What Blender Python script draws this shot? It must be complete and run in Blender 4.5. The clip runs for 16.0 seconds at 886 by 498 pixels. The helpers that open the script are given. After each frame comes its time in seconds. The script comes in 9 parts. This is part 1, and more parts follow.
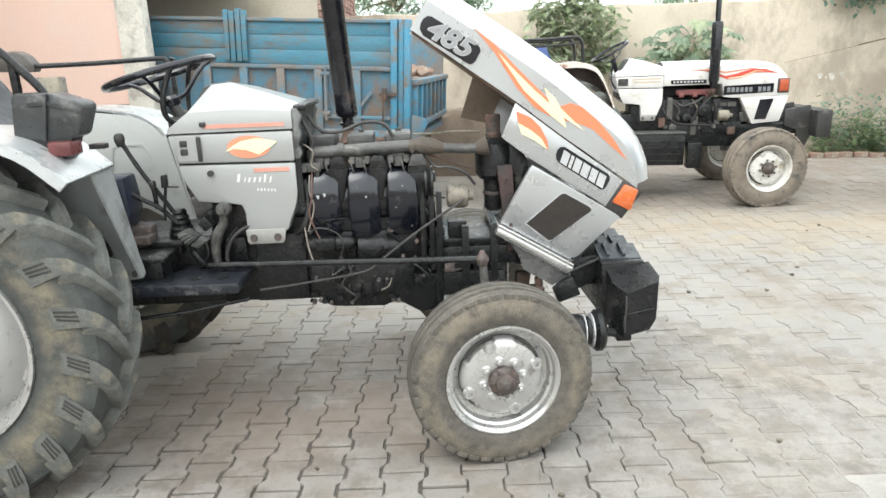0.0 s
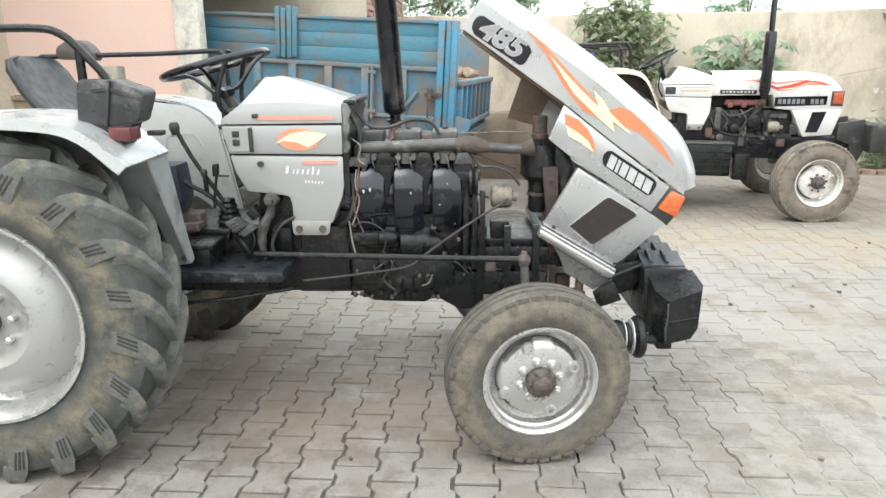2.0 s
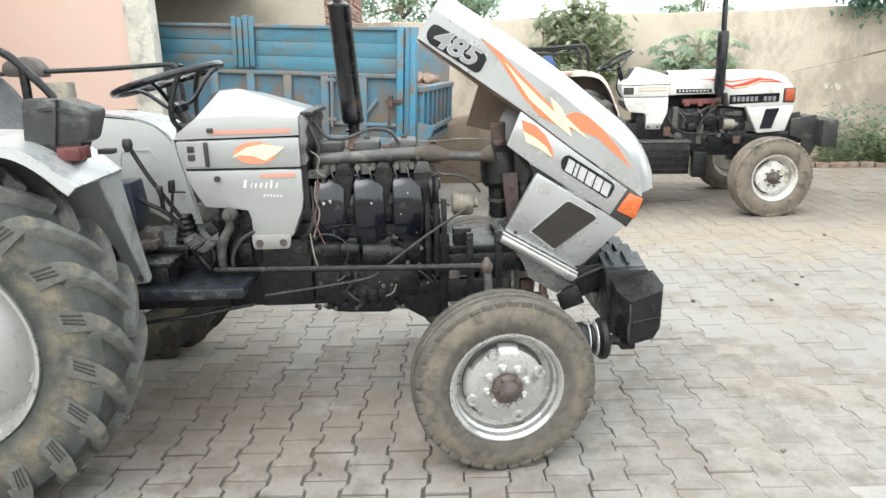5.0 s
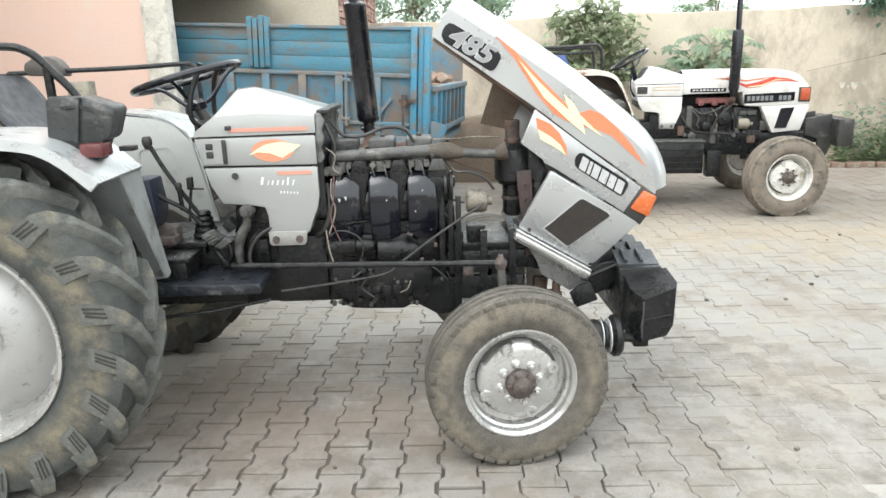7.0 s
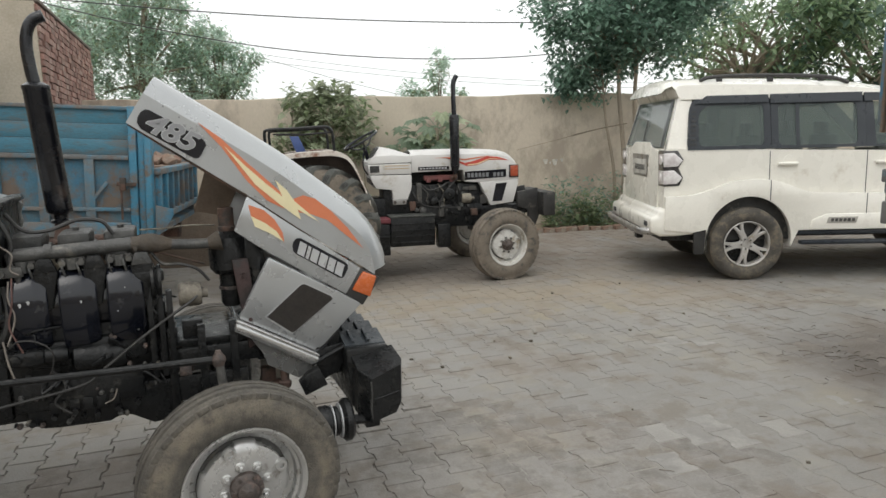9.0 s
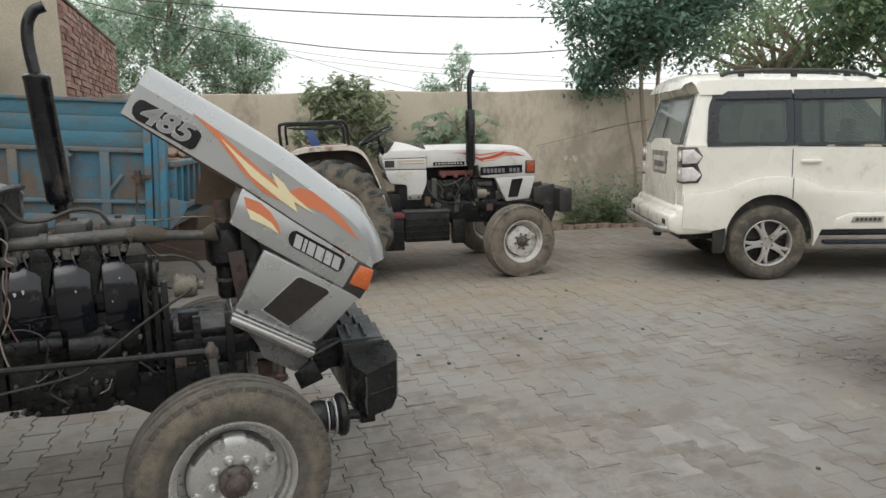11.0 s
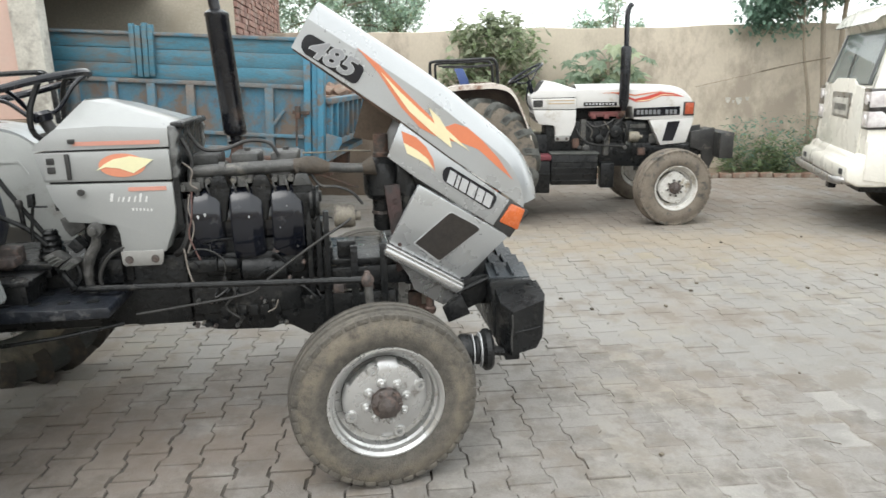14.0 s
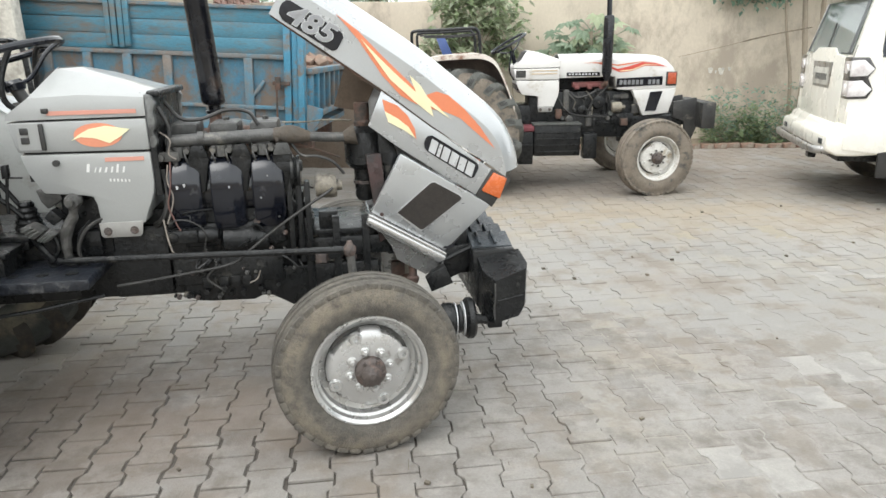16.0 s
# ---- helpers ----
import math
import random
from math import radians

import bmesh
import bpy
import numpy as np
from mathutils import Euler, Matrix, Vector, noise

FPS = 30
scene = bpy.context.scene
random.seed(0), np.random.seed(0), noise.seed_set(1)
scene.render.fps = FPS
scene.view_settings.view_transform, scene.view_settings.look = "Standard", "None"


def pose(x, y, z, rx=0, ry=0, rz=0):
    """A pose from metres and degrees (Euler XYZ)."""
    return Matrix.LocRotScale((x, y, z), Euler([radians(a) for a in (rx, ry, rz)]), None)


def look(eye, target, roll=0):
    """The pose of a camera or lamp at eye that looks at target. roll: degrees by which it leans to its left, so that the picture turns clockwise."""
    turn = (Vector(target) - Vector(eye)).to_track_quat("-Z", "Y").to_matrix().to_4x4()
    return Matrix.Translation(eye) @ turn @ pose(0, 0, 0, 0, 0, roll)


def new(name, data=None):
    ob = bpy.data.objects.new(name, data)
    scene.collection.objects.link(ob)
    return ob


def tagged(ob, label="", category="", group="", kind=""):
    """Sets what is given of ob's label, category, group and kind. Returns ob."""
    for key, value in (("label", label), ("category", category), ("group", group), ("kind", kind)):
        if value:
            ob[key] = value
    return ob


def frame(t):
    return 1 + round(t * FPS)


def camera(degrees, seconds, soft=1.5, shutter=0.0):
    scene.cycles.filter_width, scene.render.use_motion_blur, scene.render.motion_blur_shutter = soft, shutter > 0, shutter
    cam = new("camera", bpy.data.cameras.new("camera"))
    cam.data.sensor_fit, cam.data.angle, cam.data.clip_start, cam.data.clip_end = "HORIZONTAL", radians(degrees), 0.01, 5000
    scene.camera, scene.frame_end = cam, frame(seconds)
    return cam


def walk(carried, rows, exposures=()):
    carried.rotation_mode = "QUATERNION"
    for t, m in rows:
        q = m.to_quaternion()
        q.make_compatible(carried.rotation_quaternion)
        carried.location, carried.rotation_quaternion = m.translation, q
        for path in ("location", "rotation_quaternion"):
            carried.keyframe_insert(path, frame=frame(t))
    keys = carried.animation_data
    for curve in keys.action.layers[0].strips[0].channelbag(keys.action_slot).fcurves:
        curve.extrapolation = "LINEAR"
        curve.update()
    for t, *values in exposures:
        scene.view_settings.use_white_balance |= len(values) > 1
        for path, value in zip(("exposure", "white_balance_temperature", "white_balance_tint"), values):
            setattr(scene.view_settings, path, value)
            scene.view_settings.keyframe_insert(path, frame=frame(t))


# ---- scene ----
cam = camera(66.6, 16.0, shutter=0.4)
PATH = [
    (0, (0.333, -0.187, 1.469), (0.019, 1.711, 0.922), -1.9),
    (0.5, (0.324, -0.188, 1.463), (0.007, 1.703, 0.894), -1.1),
    (1, (0.318, -0.189, 1.46), (-0.018, 1.699, 0.894), -1.4),
    (1.5, (0.316, -0.189, 1.466), (-0.031, 1.702, 0.916), -1.0),
    (2, (0.309, -0.209, 1.455), (-0.107, 1.672, 0.918), -0.2),
    (2.5, (0.306, -0.208, 1.453), (-0.059, 1.676, 0.887), 0.1),
    (3, (0.326, -0.19, 1.464), (-0.002, 1.712, 0.938), 0.1),
    (3.5, (0.326, -0.172, 1.475), (0.023, 1.732, 0.944), -0.8),
    (6, (0.338, -0.216, 1.47), (-0.006, 1.684, 0.948), -2.0),
    (6.5, (0.332, -0.221, 1.468), (-0.015, 1.681, 0.954), -2.1),
    (7, (0.329, -0.223, 1.466), (-0.033, 1.672, 0.94), -1.6),
    (7.2, (0.335, -0.22, 1.467), (0.006, 1.679, 0.931), -1.8),
    (7.5, (0.375, -0.204, 1.482), (0.208, 1.724, 0.978), -3.2),
    (7.7, (0.407, -0.194, 1.502), (0.375, 1.757, 1.062), -3.6),
    (8, (0.462, -0.177, 1.515), (0.784, 1.766, 1.168), -2.8),
    (8.2, (0.475, -0.185, 1.506), (0.871, 1.748, 1.183), -1.3),
    (8.5, (0.477, -0.177, 1.506), (0.864, 1.761, 1.197), -1.0),
    (9, (0.476, -0.182, 1.501), (0.821, 1.76, 1.169), -1.4),
    (11.5, (0.606, -0.154, 1.483), (0.876, 1.797, 1.136), -1.0),
    (12, (0.61, -0.153, 1.485), (0.895, 1.79, 1.11), -1.1),
    (12.3, (0.614, -0.153, 1.483), (0.903, 1.788, 1.093), -1.3),
    (12.5, (0.6, -0.147, 1.476), (0.827, 1.801, 1.08), -1.1),
    (12.7, (0.583, -0.147, 1.475), (0.712, 1.808, 1.069), -1.1),
    (13, (0.55, -0.15, 1.469), (0.499, 1.798, 1.023), -1.0),
    (13.2, (0.532, -0.151, 1.469), (0.373, 1.783, 0.983), -0.4),
    (13.5, (0.525, -0.143, 1.463), (0.359, 1.783, 0.95), -0.3),
    (14, (0.534, -0.141, 1.465), (0.399, 1.791, 0.966), -0.9),
    (14.5, (0.551, -0.144, 1.459), (0.493, 1.783, 0.926), -1.5),
    (15, (0.545, -0.145, 1.459), (0.452, 1.776, 0.913), -1.6),
    (15.5, (0.537, -0.141, 1.453), (0.444, 1.777, 0.896), -1.2),
    (16, (0.542, -0.146, 1.448), (0.453, 1.768, 0.873), -1.0),
]
EXPOSE = [(0.0, 1.28, 6370, 8), (7.2, 1.28, 6370, 8), (7.5, 1.17, 6390, 8), (7.75, 0.6, 6450, 10), (8.0, 0.15, 6530, 10), (8.4, 0.02, 6560, 10), (11.4, -0.07, 6570, 10), (12.5, -0.05, 6570, 10),
          (12.8, -0.09, 6570, 10), (13.0, -0.07, 6560, 10), (13.3, 0.06, 6530, 10), (13.5, 0.20, 6500, 10), (13.7, 0.4, 6430, 9), (14.0, 0.78, 6410, 9), (14.4, 0.89, 6400, 9), (16.0, 0.94, 6400, 9)]
walk(cam, [(t, look(eye, target, roll)) for t, eye, target, roll in PATH], EXPOSE)

# ---- world, sun ----
world = bpy.data.worlds.new("sky")
scene.world = world
world.use_nodes = True
wn = world.node_tree
sky = wn.nodes.new("ShaderNodeTexSky")
sky.sky_type = "NISHITA"
sky.sun_disc = False
sky.sun_elevation, sky.sun_rotation = radians(58), radians(205)
sky.air_density, sky.dust_density, sky.ozone_density = 1.0, 6.0, 1.0
soften = wn.nodes.new("ShaderNodeHueSaturation")          # overcast haze
soften.inputs["Saturation"].default_value = 0.22
wn.links.new(sky.outputs[0], soften.inputs["Color"])
cloud = wn.nodes.new("ShaderNodeMix")                       # an even white cloud layer over the sky
cloud.data_type = "RGBA"
cloud.inputs[0].default_value = 0.75
cloud.inputs[7].default_value = (9.1, 9.35, 9.3, 1)
wn.links.new(soften.outputs[0], cloud.inputs[6])
wn.links.new(cloud.outputs[2], wn.nodes["Background"].inputs[0])
wn.nodes["Background"].inputs[1].default_value = 0.15
sun = new("sun", bpy.data.lights.new("sun", "SUN"))
sun.data.energy, sun.data.angle, sun.data.color = 0.5, radians(40), (1.0, 0.97, 0.93)
sun.matrix_world = look((-2.0, -4.3, 7.6), (0, 0, 0))

# ---- materials ----
def lin(*c):
    """sRGB 0..255 to linear."""
    return tuple(((v / 255 + 0.055) / 1.055) ** 2.4 if v > 10 else v / 255 / 12.92 for v in c)


def mat(name, c1, c2=None, scale=3.0, rough=0.6, metal=0.0, bump=0.15, fine=90.0, dirt=None, amount=0.4, dscale=5.0,
        island=0.0, objrand=0.0, coat=0.0, rvar=0.15, stretch=(1, 1, 1), ring=None, grit=None, world_space=False, stain=None):
    if grit is None:
        grit = 0.025 if coat > 0 or bump <= 0.08 else 0.13
    m = bpy.data.materials.new(name)
    m.use_nodes = True
    nt = m.node_tree
    b = nt.nodes["Principled BSDF"]
    N, Lk = nt.nodes.new, nt.links.new
    co = N("ShaderNodeTexCoord")
    mp = N("ShaderNodeMapping")
    mp.inputs["Scale"].default_value = stretch
    Lk(N("ShaderNodeNewGeometry").outputs["Position"] if world_space else co.outputs["Object"], mp.inputs["Vector"])

    def noise_tex(sc, detail, rough_=0.6):
        n = N("ShaderNodeTexNoise")
        n.inputs["Scale"].default_value, n.inputs["Detail"].default_value, n.inputs["Roughness"].default_value = sc, detail, rough_
        Lk(mp.outputs[0], n.inputs["Vector"])
        return n

    def ramp(src, lo, hi):
        r = N("ShaderNodeMapRange")
        r.inputs["From Min"].default_value, r.inputs["From Max"].default_value = lo, hi
        Lk(src, r.inputs["Value"])
        return r.outputs[0]

    def mix(kind, f, a, c):
        x = N("ShaderNodeMix")
        x.data_type, x.blend_type = "RGBA", kind
        for sock, v in ((x.inputs[0], f), (x.inputs[6], a), (x.inputs[7], c)):
            if isinstance(v, (int, float)):
                sock.default_value = v
            elif isinstance(v, tuple):
                sock.default_value = (*v, 1)
            else:
                Lk(v, sock)
        return x.outputs[2]

    big, small = noise_tex(scale, 4), noise_tex(fine, 3)
    col = mix("MIX", ramp(big.outputs[0], 0.35, 0.65), c1, c2 or tuple(v * 0.8 for v in c1))
    grain = N("ShaderNodeMapRange")
    grain.inputs["From Min"].default_value, grain.inputs["From Max"].default_value = 0.3, 0.7
    grain.inputs["To Min"].default_value, grain.inputs["To Max"].default_value = 1 - grit, 1 + grit * 0.9
    Lk(small.outputs[0], grain.inputs["Value"])
    gc = N("ShaderNodeCombineColor")
    for i in range(3):
        Lk(grain.outputs[0], gc.inputs[i])
    col = mix("MULTIPLY", 1.0, col, gc.outputs[0])
    if dirt:
        dn = noise_tex(dscale, 7, 0.7)
        mask = ramp(dn.outputs[0], 0.62 - amount * 0.35, 0.74 - amount * 0.3)
        if ring:                                           # dirt that lies in a band round the y axis
            flat = N("ShaderNodeVectorMath")
            flat.operation = "MULTIPLY"
            flat.inputs[1].default_value = (1, 0, 1)
            Lk(co.outputs["Object"], flat.inputs[0])
            ln = N("ShaderNodeVectorMath")
            ln.operation = "LENGTH"
            Lk(flat.outputs[0], ln.inputs[0])
            band = N("ShaderNodeMath")
            band.operation = "MULTIPLY"
            soft = (ring[1] - ring[0]) * 0.3
            Lk(ramp(ln.outputs["Value"], ring[0], ring[0] + soft), band.inputs[0])
            Lk(ramp(ln.outputs["Value"], ring[1], ring[1] - soft), band.inputs[1])
            wide = N("ShaderNodeMath")
            wide.operation = "MULTIPLY"
            Lk(ramp(dn.outputs[0], 0.36, 0.60), wide.inputs[0])
            Lk(band.outputs[0], wide.inputs[1])
            mask = wide.outputs[0]
        col = mix("MIX", mask, col, dirt)
    if stain:                                              # (colour, amount, scale) of a second, finer soiling
        sn = noise_tex(stain[2], 8, 0.75)
        col = mix("MIX", ramp(sn.outputs[0], 0.66 - stain[1] * 0.4, 0.86 - stain[1] * 0.4), col, stain[0])
    if island or objrand:
        src = N("ShaderNodeNewGeometry").outputs["Random Per Island"] if island else N("ShaderNodeObjectInfo").outputs["Random"]
        k = island or objrand
        r = N("ShaderNodeMapRange")
        r.inputs["To Min"].default_value, r.inputs["To Max"].default_value = 1 - k, 1 + k
        Lk(src, r.inputs["Value"])
        rc = N("ShaderNodeCombineColor")
        for i in range(3):
            Lk(r.outputs[0], rc.inputs[i])
        col = mix("MULTIPLY", 1.0, col, rc.outputs[0])
    Lk(col, b.inputs["Base Color"])
    rr = N("ShaderNodeMapRange")
    rr.inputs["From Min"].default_value, rr.inputs["From Max"].default_value = 0.3, 0.7
    rr.inputs["To Min"].default_value, rr.inputs["To Max"].default_value = max(rough - rvar, 0.04), min(rough + rvar, 1)
    Lk(noise_tex(scale * 2.3, 5).outputs[0], rr.inputs["Value"])
    Lk(rr.outputs[0], b.inputs["Roughness"])
    b.inputs["Metallic"].default_value = metal
    b.inputs["Coat Weight"].default_value = coat
    if bump:
        bp = N("ShaderNodeBump")
        bp.inputs["Strength"].default_value, bp.inputs["Distance"].default_value = bump, 0.01
        Lk(small.outputs[0], bp.inputs["Height"])
        Lk(bp.outputs[0], b.inputs["Normal"])
    return m


def glass(name, tint=(0.55, 0.62, 0.6), clear=0.5, film=(0.02, 0.025, 0.025)):
    m = bpy.data.materials.new(name)
    m.use_nodes = True
    nt = m.node_tree
    b = nt.nodes["Principled BSDF"]
    b.inputs["Base Color"].default_value = (*film, 1)
    b.inputs["Roughness"].default_value = 0.05
    tr = nt.nodes.new("ShaderNodeBsdfTransparent")
    tr.inputs[0].default_value = (*tint, 1)
    mx = nt.nodes.new("ShaderNodeMixShader")
    mx.inputs[0].default_value = clear
    nt.links.new(b.outputs[0], mx.inputs[1])
    nt.links.new(tr.outputs[0], mx.inputs[2])
    nt.links.new(mx.outputs[0], nt.nodes["Material Output"].inputs["Surface"])
    return m


def soil_or_shade(m, colour, strength, x0, x1, y0, y1, soft=0.6, nscale=1.6, lo=0.34, hi=0.56):
    """Lays trodden soil, or painted shade, of one stretch of the yard over a paving material."""
    nt = m.node_tree
    N, Lk = nt.nodes.new, nt.links.new
    base = nt.nodes["Principled BSDF"].inputs["Base Color"]
    old = base.links[0].from_socket
    pos = N("ShaderNodeNewGeometry").outputs["Position"]
    sep = N("ShaderNodeSeparateXYZ")
    Lk(pos, sep.inputs[0])
    nz = N("ShaderNodeTexNoise")
    nz.inputs["Scale"].default_value, nz.inputs["Detail"].default_value, nz.inputs["Roughness"].default_value = nscale, 6, 0.68
    Lk(pos, nz.inputs["Vector"])
    fac = None
    for src, a, b in ((sep.outputs[0], x0 - soft, x0 + soft), (sep.outputs[0], x1 + soft, x1 - soft), (sep.outputs[1], y0 - soft, y0 + soft), (sep.outputs[1], y1 + soft, y1 - soft), (nz.outputs[0], lo, hi)):
        r = N("ShaderNodeMapRange")
        r.interpolation_type = "SMOOTHSTEP"
        r.inputs["From Min"].default_value, r.inputs["From Max"].default_value = a, b
        r.inputs["To Max"].default_value = strength if fac is None else 1.0
        Lk(src, r.inputs["Value"])
        if fac is None:
            fac = r.outputs[0]
        else:
            mu = N("ShaderNodeMath")
            mu.operation = "MULTIPLY"
            Lk(fac, mu.inputs[0])
            Lk(r.outputs[0], mu.inputs[1])
            fac = mu.outputs[0]
    mx = N("ShaderNodeMix")
    mx.data_type = "RGBA"
    Lk(fac, mx.inputs[0])
    Lk(old, mx.inputs[6])
    mx.inputs[7].default_value = (*colour, 1)
    Lk(mx.outputs[2], base)


DUST = (0.30, 0.25, 0.17)
SILVER = mat("silver_paint", (0.450, 0.464, 0.470), (0.418, 0.430, 0.436), 2.0, 0.32, 0.52, 0.02, 160, coat=0.4)
BAND = mat("bright_silver_band", (0.50, 0.50, 0.495), (0.44, 0.44, 0.435), 2.0, 0.24, 0.75, 0.02, 160)
WHITE_SILVER = mat("pale_silver_paint", (0.33, 0.337, 0.331), (0.305, 0.312, 0.306), 2.5, 0.40, 0.15, 0.02, 160, DUST, 0.05, 5, coat=0.5)
FENDER = mat("scuffed_silver_paint", (0.50, 0.52, 0.525), (0.40, 0.42, 0.425), 3, 0.34, 0.5, 0.05, 120, (0.12, 0.11, 0.10), 0.10, 7, stain=((0.25, 0.25, 0.24), 0.16, 16))
WHITE_PAINT = mat("far_white_paint", (0.66, 0.65, 0.63), (0.58, 0.57, 0.55), 3, 0.4, 0, 0.03, 120, (0.42, 0.38, 0.31), 0.12, 6)
RUBBER = mat("tyre_rubber", (0.075, 0.070, 0.062), (0.135, 0.122, 0.102), 12, 0.85, 0, 0.5, 140, (0.185, 0.160, 0.124), 0.58, 10, ring=(0.250, 0.338), stain=((0.055, 0.052, 0.047), 0.42, 13))
RUBBER_REAR = mat("rear_tyre_rubber", (0.042, 0.047, 0.045), (0.075, 0.080, 0.075), 9, 0.85, 0, 0.4, 120, (0.185, 0.162, 0.118), 0.45, 8, ring=(0.385, 0.535), stain=((0.05, 0.053, 0.051), 0.40, 10))
LUG = mat("dusty_tread_bar", (0.15, 0.153, 0.14), (0.075, 0.080, 0.077), 9, 0.88, 0, 0.4, 120, (0.185, 0.168, 0.132), 0.22, 9, stain=((0.045, 0.049, 0.048), 0.32, 13))
# Darker copy of the tread bars: shade under the tractor put into its colour.
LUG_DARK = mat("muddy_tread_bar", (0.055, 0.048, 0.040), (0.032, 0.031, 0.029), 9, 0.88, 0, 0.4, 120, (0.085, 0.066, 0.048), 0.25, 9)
RIM = mat("aluminium_paint", (0.55, 0.55, 0.54), (0.47, 0.47, 0.46), 5, 0.30, 0.65, 0.03, 150, (0.22, 0.19, 0.16), 0.10, 14)
DISC = mat("dull_aluminium_paint", (0.54, 0.54, 0.535), (0.46, 0.46, 0.455), 6, 0.33, 0.62, 0.05, 120, (0.17, 0.15, 0.13), 0.16, 12)
DULL_DISC = mat("matt_aluminium_paint", (0.44, 0.44, 0.435), (0.38, 0.38, 0.375), 4, 0.42, 0.35, 0.04, 120, (0.17, 0.15, 0.13), 0.14, 9)
WORN = mat("worn_bare_steel", (0.135, 0.132, 0.125), (0.060, 0.060, 0.058), 18, 0.5, 0.25, 0.35, 70, (0.05, 0.047, 0.042), 0.32, 16)
HUB = mat("rusty_greasy_hub", (0.105, 0.088, 0.08), (0.06, 0.052, 0.05), 20, 0.6, 0.3, 0.6, 80, (0.17, 0.12, 0.10), 0.30, 22)
BLACK = mat("grimy_black_iron", (0.0075, 0.0082, 0.009), (0.0165, 0.0172, 0.0175), 7, 0.31, 0.0, 0.35, 60, (0.055, 0.053, 0.048), 0.10, 11)
BLACK.node_tree.nodes["Principled BSDF"].inputs["Specular IOR Level"].default_value = 0.32
TREADPLATE = mat("scuffed_black_steel", (0.006, 0.008, 0.012), (0.014, 0.017, 0.024), 14, 0.42, 0, 0.5, 45, (0.10, 0.10, 0.10), 0.16, 18)
GLOSS_BLACK = mat("black_enamel", (0.005, 0.006, 0.010), (0.009, 0.0105, 0.016), 6, 0.15, 0, 0.04, 60, (0.06, 0.06, 0.06), 0.05, 12, coat=0.15, rvar=0.06)
BLACK_PLASTIC = mat("faded_black_plastic", (0.022, 0.022, 0.022), (0.04, 0.039, 0.037), 8, 0.5, 0, 0.12, 90, (0.13, 0.12, 0.10), 0.15, 9)
FADED = mat("weathered_grey_plastic", (0.05, 0.054, 0.05), (0.085, 0.088, 0.082), 9, 0.55, 0, 0.2, 80, (0.13, 0.125, 0.11), 0.25, 14)
RUST = mat("rusty_iron", (0.15, 0.085, 0.06), (0.09, 0.06, 0.05), 9, 0.8, 0.1, 0.5, 70, (0.05, 0.045, 0.04), 0.4, 12)
GREY_IRON = mat("dusty_grey_casting", (0.11, 0.108, 0.10), (0.055, 0.054, 0.052), 9, 0.7, 0.15, 0.5, 70, (0.20, 0.175, 0.135), 0.22, 10)
BROWN_IRON = mat("baked_brown_pipe", (0.100, 0.080, 0.060), (0.062, 0.053, 0.044), 9, 0.75, 0.1, 0.4, 80, (0.08, 0.07, 0.06), 0.3, 12)
CREAM_METAL = mat("dirty_cream_metal", (0.30, 0.275, 0.215), (0.19, 0.17, 0.14), 12, 0.6, 0.2, 0.3, 80, (0.08, 0.07, 0.06), 0.3, 16)
DARK_PIPE = mat("dusty_dark_pipe", (0.06, 0.061, 0.06), (0.095, 0.094, 0.09), 10, 0.5, 0.2, 0.4, 70, (0.19, 0.18, 0.155), 0.14, 8)
INNER = mat("brown_inner_sheet", (0.17, 0.125, 0.09), (0.11, 0.085, 0.065), 4, 0.8, 0, 0.2, 70)
ORANGE = mat("orange_decal", (0.64, 0.205, 0.10), (0.60, 0.19, 0.095), 5, 0.4, 0, 0.0)
YELLOW = mat("pale_yellow_decal", (0.78, 0.70, 0.45), (0.75, 0.67, 0.42), 5, 0.4, 0, 0.0)
PALE_ORANGE = mat("faded_orange_emblem", (0.68, 0.265, 0.16), (0.64, 0.25, 0.15), 5, 0.4, 0, 0.0)
PALE_YELLOW = mat("faded_yellow_emblem", (0.78, 0.74, 0.47), (0.75, 0.71, 0.45), 5, 0.4, 0, 0.0)
MUFFLER = mat("sooty_muffler_paint", (0.005, 0.006, 0.009), (0.010, 0.0105, 0.013), 6, 0.24, 0, 0.12, 40, (0.05, 0.036, 0.030), 0.10, 7)
RED = mat("red_decal", (0.55, 0.075, 0.05), (0.5, 0.07, 0.05), 5, 0.4, 0, 0.0)
STRIPE = mat("faded_red_stripe", (0.58, 0.27, 0.21), (0.54, 0.27, 0.21), 9, 0.45, 0, 0.0)
WHITE_INK = mat("white_lettering", (0.66, 0.66, 0.65), (0.6, 0.6, 0.59), 9, 0.4, 0, 0.0)
NUMERAL = mat("dull_silver_numerals", (0.30, 0.305, 0.315), (0.26, 0.265, 0.275), 9, 0.4, 0.3, 0.0)
LETTER = mat("silver_lettering", (0.52, 0.53, 0.54), (0.46, 0.465, 0.47), 9, 0.35, 0.3, 0.0)
AMBER = mat("amber_lens", (0.58, 0.13, 0.03), (0.5, 0.11, 0.028), 30, 0.25, 0, 0.2, 60, coat=0.5)
RED_LENS = mat("dull_red_lens", (0.13, 0.030, 0.030), (0.09, 0.026, 0.026), 20, 0.35, 0, 0.1, 60)
WIRE_W = mat("pale_wire", (0.24, 0.21, 0.18), (0.17, 0.15, 0.13), 20, 0.6, 0, 0.0)
WIRE_R = mat("brown_wire", (0.13, 0.065, 0.052), (0.10, 0.055, 0.05), 20, 0.6, 0, 0.0)


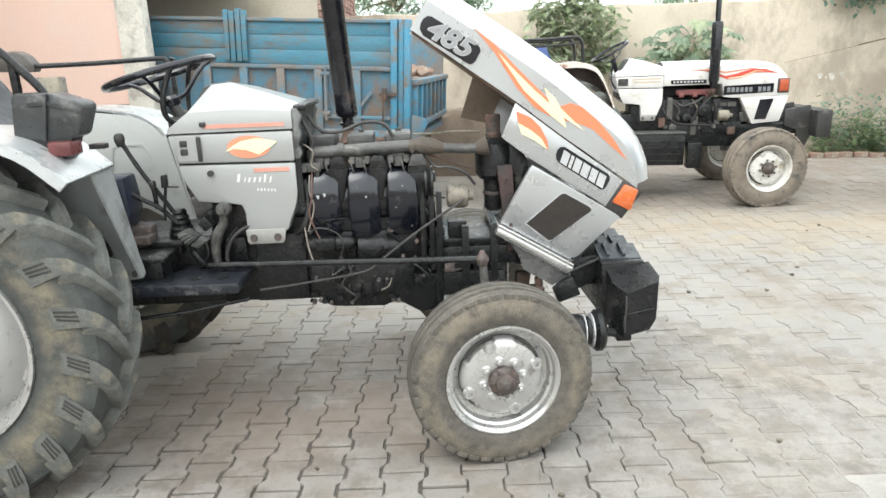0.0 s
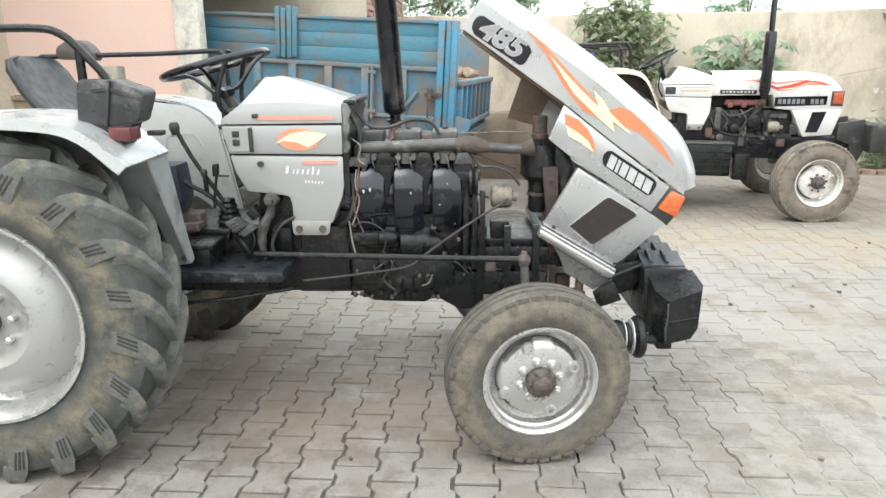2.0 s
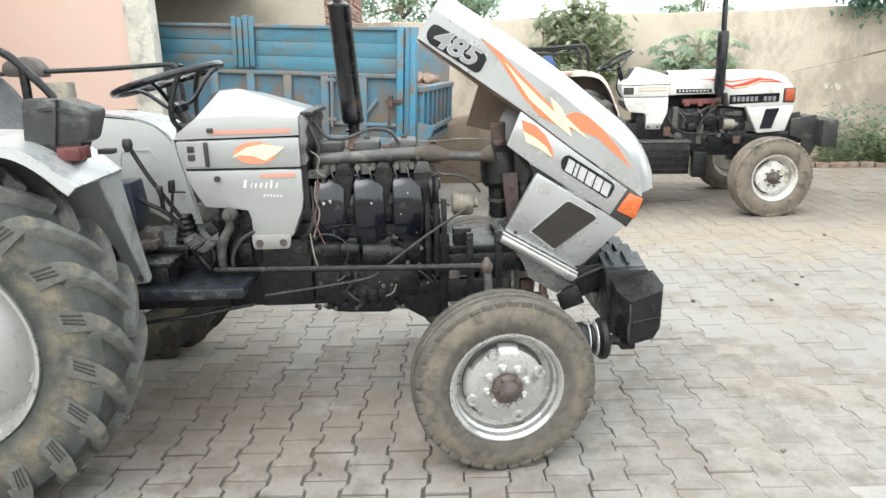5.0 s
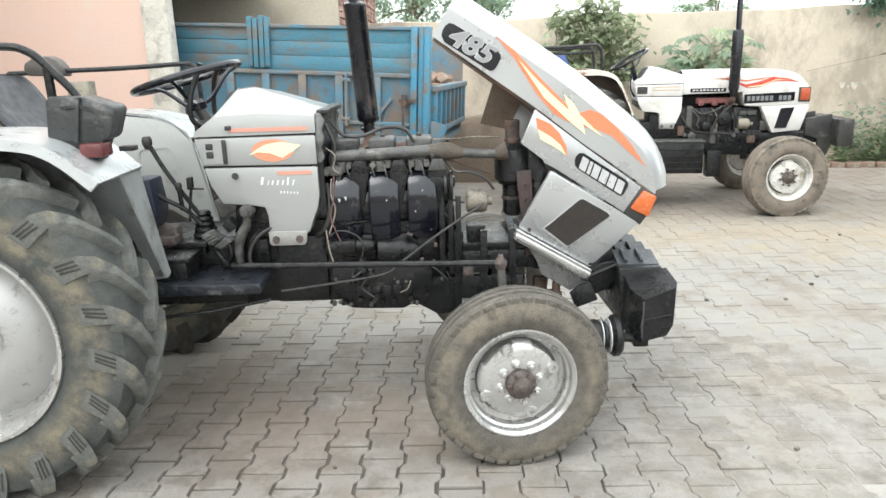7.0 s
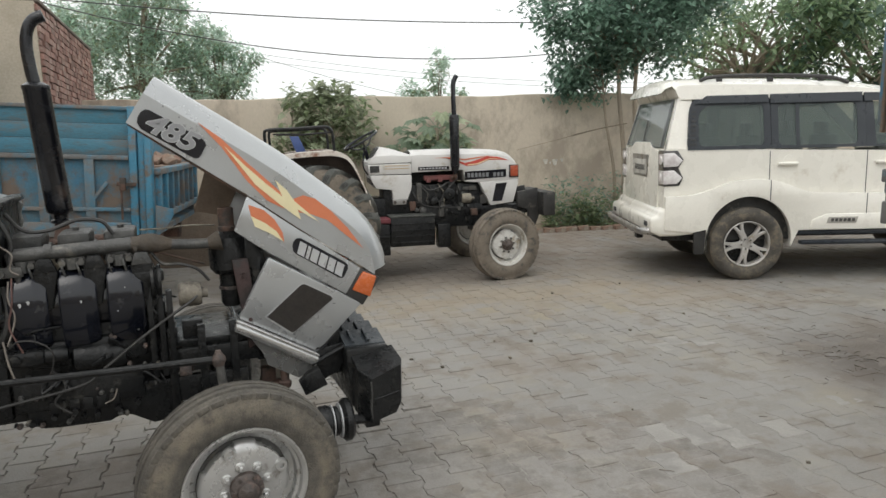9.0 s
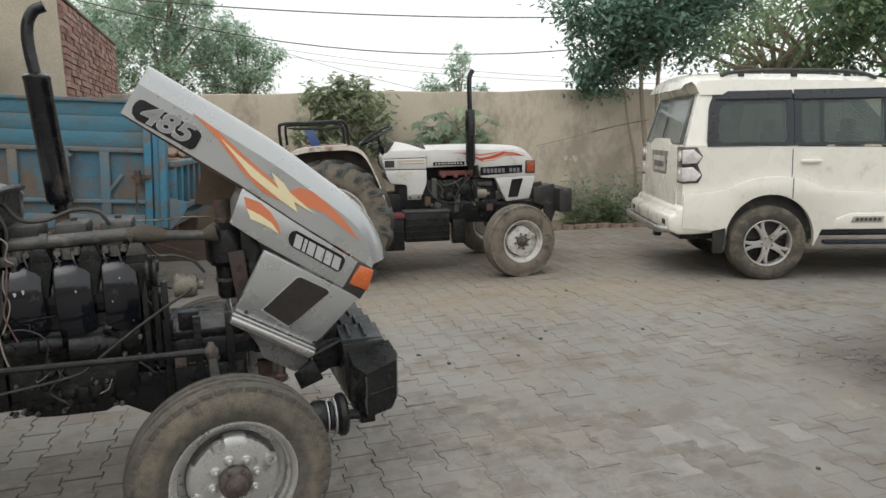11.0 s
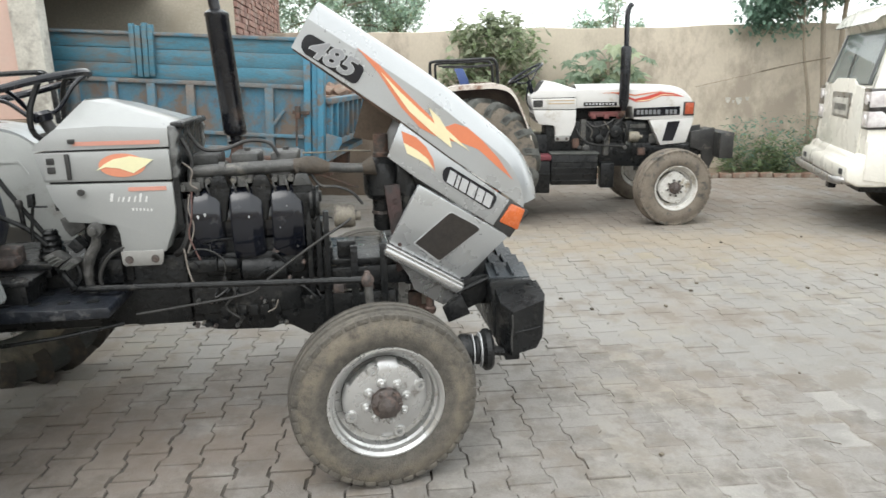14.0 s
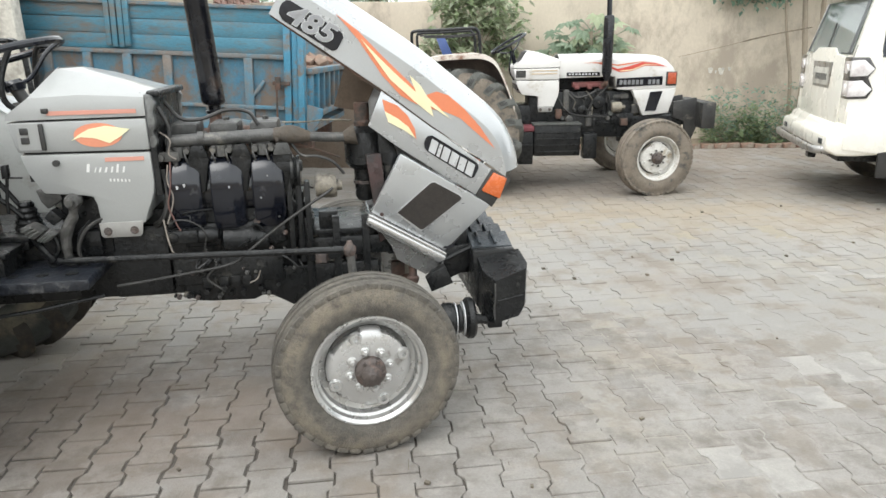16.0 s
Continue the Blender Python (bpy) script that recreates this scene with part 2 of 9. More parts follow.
# ---- mesh helpers ----
def part(name, bm, material, parent=None, label="", smooth=35.0):
    bmesh.ops.remove_doubles(bm, verts=bm.verts, dist=1e-5)
    bmesh.ops.recalc_face_normals(bm, faces=bm.faces)
    me = bpy.data.meshes.new(name)
    if smooth:
        for f in bm.faces:
            f.smooth = True
        for e in bm.edges:
            if len(e.link_faces) == 2 and e.calc_face_angle(0) > radians(smooth):
                e.smooth = False
    bm.to_mesh(me)
    bm.free()
    me.materials.append(material)
    ob = new(name, me)
    ob.parent = parent
    if label:
        ob["label"] = label
    return ob


def thing(name, m, label, category, group="", kind=""):
    return tagged(place(new(name), m), label, category, group, kind)


def place(ob, m):
    ob.matrix_world = m
    return ob


def bevel(bm, verts, off, seg=2):
    if off > 0:
        es = {e for v in verts for e in v.link_edges}
        sharp = [e for e in es if len(e.link_faces) == 2 and e.calc_face_angle(0) > 0.35]
        bmesh.ops.bevel(bm, geom=sharp, offset=off, segments=seg, affect="EDGES", profile=0.5, clamp_overlap=True)


def B(bm, x0, y0, z0, x1, y1, z1, off=0.0, m=None):
    r = bmesh.ops.create_cube(bm, size=1, matrix=Matrix.LocRotScale(((x0 + x1) / 2, (y0 + y1) / 2, (z0 + z1) / 2), None, (abs(x1 - x0), abs(y1 - y0), abs(z1 - z0))))
    vs = r["verts"]
    if m:
        bmesh.ops.transform(bm, matrix=m, verts=vs)
    bevel(bm, vs, off)
    return bm


def P(bm, pts, a, b, off=0.0, axis="y", m=None):
    """A prism: an outline of (x, z) run from y = a to y = b (or (y, z) along x, or (x, y) along z)."""
    def at(p, h):
        return {"y": (p[0], h, p[1]), "x": (h, p[0], p[1]), "z": (p[0], p[1], h)}[axis]
    lo, hi = [bm.verts.new(at(p, a)) for p in pts], [bm.verts.new(at(p, b)) for p in pts]
    n = len(pts)
    bm.faces.new(lo)
    bm.faces.new(hi[::-1])
    for i in range(n):
        bm.faces.new((lo[i], hi[i], hi[(i + 1) % n], lo[(i + 1) % n]))
    if m:
        bmesh.ops.transform(bm, matrix=m, verts=lo + hi)
    bmesh.ops.recalc_face_normals(bm, faces=list({f for v in lo + hi for f in v.link_faces}))
    bevel(bm, lo + hi, off)
    return bm


def spline(pts, n=6):
    """Points smoothed by a Catmull-Rom curve."""
    q = [Vector(p) for p in pts]
    q = [2 * q[0] - q[1]] + q + [2 * q[-1] - q[-2]]
    out = []
    for i in range(1, len(q) - 2):
        a, b, c, d = q[i - 1:i + 3]
        for k in range(n):
            t = k / n
            out.append(0.5 * (2 * b + (c - a) * t + (2 * a - 5 * b + 4 * c - d) * t * t + (3 * b - a - 3 * c + d) * t ** 3))
    return out + [q[-2]]


def T(bm, pts, r, n=10, closed=False):
    """A round tube along points; r may be a list."""
    q = [Vector(p) for p in pts]
    rings, k = [], len(q)
    up = None
    for i, p in enumerate(q):
        d = (q[(i + 1) % k] - q[i - 1]) if closed else (q[min(i + 1, k - 1)] - q[max(i - 1, 0)])
        d.normalize()
        if up is None:
            up = Vector((0, 0, 1)) if abs(d.z) < 0.9 else Vector((1, 0, 0))
        side = d.cross(up).normalized()
        up = side.cross(d).normalized()
        rad = r[i] if isinstance(r, (list, tuple)) else r
        rings.append([bm.verts.new(p + rad * (math.cos(a) * side + math.sin(a) * up)) for a in (2 * math.pi * j / n for j in range(n))])
    for i in range(k if closed else k - 1):
        a, b = rings[i], rings[(i + 1) % k]
        for j in range(n):
            bm.faces.new((a[j], a[(j + 1) % n], b[(j + 1) % n], b[j]))
    if not closed:
        bm.faces.new(rings[0][::-1])
        bm.faces.new(rings[-1])
    return bm


def R(bm, prof, c=(0, 0, 0), axis="y", n=40, wob=0.0):
    """A turned body: a profile of (radius, height) about an axis through c; a closed ring if the profile ends where it starts."""
    closed = prof[0] == prof[-1]
    pr = prof[:-1] if closed else prof
    rings = []
    for r, h in pr:
        if r < 1e-6:
            rings.append(None)
            p = {"y": (0, h, 0), "x": (h, 0, 0), "z": (0, 0, h)}[axis]
            rings[-1] = [bm.verts.new(Vector(c) + Vector(p))]
            continue
        ring = []
        for j in range(n):
            a = 2 * math.pi * j / n
            rr = r * (1 + wob * math.sin(3 * a + 1) * 0.5)
            u, v = rr * math.cos(a), rr * math.sin(a)
            p = {"y": (u, h, v), "x": (h, u, v), "z": (u, v, h)}[axis]
            ring.append(bm.verts.new(Vector(c) + Vector(p)))
        rings.append(ring)
    k = len(rings)
    for i in range(k if closed else k - 1):
        a, b = rings[i], rings[(i + 1) % k]
        if len(a) == 1 and len(b) == 1:
            continue
        for j in range(n):
            j2 = (j + 1) % n
            if len(a) == 1:
                bm.faces.new((a[0], b[j2], b[j]))
            elif len(b) == 1:
                bm.faces.new((a[j], a[j2], b[0]))
            else:
                bm.faces.new((a[j], a[j2], b[j2], b[j]))
    if not closed:
        for ring in (rings[0], rings[-1]):
            if len(ring) > 1:
                bm.faces.new(ring)
    return bm


def loft(bm, sections, cap=True, ring=True):
    vs = [[bm.verts.new(p) for p in s] for s in sections]
    n = len(vs[0])
    for a, b in zip(vs, vs[1:]):
        for j in range(n if ring else n - 1):
            bm.faces.new((a[j], a[(j + 1) % n], b[(j + 1) % n], b[j]))
    if cap and ring:
        bm.faces.new(vs[0][::-1])
        bm.faces.new(vs[-1])
    return bm


def new_bm():
    return bmesh.new()


def text_mesh(name, body, size, depth, material, parent, m, thick=0.03):
    cu = bpy.data.curves.new(name, "FONT")
    cu.body, cu.size, cu.extrude, cu.align_x, cu.align_y = body, size, depth, "CENTER", "CENTER"
    cu.offset = size * thick
    tmp = new("tmp_text", cu)
    me = bpy.data.meshes.new_from_object(tmp.evaluated_get(bpy.context.evaluated_depsgraph_get()))
    bpy.data.objects.remove(tmp)
    me.name = name
    me.transform(m)
    me.materials.clear()
    me.materials.append(material)
    ob = new(name, me)
    ob.parent = parent
    return ob

# ---- ground, walls, houses ----
PAVER = mat("concrete_paver", (0.277, 0.265, 0.246), (0.228, 0.219, 0.203), 0.7, 0.85, 0, 0.35, 120, (0.285, 0.264, 0.224), 0.28, 1.1, island=0.035, grit=0.09, world_space=True, stain=((0.175, 0.162, 0.145), 0.30, 5.5))
PAVER_ONE = mat("worn_concrete_paver", (0.252, 0.238, 0.22), (0.205, 0.194, 0.179), 0.7, 0.85, 0, 0.4, 120, (0.275, 0.253, 0.214), 0.28, 1.1, objrand=0.05, grit=0.09, world_space=True, stain=((0.15, 0.134, 0.117), 0.52, 4.5))
PAVER_PALE = mat("lime_splashed_paver", (0.33, 0.315, 0.29), (0.275, 0.262, 0.242), 4, 0.88, 0, 0.35, 120, (0.235, 0.225, 0.21), 0.42, 5, grit=0.09, world_space=True)
JOINT = mat("dark_joint_soil", (0.07, 0.062, 0.053), (0.10, 0.09, 0.077), 3, 0.95, 0, 0.4, 90)
BLOWN = mat("blown_grey_dust", (0.265, 0.252, 0.23), (0.225, 0.215, 0.197), 0.7, 0.95, 0, 0.35, 60, (0.28, 0.256, 0.212), 0.30, 1.1, grit=0.08, world_space=True, stain=((0.18, 0.167, 0.148), 0.30, 5.5))
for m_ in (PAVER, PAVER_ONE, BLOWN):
    soil_or_shade(m_, (0.315, 0.298, 0.27), 0.45, -7.0, 12.0, -5.0, 13.0, 0.6, 5.5, 0.52, 0.64)     # pale scuffs
    soil_or_shade(m_, (0.215, 0.172, 0.135), 0.42, -7.0, 12.0, -5.0, 13.0, 0.6, 0.8, 0.50, 0.66)    # wide brown dust
    soil_or_shade(m_, (0.185, 0.158, 0.13), 0.55, -7.0, 12.0, -5.0, 13.0, 0.6, 3.2, 0.50, 0.62)    # trodden brown blotches
    soil_or_shade(m_, (0.19, 0.15, 0.118), 0.65, -1.6, -0.2, 1.9, 2.9, 0.4, 1.7, 0.34, 0.56)        # earth from the big wheel
    soil_or_shade(m_, (0.135, 0.115, 0.098), 0.6, -1.6, -0.4, 1.3, 2.1, 0.3, 4.5, 0.46, 0.60)        # dark soil beside it
    soil_or_shade(m_, (0.20, 0.158, 0.125), 0.65, -1.0, 12.0, 6.6, 13.0, 0.7, 1.9, 0.30, 0.6)    # brown tread-in before the wall
    soil_or_shade(m_, (0.115, 0.098, 0.082), 0.7, -0.6, 2.3, 6.3, 8.3, 0.35, 2.4, 0.28, 0.5)         # shade under the parked tractor, painted dark brown on the paving
    soil_or_shade(m_, (0.295, 0.245, 0.18), 0.75, 0.2, 4.1, 5.2, 6.4, 0.7, 1.8, 0.32, 0.56)       # sandy strip by the parked tractor
    soil_or_shade(m_, (0.125, 0.105, 0.09), 0.85, 3.5, 5.0, 2.9, 3.9, 0.45, 2.6, 0.26, 0.50)         # mud beside the trailer
PINK = mat("pink_limewash", (0.61, 0.425, 0.36), (0.585, 0.43, 0.37), 1.2, 0.9, 0, 0.12, 40, (0.58, 0.46, 0.40), 0.25, 2, grit=0.03)
CREAM = mat("cream_plaster", (0.50, 0.445, 0.355), (0.42, 0.375, 0.30), 1.0, 0.9, 0, 0.15, 40, (0.4, 0.35, 0.27), 0.3, 2)
PILLAR = mat("whitewashed_pillar", (0.60, 0.58, 0.52), (0.48, 0.46, 0.41), 4, 0.9, 0, 0.3, 50, (0.32, 0.30, 0.27), 0.35, 6)
PLASTER = mat("stained_cement_plaster", (0.60, 0.53, 0.43), (0.50, 0.44, 0.355), 0.7, 0.92, 0, 0.2, 30, (0.36, 0.31, 0.25), 0.40, 1.3, stretch=(1, 1, 0.6), grit=0.05)
BRICK = mat("red_brick", (0.33, 0.185, 0.15), (0.26, 0.155, 0.13), 9, 0.9, 0, 0.6, 60, (0.36, 0.28, 0.24), 0.38, 5, island=0.28)
MORTAR = mat("grey_mortar", (0.22, 0.19, 0.165), (0.17, 0.15, 0.13), 6, 0.95, 0, 0.4, 60)
KERB_BRICK = mat("weathered_kerb_brick", (0.24, 0.15, 0.11), (0.17, 0.13, 0.10), 9, 0.9, 0, 0.5, 60, (0.3, 0.27, 0.22), 0.3, 6)
SHEET = mat("dark_shed_roof", (0.17, 0.155, 0.13), (0.12, 0.11, 0.095), 3, 0.85, 0, 0.2, 50)
SOIL = mat("bare_soil", (0.22, 0.18, 0.13), (0.15, 0.125, 0.09), 2, 0.95, 0, 0.6, 40)

bm = new_bm()
bmesh.ops.create_grid(bm, x_segments=24, y_segments=24, size=400, matrix=pose(0, 0, -0.014))
tagged(part("ground", bm, SOIL, smooth=0), "dusty grey yard ground between the paving blocks", "ground", kind="structure")

bm = new_bm()
bmesh.ops.create_grid(bm, x_segments=2, y_segments=2, size=1, matrix=Matrix.LocRotScale((2.7, 3.0, -0.0085), None, (7.6, 7.3, 1)))
tagged(part("joint_bed", bm, JOINT, smooth=0), "dark soil bed between the paving blocks", "soil", kind="structure")

# blown dust and soil that fills the joints, thick in some places and swept out in others
waves = [(random.uniform(0.5, 3.0), random.uniform(0, 6.28), random.uniform(0, 6.28)) for _ in range(14)]


def dust_height(x, y):
    n = sum(math.sin(k * (x * math.cos(a) + y * math.sin(a)) + p) for k, a, p in waves) / 5.3
    z = -0.0024 + 0.0020 * n
    z -= 0.0030 * math.exp(-((x - 2.3) / 2.2) ** 4 - ((y - 5.9) / 1.2) ** 4)       # joints open before the parked tractor
    z += 0.0026 * math.exp(-((x - 3.5) / 1.5) ** 2 - ((y - 3.2) / 0.5) ** 2)
    z -= 0.0085 * math.exp(-((x + 0.5) / 1.2) ** 4 - ((y - 1.5) / 1.1) ** 4)        # swept joints beside the big wheel
    z -= 0.0075 * math.exp(-((x - 0.95) / 0.35) ** 2 - ((y - 1.45) / 0.35) ** 2)     # and before the front wheel
    z -= 0.0050 * math.exp(-((x + 0.2) / 1.3) ** 4 - ((y - 3.2) / 0.9) ** 4)         # and under the tractor
    z -= 0.0022 * math.exp(-((x - 0.3) / 1.9) ** 4 - ((y - 2.0) / 1.0) ** 4)
    return z + random.gauss(0, 0.0007)


NX, NY = 230, 220
vs = [(-4.5 + 14.5 * i / NX, -4.2 + 14.2 * j / NY) for j in range(NY + 1) for i in range(NX + 1)]
vs = [(x, y, dust_height(x, y)) for x, y in vs]
fs = [(j * (NX + 1) + i, j * (NX + 1) + i + 1, (j + 1) * (NX + 1) + i + 1, (j + 1) * (NX + 1) + i) for j in range(NY) for i in range(NX)]
me = bpy.data.meshes.new("dust_layer")
me.from_pydata(vs, [], fs)
me.shade_smooth()
me.materials.append(BLOWN)
tagged(new("dust_layer", me), "tan dust and soil filling the paving joints", "dust", kind="structure")

# tan earth washed out before the parked tractor
NX, NY = 90, 40
vs = [(0.4 + 4.6 * i / NX, 4.7 + 1.9 * j / NY) for j in range(NY + 1) for i in range(NX + 1)]
vs = [(x, y, -0.0070 + 0.0048 * math.exp(-((x - 2.2) / 1.5) ** 4 - ((y - 5.6 + 0.1 * x) / 0.55) ** 2) + 0.0013 * math.sin(6 * x + 5 * y) * math.sin(4 * y - 3 * x + 1) + random.gauss(0, 0.0008)) for x, y in vs]
fs = [(j * (NX + 1) + i, j * (NX + 1) + i + 1, (j + 1) * (NX + 1) + i + 1, (j + 1) * (NX + 1) + i) for j in range(NY) for i in range(NX)]
me = bpy.data.meshes.new("earth_film")
me.from_pydata(vs, [], fs)
me.shade_smooth()
me.materials.append(mat("tan_earth", (0.30, 0.262, 0.20), (0.25, 0.225, 0.18), 2.5, 0.95, 0, 0.4, 70))
tagged(new("earth_film", me), "thin tan earth washed over the paving", "soil", kind="structure")

# trampled soil and straw beside the trailer
NX, NY = 64, 56
vs = [(2.9 + 2.2 * i / NX, 2.6 + 1.9 * j / NY) for j in range(NY + 1) for i in range(NX + 1)]
vs = [(x, y, -0.0075 + 0.0098 * math.exp(-((x - 4.15) / 0.8) ** 2 - ((y - 3.5) / 0.6) ** 2) + 0.0016 * math.sin(9 * x + 4 * y) * math.sin(7 * y - 3 * x + 1) + random.gauss(0, 0.0011)) for x, y in vs]
fs = [(j * (NX + 1) + i, j * (NX + 1) + i + 1, (j + 1) * (NX + 1) + i + 1, (j + 1) * (NX + 1) + i) for j in range(NY) for i in range(NX)]
me = bpy.data.meshes.new("soil_smear")
me.from_pydata(vs, [], fs)
me.shade_smooth()
me.materials.append(mat("trampled_soil", (0.165, 0.142, 0.122), (0.22, 0.197, 0.17), 4, 0.95, 0, 0.5, 70))
tagged(new("soil_smear", me), "brown trampled soil smeared over the paving", "soil", kind="structure")

bm = new_bm()                                             # compound wall with an uneven top
secs = []
for i in range(61):
    x = -4.2 + 18.2 * i / 60
    z = 2.115 + 0.012 * math.sin(1.7 * x) + 0.008 * math.sin(5.1 * x + 1)
    secs.append([(x, 10.5, -0.05), (x, 10.5 + 0.003 * math.sin(2 * x), 1.0), (x, 10.5, z - 0.01), (x, 10.51, z), (x, 10.71, z + 0.004), (x, 10.72, z - 0.01), (x, 10.72, -0.05)])
loft(bm, secs)
wall_back = tagged(part("wall_back", bm, PLASTER, smooth=25), "tall stained grey-brown cement plaster compound wall", "wall", kind="structure")
for x, z, w in ((4.12, 1.045, 0.045), (4.28, 1.035, 0.055), (4.40, 1.058, 0.03), (4.20, 1.02, 0.02)):      # scuffs of bare lime
    bm = new_bm()
    P(bm, [(x + w * (0.8 + 0.3 * math.sin(5 * a)) * math.cos(a), z + w * (0.9 + 0.3 * math.sin(3 * a)) * math.sin(a)) for a in (2 * math.pi * k / 12 for k in range(12))], 10.494, 10.502)
    part("lime_scuff", bm, PILLAR, wall_back)
bm = new_bm()
T(bm, spline([(3.6, 10.42, 1.24), (4.3, 10.3, 1.40), (4.55, 10.2, 1.47), (4.9, 10.1, 1.55), (5.3, 10.0, 1.62)], 4), [0.003] * 7 + [0.012] * 4 + [0.009] * 6, 6)
tagged(part("stick", bm, SOIL), "thin dry stick leaning beside the wall", "stick")

# house behind the trailer: cream front, brick side
H = pose(-2.42, 8.0, 0, 0, 0, 10)
house = thing("house", H, "cream plastered building with a bare brick side wall", "building")
bm = new_bm()
B(bm, -7.0, 0.0, -0.05, -0.02, 0.12, 3.02)
part("front_wall", bm, CREAM, house, "cream plastered wall")
bm = new_bm()
B(bm, -7.0, 0.12, -0.05, -0.125, 4.25, 2.98)
part("brick_core", bm, MORTAR, house)
bm = new_bm()
B(bm, -7.1, 0.04, 3.02, 0.02, 4.3, 3.06, 0.01)
part("roof_slab", bm, MORTAR, house)
bm = new_bm()
for row in range(22):
    zc = 1.40 + row * 0.073
    off = 0.115 if row % 2 else 0.0
    for k in range(19):
        y0 = 0.0 + off + k * 0.228 - 0.1
        y0c, y1c = max(y0, 0.02), min(y0 + 0.218, 4.24)
        if y1c - y0c > 0.03:
            d = random.uniform(0, 0.022)
            B(bm, -0.13, y0c, zc + random.uniform(-0.004, 0.004), 0.0 + d, y1c, zc + 0.061)
part("brickwork", bm, BRICK, house, "weathered red brick courses", smooth=0)["kind"] = "stuff"

# pink building with its pillar, ledge and lean-to roof
pink = thing("pink_building", pose(-3.10, 5.4, 0, 0, 0, 4), "pink limewashed building with a pale corner pillar", "building")
bm = new_bm()
B(bm, -6.0, 0.0, 1.16, -0.235, 0.22, 4.2)
part("wall", bm, PINK, pink, "pink limewashed wall")
bm = new_bm()
B(bm, -6.0, -0.05, -0.05, -0.235, 0.22, 1.13, 0.01)
B(bm, -6.0, -0.07, 1.11, -0.235, 0.22, 1.155, 0.006)
part("plinth", bm, mat("brown_plinth", (0.26, 0.20, 0.145), (0.20, 0.16, 0.12), 3, 0.9, 0, 0.3), pink, "dusty brown plinth")
bm = new_bm()
B(bm, -0.235, -0.03, -0.05, 0.0, 0.10, 4.2, 0.012)
part("pillar", bm, PILLAR, pink, "peeling whitewashed corner pillar")
bm = new_bm()
P(bm, [(-6.0, 0.222), (0.42, 0.222), (0.40, 1.66), (-0.20, 2.62), (-6.0, 2.62)], 2.40, 2.52, 0.01, axis="z")
part("lean_to_roof", bm, SHEET, pink, "dark lean-to roof over the trailer")
# Unseen end wall added to close the shed; interior shade is in its colour.
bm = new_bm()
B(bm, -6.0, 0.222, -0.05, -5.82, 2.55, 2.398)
part("side_wall", bm, mat("sooty_shed_wall", (0.11, 0.097, 0.082), (0.075, 0.068, 0.06), 3, 0.9, 0, 0.3), pink, "dark brown shed end wall added out of view")

# added out of view: a tall side wall to block sky light, a wall behind
bm = new_bm()
B(bm, -6.4, -9.0, -0.05, -5.0, 5.38, 4.4)
tagged(part("wall_side", bm, CREAM, smooth=0), "unseen plain cream wall added to block sky light from the side", "wall", kind="structure")
bm = new_bm()
B(bm, -6.4, -9.3, -0.05, 14.0, -9.05, 2.4)
tagged(part("wall_rear", bm, PLASTER, smooth=0), "unseen plain cement plaster wall added behind the yard", "wall", kind="structure")

# bank of brown earth between the trailer and the wall
bm = new_bm()
rng = random.Random(9)
secs = []
for i in range(25):
    x = -2.6 + 2.7 * i / 24
    zt = (0.81 + 0.02 * math.sin(7 * x) + rng.uniform(-0.012, 0.012)) * min(1.0, (0.12 - x) * 2.2 + 0.1)
    secs.append([(x, 8.28 + rng.uniform(-0.02, 0.02), -0.03), (x, 8.36 + rng.uniform(-0.02, 0.02), zt * 0.5), (x, 8.44 + rng.uniform(-0.02, 0.02), zt * 0.92), (x, 8.50, zt), (x, 9.3, zt * 0.97), (x, 9.9, -0.03)])
loft(bm, secs)
tagged(part("earth_bank", bm, mat("brown_earth", (0.165, 0.125, 0.092), (0.125, 0.098, 0.075), 3, 0.95, 0, 0.6, 40, (0.14, 0.115, 0.09), 0.35, 5), smooth=30), "steep bank of brown earth beside the trailer", "earth bank")

# brick kerb of the planting strip by the wall
kerb = thing("kerb", pose(0, 9.6, 0, 0, 0, 0), "low weathered brick edging of the planting strip", "kerb", kind="structure")
bm = new_bm()
B(bm, -4.0, 0.03, -0.04, 13, 0.9, 0.02)
part("soil_bed", bm, SOIL, kerb)
brick_mesh = None
for i in range(52):
    x = 1.2 + i * 0.19
    if brick_mesh is None:
        bm = new_bm()
        B(bm, -0.085, -0.05, -0.03, 0.085, 0.05, 0.06, 0.008)
        ob = part("brick", bm, KERB_BRICK, kerb)
        brick_mesh = ob.data
    else:
        ob = new("brick", brick_mesh)
        ob.parent = kerb
    ob.matrix_basis = pose(x, random.uniform(-0.03, 0.03), random.uniform(-0.01, 0.015), 0, random.uniform(-6, 6), random.uniform(-9, 9))

